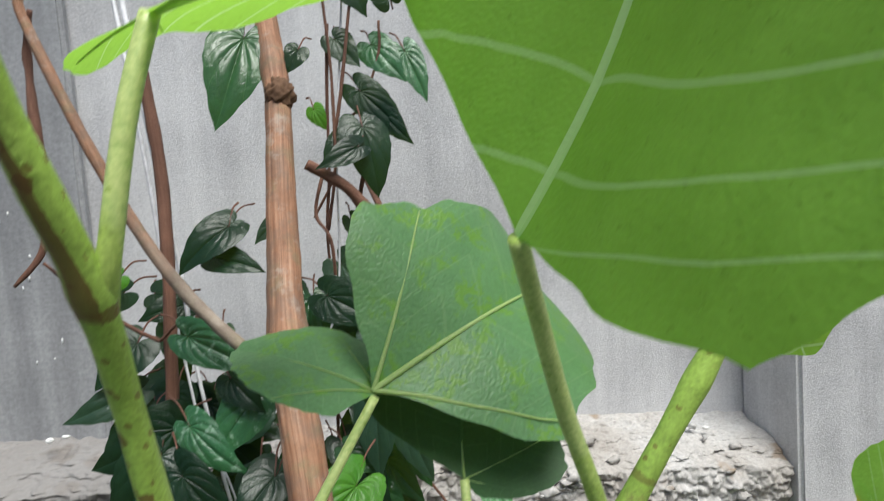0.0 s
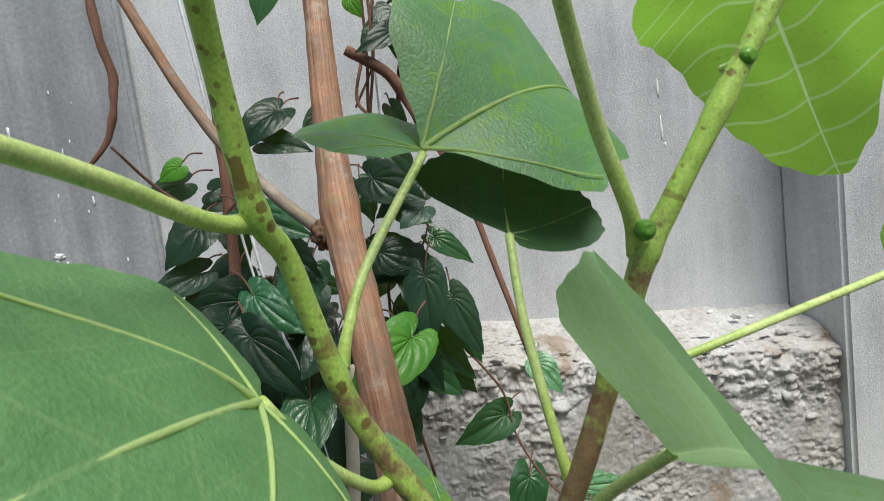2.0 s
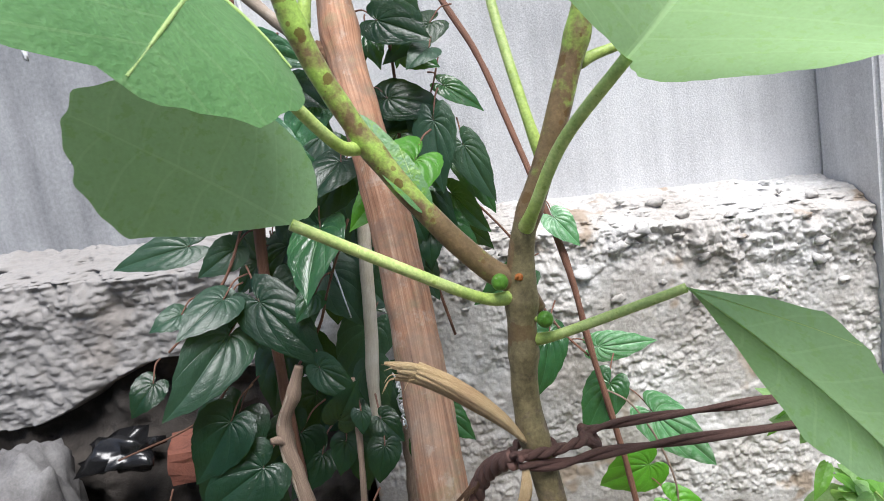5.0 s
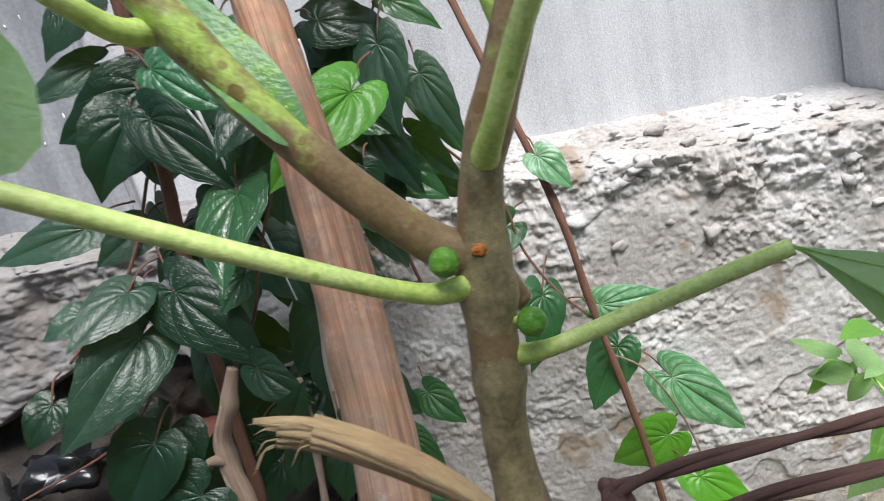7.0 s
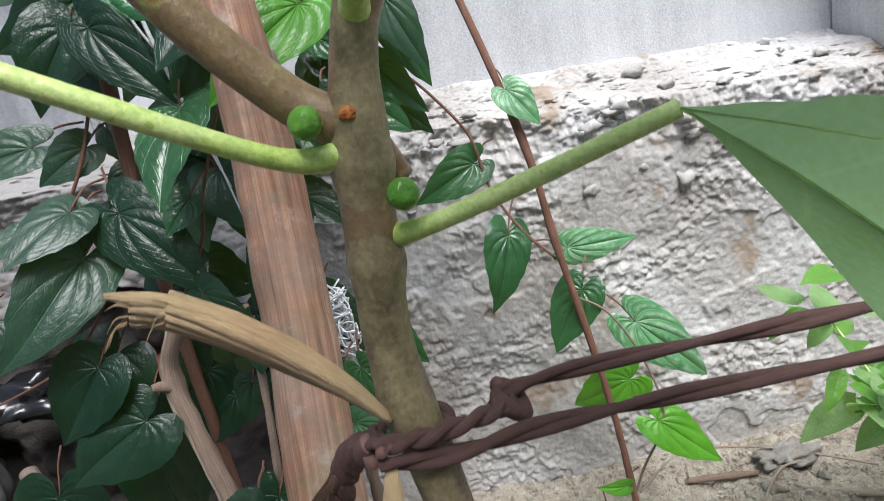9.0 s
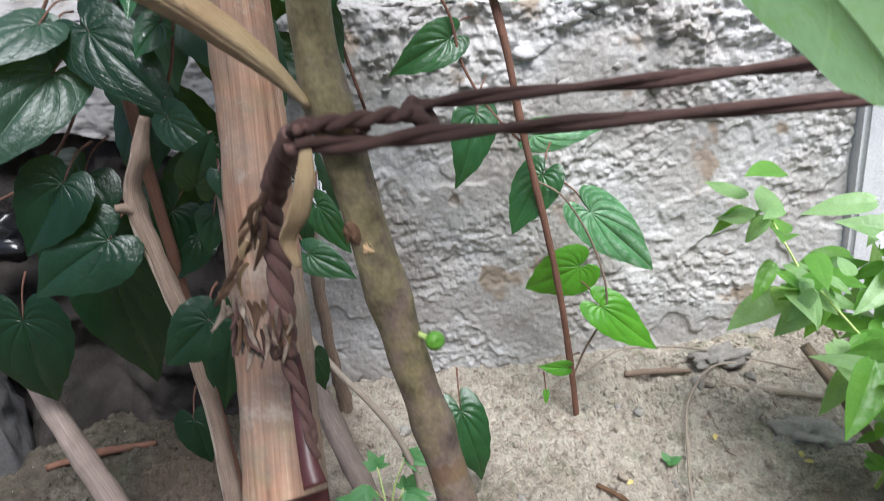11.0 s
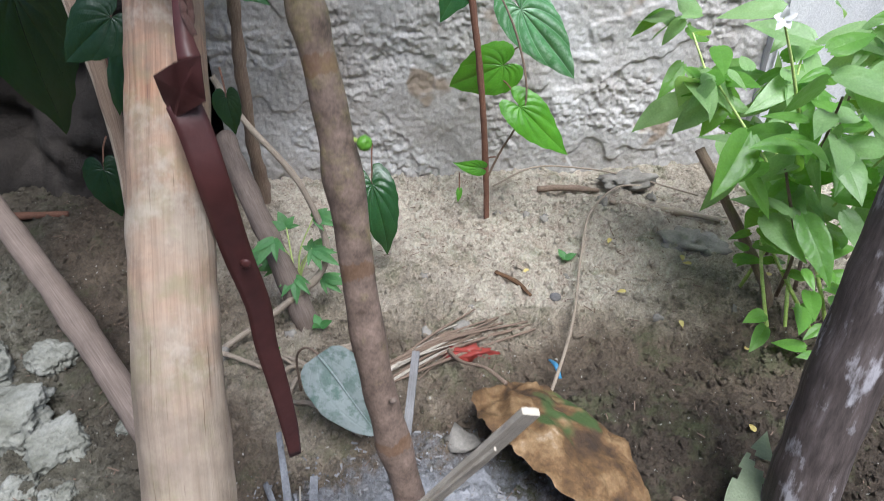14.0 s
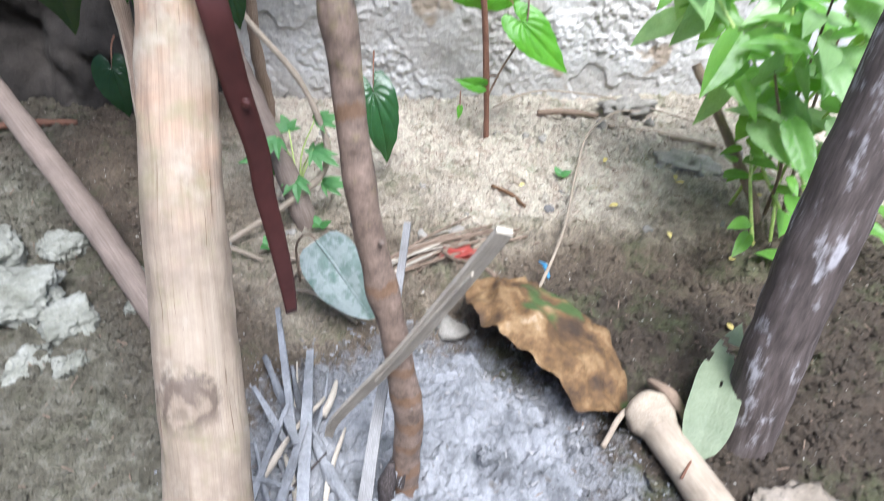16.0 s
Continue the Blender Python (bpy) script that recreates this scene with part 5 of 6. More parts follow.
pole = thing("leaning_pole", "peeled wooden pole leaning back towards the wall", "pole")
shaft = tube([(0.092, -0.111, -0.16), (0.083, 0.022, 0.02), (0.073, 0.099, 0.124), (0.063, 0.176, 0.228), (0.0515, 0.260, 0.341), (0.0485, 0.330, 0.436), (0.0465, 0.388, 0.515), (0.041, 0.452, 0.60), (0.037, 0.500, 0.666), (0.025, 0.583, 0.777), (0.006, 0.670, 0.90), (-0.014, 0.752, 1.03), (-0.020, 0.840, 1.19), (-0.024, 0.920, 1.343), (-0.040, 0.99, 1.46), (-0.06, 1.06, 1.60)], [0.031, 0.030, 0.0285, 0.0268, 0.0255, 0.0245, 0.0235, 0.0222, 0.0225, 0.0228, 0.0225, 0.0222, 0.019, 0.017, 0.016, 0.015], 56, 22, 0.04, (11.0, 13.3))
for v in shaft.verts:
    dx, dz = v.co.x - 0.0625, v.co.z - 0.236
    if abs(dx) < 0.035 and abs(dz) < 0.06 and v.co.y < 0.19:
        swell = math.exp(-(dx / 0.016) ** 2 - (dz / 0.017) ** 2)
        hollow = math.exp(-(dx / 0.006) ** 2 - ((dz + 0.004) / 0.007) ** 2)
        v.co += Vector((0.0, -0.8, 0.6)) * (0.0050 * swell - 0.0030 * hollow)
part("shaft", shaft, post_bark, pole, "peeled shaft with the dark scar of an old branch")
part("knot", blob((-0.018, 0.905, 1.337), (0.0195, 0.016, 0.021), 3, 0.28, 4.0, 4), torn_bark, pole, "dark broken knot")
part("knot", blob((-0.032, 0.744, 1.003), (0.019, 0.016, 0.019), 5, 0.28, 4.0, 4), torn_bark, pole, "dark knot at the fork")
part("side_branch", tube([(-0.030, 0.745, 1.003), (-0.045, 0.747, 1.012), (-0.119, 0.760, 1.090), (-0.175, 0.770, 1.178), (-0.233, 0.780, 1.303), (-0.283, 0.800, 1.422), (-0.286, 0.802, 1.45)], [0.010, 0.0085, 0.0075, 0.0070, 0.0065, 0.0060, 0.0055], 14, 8, 0.08), post_bark, pole, "straight side branch")
part("side_branch", tube([(0.105, 0.895, 1.125), (0.087, 0.91, 1.169), (0.059, 0.90, 1.208), (0.030, 0.895, 1.228), (0.010, 0.89, 1.241)], [0.009, 0.009, 0.0085, 0.008, 0.0075], 12, 6, 0.25), red_twig, pole, "broken dark side branch")

stick("hanging_twig", "mottled dry twig hanging before the smooth pier", [(-0.275, 0.80, 1.43), (-0.290, 0.815, 1.388), (-0.283, 0.80, 1.286), (-0.275, 0.80, 1.221), (-0.289, 0.79, 1.155), (-0.318, 0.78, 1.118)], [0.004, 0.0045, 0.0050, 0.0055, 0.0048, 0.0018], red_twig, (2.3, 3.2), 0.35)
split = thing("dry_stick", "dry split brown stick standing in the soil", "stick")
split_pts = [(-0.150, 0.745, 0.62), (-0.165, 0.74, 0.585), (-0.187, 0.74, 0.525), (-0.166, 0.72, 0.40), (-0.155, 0.70, 0.27), (-0.145, 0.65, 0.14), (-0.14, 0.60, 0.05), (-0.14, 0.57, -0.04)]
part("shaft", tube(split_pts, [0.006, 0.0095, 0.0105, 0.0095, 0.0095, 0.009, 0.009, 0.009], 14, 8, 0.2, (2.0, 3.6)), twig_bark, split)
part("peeled_edge", tube([(x - 0.006, y - 0.0052, z) for x, y, z in split_pts[1:7]], [0.002, 0.0034, 0.0032, 0.0030, 0.0026, 0.002], 8, 8, 0.35), pale_wood, split, "bare pale edge where the bark split")
part("stub", tube([(-0.183, 0.735, 0.520), (-0.194, 0.728, 0.528), (-0.202, 0.722, 0.531)], [0.006, 0.0055, 0.004], 9, 5, 0.35), twig_bark, split, "broken side stub")
stick("dry_stick", "dry jointed stem standing in the soil", [(-0.078, 0.72, 0.60), (-0.081, 0.72, 0.55), (-0.090, 0.70, 0.446), (-0.108, 0.69, 0.33), (-0.12, 0.68, 0.2), (-0.125, 0.67, -0.03)], [0.0035, 0.0038, 0.004, 0.004, 0.004, 0.004], twig_bark, (1.2, 2.1, 3.2), 0.2)
stick("dry_stick", "thick dark dry stick behind the pole", [(-0.06, 0.98, 0.42), (-0.075, 1.0, 0.25), (-0.085, 1.03, 0.12), (-0.088, 1.06, 0.02), (-0.09, 1.07, -0.03)], [0.008, 0.010, 0.011, 0.012, 0.012], twig_bark, (), 0.25)
stick("fallen_log", "grey bare log slanting down beside the pole", [(-0.62, 1.02, 0.30), (-0.45, 0.84, 0.175), (-0.289, 0.680, 0.075), (-0.20, 0.58, 0.035), (-0.09, 0.45, 0.0), (-0.05, 0.40, -0.03)], [0.014, 0.0165, 0.0175, 0.0175, 0.017, 0.016], grey_log, (2.4,), 0.08, 16)
stick("board_strip", "narrow pale wooden batten behind the pole", [(-0.045, 0.865, 0.80), (-0.055, 0.86, 0.72), (-0.066, 0.855, 0.62), (-0.076, 0.845, 0.55), (-0.082, 0.84, 0.47)], [0.009, 0.010, 0.010, 0.010, 0.007], cream_wood, (), 0.05, 8)


def wire(pts, r=0.0013, end=None):
    t = thing("white_string", "thin white plastic string hanging down", "string", "white strings")
    part("strand", tube(pts, np.linspace(r, end or r, len(pts)), 6, 6), white_cord, t)


wire([(-0.245, 0.955, 1.55), (-0.235, 0.95, 1.483), (-0.205, 0.92, 1.25), (-0.190, 0.90, 1.121), (-0.172, 0.885, 1.0), (-0.15, 0.86, 0.9), (-0.115, 0.845, 0.82), (-0.084, 0.82, 0.654)], 0.0034, 0.0010)
wire([(-0.236, 0.955, 1.55), (-0.224, 0.95, 1.482), (-0.19, 0.915, 1.25), (-0.169, 0.90, 1.111), (-0.155, 0.88, 0.98), (-0.125, 0.845, 0.84), (-0.108, 0.84, 0.76), (-0.095, 0.84, 0.70)], 0.0052, 0.0010)
wire([(0.075, 0.96, 1.50), (0.062, 0.95, 1.38), (0.048, 0.94, 1.25), (0.042, 0.93, 1.12), (0.03, 0.93, 1.0)], 0.0016)
wire([(0.000, 0.84, 0.93), (0.001, 0.84, 0.905), (-0.004, 0.84, 0.82), (-0.006, 0.85, 0.72)], 0.0016)

fluff = thing("string_tangle", "tangle of thin white shredded plastic", "string")
rr = random.Random(4)
for strand in range(17):
    base = Vector((-0.034, 0.90, 0.490))
    pts = [base + Vector((rr.uniform(-0.02, 0.02), rr.uniform(-0.015, 0.015), 0.04 - 0.085 * k / 7 + rr.uniform(-0.015, 0.015))) for k in range(8)]
    part("strand", tube(pts, [0.0013] * 8, 5, 5), white_cord, fluff)

# ---- cord, strap, dry fibre on the trunk ----
cord = thing("brown_cord", "twisted dark brown cord tied round the trunk and pole", "rope")


def twist(pts, r, turns, label="", strands=2):
    c, at = spine(pts, 14)
    n = len(c)
    for k in range(strands):
        q = []
        for i in range(0, n, 2):
            t = c[min(i + 1, n - 1)] - c[max(i - 1, 0)]
            t = t / (np.linalg.norm(t) + 1e-9)
            s = np.cross(t, (0.1, 0.2, 1.0)) if abs(t[2]) < 0.8 else np.cross(t, (1.0, 0.1, 0.1))
            s /= np.linalg.norm(s)
            u = np.cross(s, t)
            a = 2 * math.pi * (turns * i / n + k / strands)
            q.append(c[i] + (s * math.cos(a) + u * math.sin(a)) * r * 0.55)
        part("strand", tube(q, [r * 0.72] * len(q), 8, 2, 0.12), braid_mat if strands == 3 else rope_mat, cord, label)


twist([(0.150, 0.318, 0.672), (0.158, 0.332, 0.672), (0.193, 0.340, 0.6705), (0.26, 0.346, 0.667), (0.318, 0.350, 0.665), (0.45, 0.36, 0.660)], 0.0030, 2)
twist([(0.108, 0.306, 0.668), (0.133, 0.309, 0.664), (0.166, 0.318, 0.662), (0.215, 0.328, 0.657), (0.290, 0.335, 0.652), (0.45, 0.35, 0.642)], 0.0032, 2)
twist([(0.108, 0.308, 0.674), (0.128, 0.308, 0.674), (0.150, 0.318, 0.672), (0.160, 0.330, 0.668)], 0.0030, 3)
twist([(0.112, 0.304, 0.674), (0.105, 0.320, 0.670), (0.112, 0.338, 0.668), (0.130, 0.334, 0.668), (0.134, 0.316, 0.668)], 0.0030, 3)
part("knot", tube([(0.152, 0.326, 0.674), (0.158, 0.324, 0.668), (0.163, 0.330, 0.662), (0.160, 0.338, 0.668), (0.154, 0.334, 0.674)], [0.0034] * 5, 10, 6, 0.1), rope_mat, cord)
twist([(0.106, 0.316, 0.668), (0.094, 0.338, 0.655), (0.083, 0.352, 0.640), (0.073, 0.360, 0.618), (0.073, 0.357, 0.596), (0.0715, 0.347, 0.572), (0.071, 0.336, 0.553)], 0.0058, 4, "thick plaited length", 3)
twist([(0.071, 0.336, 0.553), (0.076, 0.330, 0.535), (0.079, 0.322, 0.518), (0.081, 0.312, 0.505)], 0.0030, 2)

strap = thing("rubber_strap", "flat maroon rubber strap hanging beside the pole", "strap")


def band(points, width, thick, across):
    bm = bmesh.new()
    uv = bm.loops.layers.uv.verify()
    c, at = spine(points, 6)
    w = np.interp(at, range(len(points)), width)
    ax = Vector(across).normalized()
    rows = []
    for i, p in enumerate(c):
        t = Vector(c[min(i + 1, len(c) - 1)] - c[max(i - 1, 0)]).normalized()
        s = (ax - t * ax.dot(t)).normalized()
        n = s.cross(t)
        p = Vector(p)
        rows.append([bm.verts.new(p + s * w[i] * a + n * thick * b) for a, b in ((-0.5, -0.5), (-0.3, -0.62), (0.3, -0.62), (0.5, -0.5), (0.5, 0.5), (-0.5, 0.5))])
    for i in range(len(rows) - 1):
        for k in range(6):
            f = bm.faces.new((rows[i][k], rows[i][(k + 1) % 6], rows[i + 1][(k + 1) % 6], rows[i + 1][k]))
            for lp, (u, v) in zip(f.loops, ((i, k), (i, k + 1), (i + 1, k + 1), (i + 1, k))):
                lp[uv].uv = (u / len(rows), v / 6)
    bm.faces.new(rows[0][::-1])
    bm.faces.new(rows[-1])
    return bm


part("band", band([(0.0719, 0.303, 0.4721), (0.0773, 0.298, 0.4566), (0.0828, 0.293, 0.4244), (0.0839, 0.303, 0.3747), (0.0873, 0.314, 0.3223), (0.0861, 0.318, 0.2831), (0.0884, 0.321, 0.2392), (0.0898, 0.324, 0.189), (0.0896, 0.325, 0.1532)], [0.018, 0.0185, 0.0185, 0.018, 0.017, 0.016, 0.015, 0.0135, 0.010], 0.003, (1, 0.45, 0.1)), strap_mat, strap)
part("rivet", blob((0.089, 0.301, 0.3654), (0.0035, 0.0012, 0.0035), 2, 0.1), strap_mat, strap, "worn round stud of the strap")
part("tail", band([(0.081, 0.303, 0.4952), (0.0779, 0.312, 0.5058), (0.0743, 0.333, 0.5233), (0.0726, 0.345, 0.5482)], [0.012, 0.009, 0.010, 0.007], 0.003, (1, 0.4, 0.1)), strap_mat, strap, "narrow upper end of the strap")
flap = bmesh.new()
flap_v = [flap.verts.new(q) for q in ((0.060, 0.303, 0.487), (0.075, 0.296, 0.496), (0.089, 0.297, 0.499), (0.0875, 0.295, 0.475), (0.068, 0.297, 0.465), (0.0625, 0.302, 0.473))]
flap_mid = flap.verts.new((0.076, 0.2925, 0.482))
for k in range(6):
    flap.faces.new((flap_v[k], flap_mid, flap_v[(k + 1) % 6]))
bmesh.ops.solidify(flap, geom=flap.faces[:], thickness=0.003)
bmesh.ops.bevel(flap, geom=flap.edges[:], offset=0.0008, segments=2, affect="EDGES")
part("fold", flap, strap_mat, strap, "folded end of the strap")

peel = thing("dry_fibre_strip", "frayed dry tan fibre strip stuck out from the tie", "fibre strip")
line = [Vector(q) for q in ((0.115, 0.311, 0.681), (0.104, 0.309, 0.697), (0.089, 0.308, 0.713), (0.072, 0.307, 0.728), (0.054, 0.307, 0.740), (0.042, 0.308, 0.7435), (0.033, 0.309, 0.745))]
spread = [0.0006, 0.0026, 0.0038, 0.0044, 0.0047, 0.0047, 0.0049]
fray = random.Random(23)
for k in range(9):
    o = -1 + k / 4 + fray.uniform(-0.05, 0.05)
    last = fray.choice((5, 6, 6, 7)) if k not in (3, 5) else 5
    pts = []
    for i in range(last):
        up = Vector((0.45, 0.12 * math.sin(3 * o), 0.88))
        pts.append(line[i] + up * spread[i] * o * 1.15 + Vector((0, 0.0016 * o * o - 0.0006 * (k % 2), 0.0012 * o * (i == last - 1))))
    w = [0.0016 + 0.0032 * min(1.0, i / 2) for i in range(last)]
    w[-1] = 0.0020
    part("fibre", band(pts, w, 0.0006, (0.45, 0.1 + 0.3 * o, 0.88)), fibre_mat, peel, "split strip of dry fibre")
for k in range(10):
    o = fray.uniform(-1.1, 1.1)
    i = fray.choice((4, 5, 5))
    p = line[i] + Vector((0.45, 0, 0.88)) * spread[i] * o * 1.1
    l = fray.uniform(0.004, 0.011)
    part("fibre", tube([p, p + Vector((-l * 0.5, 0.001 * o, 0.001 + 0.002 * o)), p + Vector((-l, 0.003 * o, -0.001 + 0.006 * o))], [0.0004, 0.0003, 0.0001], 5, 4), fibre_mat, peel)
part("fibre", band([(0.112, 0.306, 0.668), (0.110, 0.300, 0.655), (0.104, 0.300, 0.640), (0.096, 0.304, 0.628), (0.098, 0.304, 0.615)], [0.004, 0.008, 0.009, 0.007, 0.003], 0.0012, (1, 0.3, 0.2)), fibre_mat, peel, "torn orange brown bark")
torn = random.Random(61)
for k in range(16):
    a = Vector((0.084 - 0.0022 * k + torn.uniform(-0.004, 0.004), 0.350 + 0.004 * (k % 3), 0.644 - 0.0034 * k))
    d = Vector((-torn.uniform(0.5, 1.0), 0.12, -torn.uniform(0.8, 1.4))).normalized()
    l = torn.uniform(0.014, 0.032)
    bow = Vector((torn.uniform(-0.003, 0.003), -torn.uniform(0.0, 0.004), torn.uniform(-0.002, 0.003)))
    part("bark_flap", band([a, a + d * l * 0.4 + bow, a + d * l * 0.75 + bow * 0.6, a + d * l], [0.002, torn.uniform(0.0018, 0.004), torn.uniform(0.0015, 0.003), 0.0008], 0.0009, (0.8, torn.uniform(-0.2, 0.5), -0.6)), fibre_mat if k % 4 == 1 else torn_bark, peel, "torn brown bark")

collar = random.Random(71)
for k in range(34):
    a = Vector((0.047 + 0.0009 * k + collar.uniform(-0.003, 0.003), 0.340 - 0.012 * math.sin(k / 33 * math.pi), 0.582 + collar.uniform(-0.014, 0.010)))
    l = collar.uniform(0.007, 0.024)
    out = Vector((collar.uniform(-0.25, 0.25), -collar.uniform(0.0, 0.45), -1.0)).normalized()
    curl_out = Vector((collar.uniform(-0.004, 0.004), -collar.uniform(0.001, 0.006), collar.uniform(0.0, 0.005)))
    part("bark_flap", band([a, a + out * l * 0.5, a + out * l + curl_out], [0.0015, collar.uniform(0.0016, 0.0040), 0.0007], 0.0009, (1, collar.uniform(-0.3, 0.3), 0.1)), collar.choice((torn_bark, scar_bark, rope_mat)), peel, "torn brown bark")
ring = random.Random(72)
for k in range(12):
    a = Vector((-0.006 + 0.0036 * k, 0.655 - 0.006 * math.sin(k / 11 * math.pi), 0.822 + ring.uniform(-0.012, 0.012)))
    l = ring.uniform(0.018, 0.05)
    part("bark_flap", band([a, a + Vector((ring.uniform(-0.004, 0.004), -0.005, -l * 0.5)), a + Vector((ring.uniform(-0.008, 0.008), -0.003 - ring.uniform(0, 0.006), -l))], [0.004, ring.uniform(0.004, 0.008), 0.002], 0.0012, (1, 0.1, 0.1)), ring.choice((torn_bark, red_twig, post_bark)), pole, "torn strip of bark on the pole")

# ---- things on the ground ----
ash_n = 260
ang = np.linspace(0, 2 * math.pi, ash_n)
rad = np.linspace(0, 1, 110)
AA, RR = np.meshgrid(ang, rad)
edge = 1 + 0.16 * vnoise(np.stack([np.cos(AA) * 2, np.sin(AA) * 2, AA * 0], -1), 1.7, 8) + 0.05 * vnoise(np.stack([np.cos(AA) * 9, np.sin(AA) * 9, AA * 0], -1), 1.0, 9)
AX = 0.205 + np.cos(AA) * RR * edge * 0.205
AY = 0.235 + np.sin(AA) * RR * edge * 0.215
AP = np.stack([AX, AY, AX * 0], -1)
AP[..., 2] = ground_height(AX, AY) + 0.014 * (1 - RR ** 3) - 0.004 + 0.0040 * fbm(AP, 26, 4, 3) + 0.0030 * np.abs(fbm(AP, 75, 3, 4)) + 0.0012 * fbm(AP, 220, 2, 6) - 0.010 * RR ** 5
tagged(grid_mesh("ash_heap", AP, ash_mat), "pale grey wood ash spread round the fig foot", "ash", kind="stuff")

bb = bmesh.new()
bmesh.ops.create_cube(bb, size=1.0)
bmesh.ops.subdivide_edges(bb, edges=bb.edges[:], cuts=5, use_grid_fill=True)
for v in bb.verts:
    q = Vector((v.co.x * 0.17, v.co.y * 0.10, v.co.z * 0.065))
    v.co = q + Vector((0.006, 0.006, 0.006)) * float(noise.fractal(q * 30, 1.0, 2.0, 3)) + Vector((0.02 * max(0.0, v.co.x) * float(noise.noise(q * 45)), 0, 0))
brick = new("brick", finish("brick", bb, terracotta, False))
brick.location = (-0.475, 1.15, 0.345)
brick.rotation_euler = (0.1, 0.08, 0.3)
tagged(brick, "reddish brown broken brick stuck in the shaded soil bank", "brick")
tin = new("plastic_scrap", finish("plastic_scrap", blob((0, 0, 0), (0.06, 0.04, 0.03), 9, 0.8, 2.2, 3), black_plastic))
tin.location = (-0.62, 1.08, 0.40)
tagged(tin, "crumpled shiny black plastic under the ledge", "litter")
r = random.Random(31)
unit = bmesh.new()
bmesh.ops.create_icosphere(unit, subdivisions=1, radius=1.0)
unit_v = np.array([v.co[:] for v in unit.verts])
unit_f = np.array([[v.index for v in f.verts] for f in unit.faces])
unit.free()
cr = np.random.RandomState(5)
n_cr = 22000
cx, cy = cr.uniform(-0.6, 0.95, n_cr), cr.uniform(-0.05, 1.14, n_cr)
cs = 0.0012 + 0.0042 * cr.rand(n_cr) ** 4
cs[:500] = 0.0035 + 0.006 * cr.rand(500) ** 2
cv = unit_v[None] * cs[:, None, None] * cr.uniform(0.6, 1.4, (n_cr, 1, 3)) * cr.uniform(0.75, 1.2, (n_cr, len(unit_v), 1))
cv += np.stack([cx, cy, ground_height(cx, cy) + cs * 0.3], -1)[:, None]
crumbs = bpy.data.meshes.new("soil_crumbs")
crumbs.from_pydata(cv.reshape(-1, 3).tolist(), [], (unit_f[None] + (np.arange(n_cr) * len(unit_v))[:, None, None]).reshape(-1, 3).tolist())
crumbs.materials.append(clay)
n_fl = 2600
fa, fr = cr.uniform(0, 6.283, n_fl), 0.24 * cr.rand(n_fl) ** 0.5 * (1 + cr.normal(0, 0.08, n_fl))
fx_, fy_ = 0.205 + np.cos(fa) * fr, 0.235 + np.sin(fa) * fr
fs_ = 0.0005 + 0.0016 * cr.rand(n_fl) ** 3
fv = unit_v[None] * fs_[:, None, None] * cr.uniform(0.5, 1.4, (n_fl, 1, 3)) * np.array([1, 1, 0.4])
fv += np.stack([fx_, fy_, ground_height(fx_, fy_) + 0.003 + 0.009 * np.clip(1 - (fr / 0.205) ** 4, 0, 1)], -1)[:, None]
flakes = bpy.data.meshes.new("ash_flakes")
flakes.from_pydata(fv.reshape(-1, 3).tolist(), [], (unit_f[None] + (np.arange(n_fl) * len(unit_v))[:, None, None]).reshape(-1, 3).tolist())
flakes.materials.append(ash_mat)
def slivers(name, xs, ys, lift, length, thick, material):
    """Many thin loose scraps lying flat, each a squared sliver turned its own way."""
    n = len(xs)
    box = np.array([(x, y, z) for x in (-1, 1) for y in (-1, 1) for z in (-1, 1)], float)
    quads = np.array([(0, 1, 3, 2), (4, 6, 7, 5), (0, 4, 5, 1), (2, 3, 7, 6), (0, 2, 6, 4), (1, 5, 7, 3)])
    size = np.stack([length, thick, thick * 0.5], -1)
    v = box[None] * size[:, None] * (1 - 0.35 * cr.rand(n, 8, 1))
    turn, tip = cr.uniform(0, 6.283, n), cr.normal(0, 0.16, n)
    v[..., 2] += v[..., 0] * tip[:, None]
    x, y = v[..., 0].copy(), v[..., 1].copy()
    v[..., 0] = x * np.cos(turn)[:, None] - y * np.sin(turn)[:, None] + xs[:, None]
    v[..., 1] = x * np.sin(turn)[:, None] + y * np.cos(turn)[:, None] + ys[:, None]
    v[..., 2] += (ground_height(xs, ys) + lift)[:, None]
    me = bpy.data.meshes.new(name)
    me.from_pydata(v.reshape(-1, 3).tolist(), [], (quads[None] + (np.arange(n) * 8)[:, None, None]).reshape(-1, 4).tolist())
    me.materials.append(material)
    return new(name, me)


n_ch = 620
ca, cd = cr.uniform(0, 6.283, n_ch), 0.26 * cr.rand(n_ch) ** 0.4
tagged(slivers("charcoal_bits", 0.205 + np.cos(ca) * cd, 0.235 + np.sin(ca) * cd, 0.002 + 0.010 * np.clip(1 - (cd / 0.205) ** 4, 0, 1), 0.0012 + 0.0055 * cr.rand(n_ch) ** 3, 0.0006 + 0.0010 * cr.rand(n_ch), ashen_wood), "grey burnt wood bits scattered over the ash", "charcoal", kind="stuff")
n_lit = 1500
tagged(slivers("straw_bits", cr.uniform(-0.45, 0.9, n_lit), cr.uniform(0.02, 1.12, n_lit), 0.004, 0.0015 + 0.008 * cr.rand(n_lit) ** 4, 0.0004 + 0.0006 * cr.rand(n_lit), twig_bark), "tiny brown straw and wood bits strewn on the clay", "litter", kind="stuff")
tagged(new("ash_flakes", flakes), "scattered flakes of pale ash round the heap", "ash", kind="stuff")
tagged(new("soil_crumbs", crumbs), "loose soil crumbs and grit on the clay", "soil", kind="stuff")


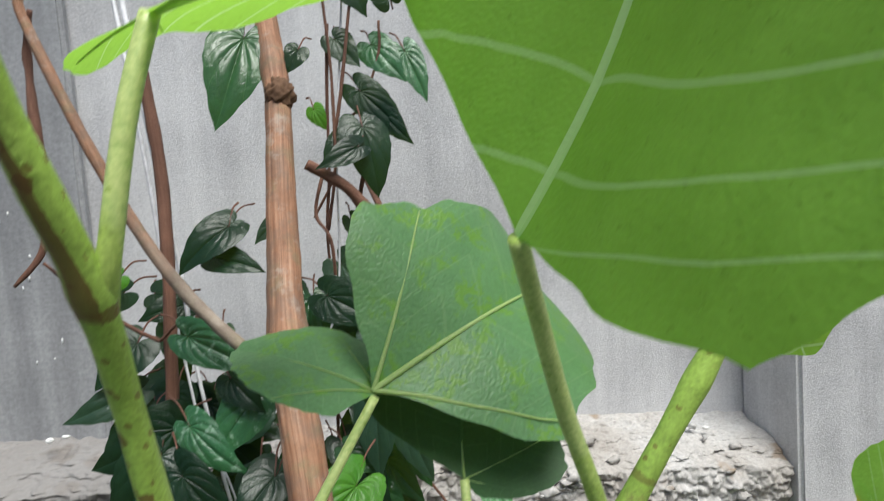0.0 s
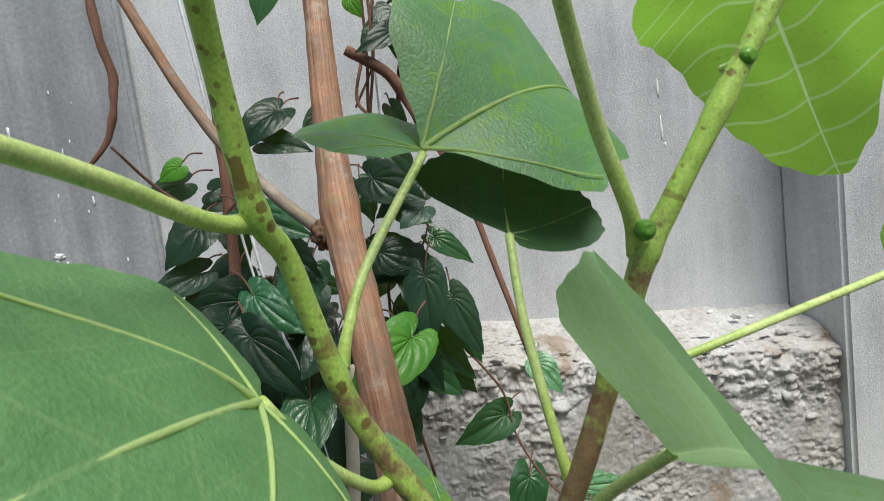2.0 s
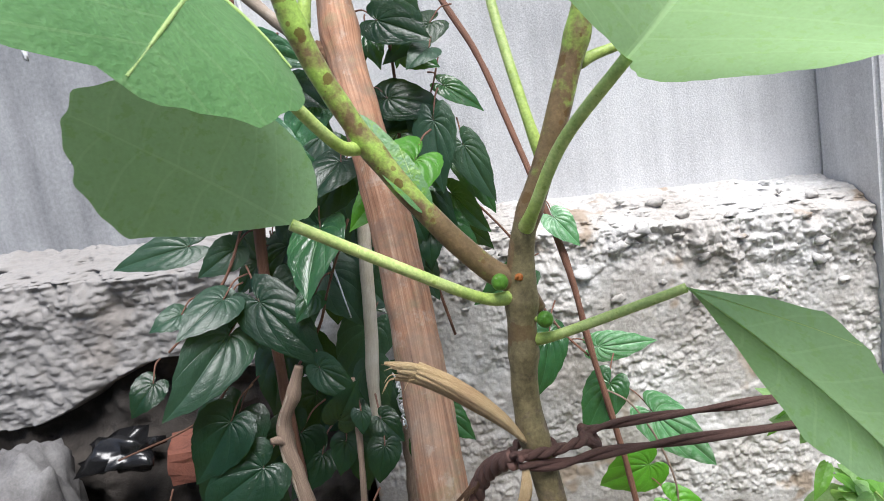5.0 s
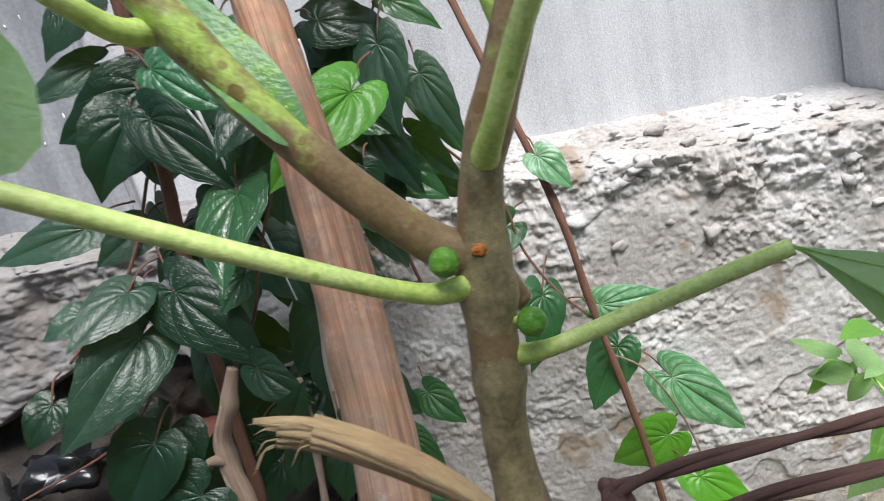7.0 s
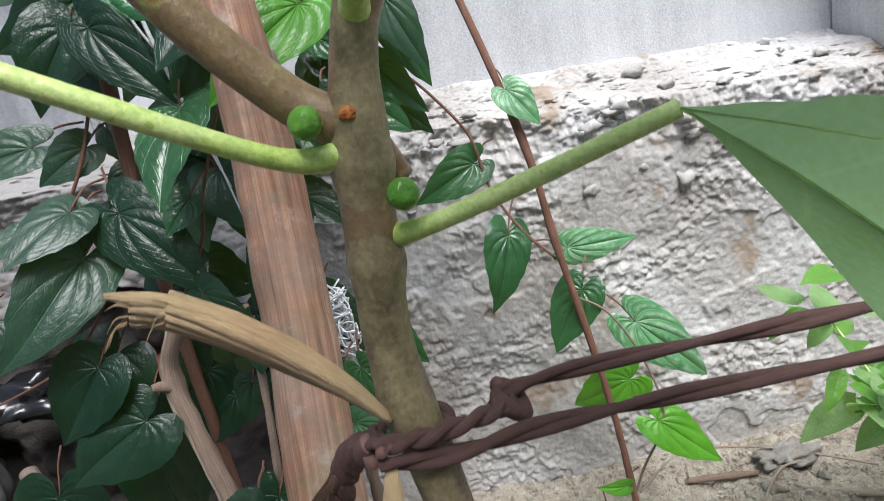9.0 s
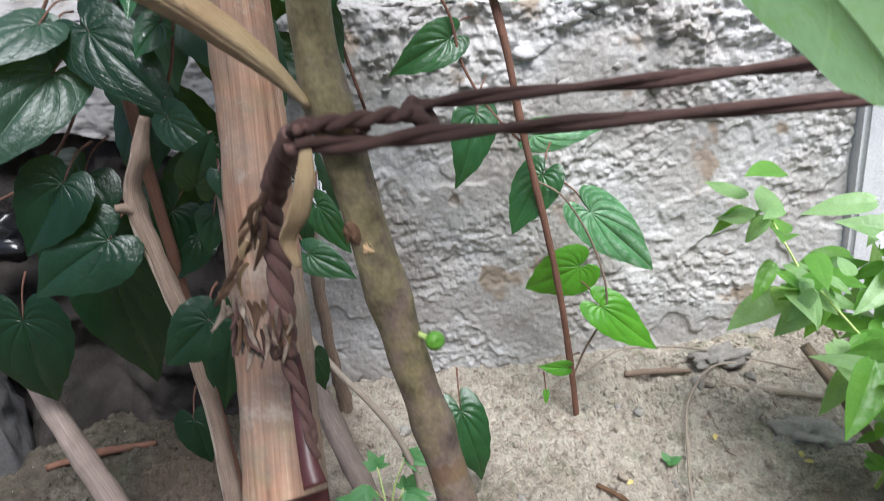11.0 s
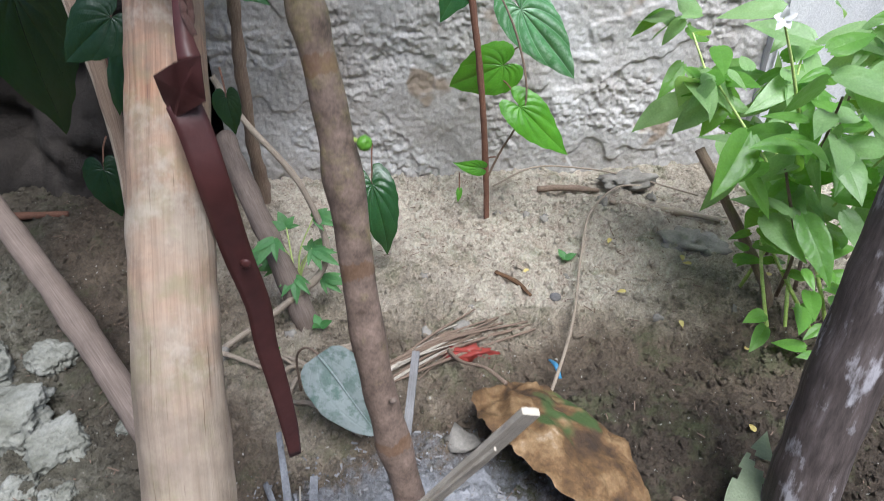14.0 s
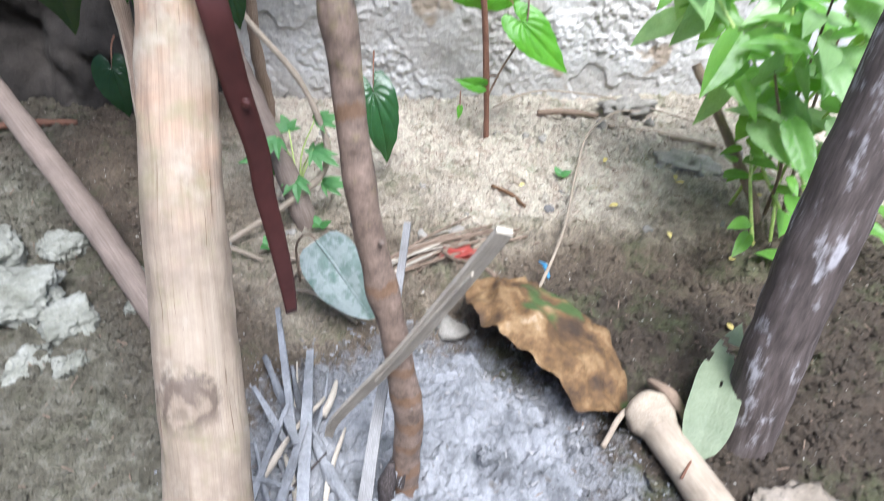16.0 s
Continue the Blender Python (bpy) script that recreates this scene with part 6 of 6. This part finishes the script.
def broken_lump(size, rnd, turn):
    """A chunk of old concrete: flat worn top, chipped sides, cracks and grit."""
    bm = bmesh.new()
    bmesh.ops.create_icosphere(bm, subdivisions=5, radius=1.0)
    co = np.array([v.co[:] for v in bm.verts])
    box = co / np.max(np.abs(co), axis=1)[:, None]
    q = co * 0.45 + box * 0.42
    n = np.array(size) * q
    chip = 1 + 0.22 * fbm(co + rnd, 1.6, 3, rnd) - 0.20 * np.clip(0.10 - np.abs(vnoise(co, 2.1, rnd + 5)), 0, 1) * 5 + 0.10 * np.abs(fbm(co, 6, 3, rnd + 9))
    n = n * chip[:, None] + 0.0016 * np.stack([fbm(co, 14, 2, rnd + a) for a in (1, 2, 3)], -1)
    cs, sn = math.cos(turn), math.sin(turn)
    for v, (x, y, z) in zip(bm.verts, n):
        v.co = (x * cs - y * sn, x * sn + y * cs, z)
    return bm


def stone(x, y, size, label="weathered grey field stone lying on the soil", material=None, rnd=1, turn=0.0, lift=0.2, parent=None, z=None):
    base = (x, y, (gz(x, y) if z is None else z) + size[2] * lift)
    bm = broken_lump(size, rnd, turn) if material in (mossy_concrete, earthy, dark_rock) else blob((0, 0, 0), size, rnd, 0.6, 1.5, 4 if size[0] > 0.03 else 2, None, turn)
    if parent:
        bm.free()
        bm = blob((0, 0, 0), size, rnd, 0.7, 2.6, 2, None, turn)
        ob = part("stone", bm, material or stone_mat, parent)
        ob.location = base
        return ob
    ob = new("stone", finish("stone", bm, material or stone_mat))
    ob.location = base
    return tagged(ob, label, "stone", "loose stones")


stone(0.655, 0.855, (0.045, 0.032, 0.020), rnd=3, turn=-0.5)
stone(0.60, 1.06, (0.045, 0.03, 0.020), rnd=4, turn=0.2)
stone(0.545, 0.185, (0.070, 0.055, 0.014), "broad flat earthy stone half sunk in soil", earthy, 206, 0.3)
for k, (x, y, sx, sy, sz) in enumerate(((-0.305, 0.505, 0.062, 0.050, 0.026), (-0.222, 0.478, 0.034, 0.036, 0.020), (-0.240, 0.408, 0.036, 0.024, 0.010), (-0.375, 0.595, 0.055, 0.045, 0.028), (-0.285, 0.615, 0.034, 0.030, 0.020), (-0.190, 0.405, 0.018, 0.016, 0.009), (-0.335, 0.425, 0.045, 0.030, 0.014), (-0.150, 0.500, 0.016, 0.013, 0.010), (-0.165, 0.555, 0.022, 0.016, 0.012))):
    stone(x, y, (sx, sy, sz), "weathered pale broken concrete lump beside the log", mossy_concrete, 108 + k, 0.7 * k)
stone(-0.84, 1.0, (0.17, 0.13, 0.31), "large rounded dark grey boulder in front of the ledge", dark_rock, 12, 0.2, 0.58)
stone(0.245, 0.47, (0.022, 0.016, 0.012), rnd=15)
stone(0.275, 0.30, (0.010, 0.008, 0.007), rnd=16)
stone(0.30, 0.20, (0.012, 0.009, 0.008), rnd=17)
for k in range(26):
    stone(r.uniform(-0.1, 0.9), r.uniform(0.55, 1.1), tuple(r.uniform(0.004, 0.011) for _ in range(3)), rnd=40 + k, turn=r.uniform(0, 3))

for k in range(70):
    x = r.uniform(-0.20, 0.84)
    z = 0.735 - 0.07 * x - r.uniform(-0.005, 0.20)
    s = r.uniform(0.004, 0.015)
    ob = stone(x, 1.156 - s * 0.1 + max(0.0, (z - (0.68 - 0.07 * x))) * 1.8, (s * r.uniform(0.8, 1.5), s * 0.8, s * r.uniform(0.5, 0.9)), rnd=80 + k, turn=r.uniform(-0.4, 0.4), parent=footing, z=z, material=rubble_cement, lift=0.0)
for x, y, z in ((0.668, 1.29, 0.685), (0.729, 1.24, 0.678), (-0.498, 1.226, 0.795), (-0.53, 1.23, 0.79)):
    ob = new("mortar_chip", finish("mortar_chip", blob((0, 0, 0), (0.007, 0.005, 0.004), int(z * 1000), 0.5), white_chip))
    ob.location = (x, y, z)
    tagged(ob, "small white mortar chip on the rubble ledge", "chip", "mortar chips")

# white splashes on the smooth pier
splash = thing("paint_splash", "white paint splashes on the smooth cement pier", "paint splash")
for k in range(22):
    x, z = r.uniform(-0.72, -0.50), r.uniform(0.88, 1.32)
    s = r.choice((0.001, 0.0015, 0.002, 0.003))
    part("drop", blob((x, 1.2995, z), (s, 0.0012, s * r.uniform(1.0, 5.0)), 60 + k, 0.5), paint_white, splash)
for x, z, a, b in ((-0.735, 1.20, 0.006, 0.016), (-0.655, 0.985, 0.010, 0.007), (-0.66, 0.975, 0.003, 0.011), (-0.645, 0.982, 0.003, 0.003)):
    part("drop", blob((x, 1.2995, z), (a, 0.0014, b), int(z * 100), 0.8, 2.0), paint_white, splash)
for x, z, b in ((0.613, 1.085, 0.022), (0.612, 1.17, 0.018), (0.618, 1.05, 0.005), (0.67, 1.03, 0.004)):
    part("drop", blob((x, 1.3295, z), (0.0025, 0.0012, b), int(z * 100), 0.5), paint_white, splash)

char = thing("charred_post", "blackened charred wooden post leaning in the soil", "post")
part("shaft", tube([(0.535, 0.30, -0.08), (0.542, 0.305, -0.03), (0.552, 0.325, 0.06), (0.566, 0.35, 0.15), (0.590, 0.38, 0.28), (0.65, 0.45, 0.55)], [0.028, 0.030, 0.0305, 0.031, 0.031, 0.031], 24, 10, 0.05), sooty_post, char)
foot = random.Random(14)
for k in range(16):
    a = foot.uniform(3.25, 4.5)
    q = Vector((0.191 + 0.0150 * math.cos(a), 0.251 + 0.0150 * math.sin(a), foot.uniform(0.004, 0.024)))
    l = foot.uniform(0.010, 0.024)
    part("burnt_bark", band([q, q + Vector((0.0010, 0.0, l * 0.5)), q + Vector((0.0025 + foot.uniform(-0.001, 0.001), 0.001, l))], [0.0035, foot.uniform(0.003, 0.0055), 0.0015], 0.0016, (-math.sin(a), math.cos(a), 0.0)), char_mat if k % 4 else ash_mat, fig, "blackened cracked bark at the foot", smooth=False)
cane = thing("cut_cane", "short pale cut cane with a swollen joint", "cane")
part("shaft", tube([(0.443, 0.305, 0.016), (0.458, 0.262, 0.012), (0.49, 0.16, 0.010), (0.52, 0.06, 0.006)], [0.0185, 0.0180, 0.0185, 0.0185], 22, 8, 0.04), pale_wood, cane)
part("joint", tube([(0.435, 0.331, 0.018), (0.438, 0.322, 0.018), (0.443, 0.307, 0.016), (0.447, 0.294, 0.0155)], [0.0150, 0.0225, 0.0235, 0.0180], 22, 6, 0.10), pale_wood, cane, "swollen cracked joint of the cane")
sliver = thing("wood_sliver", "flat grey sliver of split wood stuck in the ash", "stick")
part("splinter", band([(0.108, 0.312, -0.015), (0.125, 0.292, 0.045), (0.19, 0.245, 0.18), (0.225, 0.222, 0.257), (0.257, 0.20, 0.331)], [0.008, 0.0095, 0.0115, 0.0125, 0.011], 0.0040, (1, 0.2, -0.42)), driftwood, sliver, smooth=False)
part("splinter", band([(0.168, 0.258, 0.137), (0.205, 0.2325, 0.218), (0.240, 0.210, 0.292)], [0.0015, 0.003, 0.0015], 0.0056, (1, 0.2, -0.42)), driftwood, sliver, "raised splinter", smooth=False)
part("splinter", band([(0.150, 0.200, -0.012), (0.163, 0.262, 0.055), (0.178, 0.318, 0.122), (0.194, 0.389, 0.206)], [0.014, 0.011, 0.008, 0.0065], 0.004, (1, -0.3, -0.1)), ashen_wood, thing("wood_sliver", "thin grey sliver of wood leaning behind the trunk", "stick"), smooth=False)
for k in range(14):
    x, y, a = 0.075 + r.uniform(-0.04, 0.05), 0.27 + r.uniform(-0.10, 0.09), r.uniform(0.7, 2.3)
    l, w = r.uniform(0.02, 0.055), r.choice((0.002, 0.0028, 0.0035, 0.006))
    stick("ash_twig", "brittle ash covered twig in the ash heap", [(x - l * math.cos(a), y - l * math.sin(a), gz(x, y) + 0.005), (x + r.uniform(-0.004, 0.004), y, gz(x, y) + 0.014), (x + l * math.cos(a), y + l * math.sin(a), gz(x, y) + r.uniform(0.008, 0.03))], [w, w * 1.1, w * 0.6], r.choice((ash_mat, driftwood, ash_mat, char_mat)), (), 0.25, 8, "twig", r.choice((0.5, 1.0)))


for k, (x0, y0, x1, y1, h, w) in enumerate(((0.102, 0.185, 0.084, 0.395, 0.020, 0.011), (0.078, 0.300, 0.048, 0.425, 0.055, 0.007), (0.075, 0.285, 0.030, 0.350, 0.012, 0.006), (0.075, 0.190, 0.092, 0.300, 0.016, 0.008), (0.050, 0.215, 0.070, 0.330, 0.010, 0.006), (0.040, 0.250, 0.090, 0.232, 0.008, 0.004), (0.064, 0.330, 0.088, 0.270, 0.026, 0.009), (0.055, 0.165, 0.090, 0.205, 0.010, 0.005))):
    strip = thing("ash_strip", "flat burnt strip of wood coated in ash", "twig", "ash strips")
    mid = ((x0 + x1) / 2, (y0 + y1) / 2, 0.016 + h * 0.4)
    part("splinter", band([(x0, y0, 0.010), mid, (x1, y1, 0.012 + h)], [w, w * 1.1, w * 0.7], 0.003, (1, 0.2 * (k % 3 - 1), 0.3 * (k % 2))), ash_mat, strip, smooth=False)


def ground_stick(x0, y0, x1, y1, rad_, label, material=None, sag=0.006):
    xm, ym = (x0 + x1) / 2 + r.uniform(-0.01, 0.01), (y0 + y1) / 2 + r.uniform(-0.01, 0.01)
    return stick("fallen_twig", label, [(x0, y0, gz(x0, y0) + rad_), (xm, ym, gz(xm, ym) + rad_ + sag), (x1, y1, gz(x1, y1) + rad_)], [rad_, rad_ * 1.05, rad_ * 0.7], material or twig_bark, (), 0.2, 8, "twig")


ground_stick(0.431, 1.061, 0.545, 1.045, 0.006, "short dry brown twig on the soil")
ground_stick(0.555, 1.0, 0.75, 0.93, 0.0055, "dry grey twig on the soil", pale_wood)
ground_stick(-0.62, 0.98, -0.43, 1.01, 0.007, "reddish brown stick on the dark soil", red_twig)
ground_stick(0.322, 0.805, 0.366, 0.733, 0.0034, "dark rotten chip of wood", torn_bark, 0.003)
ground_stick(0.36, 0.82, 0.37, 0.80, 0.004, "pale dry chip of wood", pale_wood)
for k in range(20):
    ground_stick(0.11 + r.uniform(-0.03, 0.05), 0.540 + r.uniform(-0.012, 0.016), 0.34 + r.uniform(-0.07, 0.02), 0.680 + r.uniform(-0.035, 0.018), 0.0008 + 0.0017 * r.random(), "dry straw stalk on the soil", r.choice((twig_bark, twig_bark, driftwood)), 0.010)
stick("thin_dead_vine", "thin dead vine trailing over the soil", [(0.31, 0.42, 0.01), (0.40, 0.62, 0.02), (0.455, 0.80, 0.015), (0.50, 0.93, 0.02), (0.57, 1.02, 0.02), (0.63, 1.04, 0.012)], [0.0022] * 6, pale_wood, (), 0.15, 7, "vine")
stick("thin_dead_vine", "thin dead vine along the foot of the wall", [(0.34, 1.02, 0.03), (0.42, 1.09, 0.03), (0.50, 1.10, 0.025), (0.60, 1.07, 0.02), (0.72, 1.0, 0.01)], [0.0018] * 5, pale_wood, (), 0.15, 7, "vine")
stick("dead_stalk", "jointed dead stalk arching to the ground", [(-0.075, 0.845, 0.305), (-0.061, 0.837, 0.282), (-0.02, 0.79, 0.25), (0.035, 0.745, 0.205), (0.062, 0.725, 0.155), (0.073, 0.715, 0.105), (0.060, 0.70, 0.07), (0.01, 0.67, 0.04), (-0.064, 0.62, 0.012)], [0.0042, 0.0045, 0.0042, 0.004, 0.0042, 0.0045, 0.0048, 0.005, 0.004], pale_wood, (1.0, 3.0, 5.0, 6.2), 0.12, 9)
stick("grey_branch", "thick weathered grey branch leaning behind the weed", [(-0.090, 0.90, 0.19), (-0.050, 0.81, 0.155), (0.001, 0.720, 0.100), (0.030, 0.687, 0.030), (0.048, 0.667, -0.03)], [0.015, 0.0155, 0.016, 0.017, 0.018], grey_log, (), 0.12, 14)
for k in range(8):
    x, y = r.uniform(-0.02, 0.16), r.uniform(0.52, 0.64)
    ground_stick(x, y, x + r.uniform(-0.09, 0.09), y + r.uniform(-0.05, 0.05), 0.003, "bleached dry twig behind the pole", pale_wood, 0.014)

ground_stick(0.409, 0.240, 0.344, 0.220, 0.0035, "grey twig lying on the edge of the ash", ashen_wood)
ground_stick(0.282, 0.190, 0.338, 0.154, 0.0028, "grey twig lying in the ash", ashen_wood)
ground_stick(0.235, 0.156, 0.285, 0.152, 0.0028, "grey twig lying in the ash", ashen_wood)
ground_stick(0.388, 0.287, 0.445, 0.341, 0.0030, "pale splinter lying across the cane end", pale_wood, 0.030)
stick("bark_chip", "brown curled chip of bark beside the cane", [(0.457, 0.364, 0.012), (0.468, 0.338, 0.022), (0.479, 0.311, 0.010)], [0.006, 0.010, 0.005], twig_bark, (), 0.3, 10, "bark", 0.5)
part("lump", broken_lump((0.011, 0.009, 0.006), 31, 0.4), ash_mat, tagged(new("ash_lump"), "grey caked lump of ash", "ash")).location = (0.270, 0.268, 0.016)
pebble = new("pebble", finish("pebble", blob((0, 0, 0), (0.008, 0.007, 0.006), 5, 0.2, 1.0, 3), dark_rock))
pebble.location = (0.402, 0.727, gz(0.402, 0.727) + 0.005)
tagged(pebble, "small dark round pebble on the clay", "stone")
scrap = thing("blue_scrap", "torn strip of blue plastic on the soil", "litter")
part("film", band([(0.373, 0.546, 0.008), (0.369, 0.560, 0.018), (0.364, 0.577, 0.012)], [0.004, 0.006, 0.003], 0.0012, (1, 0.3, 0.2)), blue_plastic, scrap)

dead = thing("dead_leaf", "large curled brown dead fig leaf on the soil", "leaf")
d = fig_leaf(dead, (0.298, 0.500, 0.048), (0.412, 0.326, 0.016), (0.5, -0.3, 0.75), 0.63, dry_leaf_mat, 0.6, 0.1, 1.5, 0.02, 0.12, 7, 2.0, 0.0, teeth=0.0)
for q in d.data.vertices:
    edge_on = min(1.0, math.hypot(q.co.x, q.co.y - 0.10) / 0.10)
    q.co.z += (0.006 + 0.007 * edge_on) * float(noise.fractal(q.co * 34, 1.0, 2.0, 3)) + 0.004 * (1 - 0.6 * edge_on) * abs(math.sin(60 * (q.co.y - 0.8 * abs(q.co.x)) + 2 * float(noise.noise(q.co * 20)))) - 0.010 * edge_on ** 4
    q.co.z += 0.006 * edge_on ** 2 * float(noise.noise(q.co * 80))
    q.co.x += 0.008 * edge_on * float(noise.noise(q.co * 30 + Vector((3, 1, 7))))
part("stalk", tube([(0.297, 0.502, 0.047), (0.276, 0.535, 0.042), (0.25, 0.565, 0.025), (0.235, 0.60, 0.012)], [0.0026, 0.0024, 0.0024, 0.003], 8, 6, 0.15), twig_bark, dead)
silver = thing("fallen_leaf", "silvery green rounded leaf leaning behind the trunk", "leaf")
betel_leaf(silver, (0.085, 0.500, 0.105), (0.150, 0.455, 0.022), 0.068, silver_mat, (-0.25, -0.8, 0.6), False, quilt=0.004, lobes=0.0, pointed=-1.2)
part("midrib", tube([(0.0845, 0.4985, 0.1055), (0.103, 0.484, 0.086), (0.124, 0.468, 0.058), (0.146, 0.4545, 0.027)], [0.0016, 0.0013, 0.0010, 0.0006], 7, 6), silver_mat, silver, "pale raised midrib")
part("stalk", tube([(0.085, 0.500, 0.105), (0.074, 0.512, 0.104), (0.060, 0.528, 0.088), (0.050, 0.540, 0.06), (0.048, 0.545, 0.005)], [0.0016, 0.0014, 0.0014, 0.0015, 0.0017], 7, 6), twig_bark, silver)
wither = thing("fallen_leaf", "pale withered leaf with holes beside the post", "leaf")
gone = betel_leaf(wither, (0.470, 0.262, 0.020), (0.570, 0.420, 0.045), 0.046, pale_leaf_mat, (-0.3, -0.5, 0.8), True, quilt=0.004, lobes=0.0)
holes = bmesh.new()
holes.from_mesh(gone.data)
bmesh.ops.delete(holes, geom=[f for f in holes.faces if f.calc_center_median().y > 0.07 and vnoise(np.array(f.calc_center_median()), 95, 4) > 0.30], context="FACES")
holes.to_mesh(gone.data)
holes.free()
wrap = thing("red_wrapper", "crumpled torn red wrapper on the soil", "litter")
part("film", blob((0.262, 0.60, 0.008), (0.026, 0.010, 0.006), 5, 0.9, 2.5, 3), red_plastic, wrap)
for k in range(16):
    x, y = r.uniform(0.35, 0.85), r.uniform(0.40, 0.95)
    fl = thing("fallen_petal", "small pale yellow withered leaf scrap on the soil", "leaf scrap", "leaf scraps")
    a = r.uniform(0, 6.3)
    betel_leaf(fl, (x, y, gz(x, y) + 0.008), (x + 0.014 * math.cos(a), y + 0.014 * math.sin(a), gz(x, y) + 0.006), 0.007, scrap_mat, (0, -0.2, 1), False, ns=8, nv=6, quilt=0.0, lobes=0.0)

# ---- chili plant and weeds ----
chili = thing("chili_plant", "bushy chili plant with pale green pointed leaves", "plant")
rr = random.Random(77)
tips = []
for k in range(11):
    top = (0.695 + rr.uniform(-0.16, 0.20), 0.70 + rr.uniform(-0.14, 0.16), 0.310 + rr.uniform(-0.06, 0.065))
    root = (0.73 + rr.uniform(-0.05, 0.06), 0.70 + rr.uniform(-0.08, 0.16), -0.02)
    mid = [root[i] * 0.55 + top[i] * 0.45 + rr.uniform(-0.02, 0.02) for i in range(3)]
    part("stem", tube([root, mid, top], [0.0030, 0.0024, 0.0014], 7, 6, 0.1), petiole_mat if k % 3 else twig_bark, chili)
    tips.append((mid, top))
for k in range(250):
    mid, top = tips[k % len(tips)]
    t = 1.15 - 0.9 * rr.random() ** 2.0
    b = [mid[i] + (top[i] - mid[i]) * t + rr.uniform(-0.035, 0.035) for i in range(3)]
    a, el, l = rr.uniform(0, 6.28), rr.uniform(-1.1, 0.3), rr.uniform(0.04, 0.098)
    tip = (b[0] + l * math.cos(a) * math.cos(el), b[1] + l * math.sin(a) * math.cos(el), b[2] + l * math.sin(el))
    betel_leaf(chili, b, tip, l * rr.uniform(0.32, 0.46), chili_pale if rr.random() < 0.6 else chili_leaf_mat, (rr.uniform(-0.4, 0.4), -0.6, 1.0), False, ns=12, nv=8, quilt=0.006, lobes=-0.05)
for k in range(46):
    x, y = 0.69 + rr.uniform(-0.08, 0.14), 0.62 + rr.uniform(-0.08, 0.12)
    a, l, z = rr.uniform(0, 6.28), rr.uniform(0.024, 0.055), rr.uniform(0.02, 0.17)
    betel_leaf(chili, (x, y, z), (x + l * math.cos(a), y + l * math.sin(a), z + rr.uniform(-0.02, 0.01)), l * 0.42, chili_leaf_mat, (rr.uniform(-0.3, 0.3), -0.5, 1.0), False, ns=12, nv=8, quilt=0.006, lobes=-0.05)
flower = Vector((0.597, 0.660, 0.418))
part("stem", tube([(0.66, 0.68, 0.30), (0.625, 0.67, 0.37), flower], [0.0022, 0.0018, 0.0012], 7, 6), petiole_mat, chili)
for k in range(5):
    a = 1.2566 * k + 0.4
    q = flower + Vector((0.014 * math.cos(a), -0.004, 0.014 * math.sin(a)))
    pet = part("petal", heart_mesh((q - flower).length, 0.010, 5 + k, 8, 6, 0.5, 0.0, 0.0), paint_white, chili, "white petal of a small flower")
    pet.matrix_local = leaf_frame(flower, q, (0, -1, 0.3))[0]
stick("cut_stub", "cut brown stub leaning in the chili plant", [(0.606, 0.80, 0.20), (0.64, 0.76, 0.14), (0.70, 0.70, 0.03), (0.71, 0.69, -0.02)], [0.007, 0.0075, 0.008, 0.008], twig_bark, (), 0.12, 10)

weed = thing("weed", "small weed with divided leaves behind the pole", "weed")
for k in range(9):
    a, h = k * 2.4, 0.05 + 0.012 * k
    b = (0.025 + 0.035 * math.cos(a), 0.72 + 0.025 * math.sin(a), h)
    part("stem", tube([(0.025, 0.72, -0.01), (0.025 + 0.008 * math.cos(a), 0.72, h * 0.6), b], [0.0016, 0.0014, 0.001], 6, 4), petiole_mat, weed)
    for da, l in ((-1.2, 0.024), (-0.6, 0.036), (0.0, 0.046), (0.6, 0.036), (1.2, 0.024)):
        betel_leaf(weed, b, (b[0] + l * math.cos(a + da), b[1] + 0.5 * l * math.sin(a + da) - 0.008, b[2] + l * 0.5 * math.sin(a + da) - 0.004), l * 0.30, weed_mat, (0, -0.8, 0.8), False, ns=10, nv=6, quilt=0.003, lobes=-0.05)
for x, y in ((0.438, 0.828), (0.06, 0.66), (0.0, 0.60)):
    sp = thing("seedling", "tiny green seedling in the soil", "weed", "seedlings")
    for k in range(3):
        a = k * 2.1
        betel_leaf(sp, (x, y, gz(x, y) + 0.008), (x + 0.018 * math.cos(a), y + 0.018 * math.sin(a), gz(x, y) + 0.018), 0.012, weed_mat, (0, -0.5, 1), False, ns=8, nv=6, quilt=0.0, lobes=0.0)
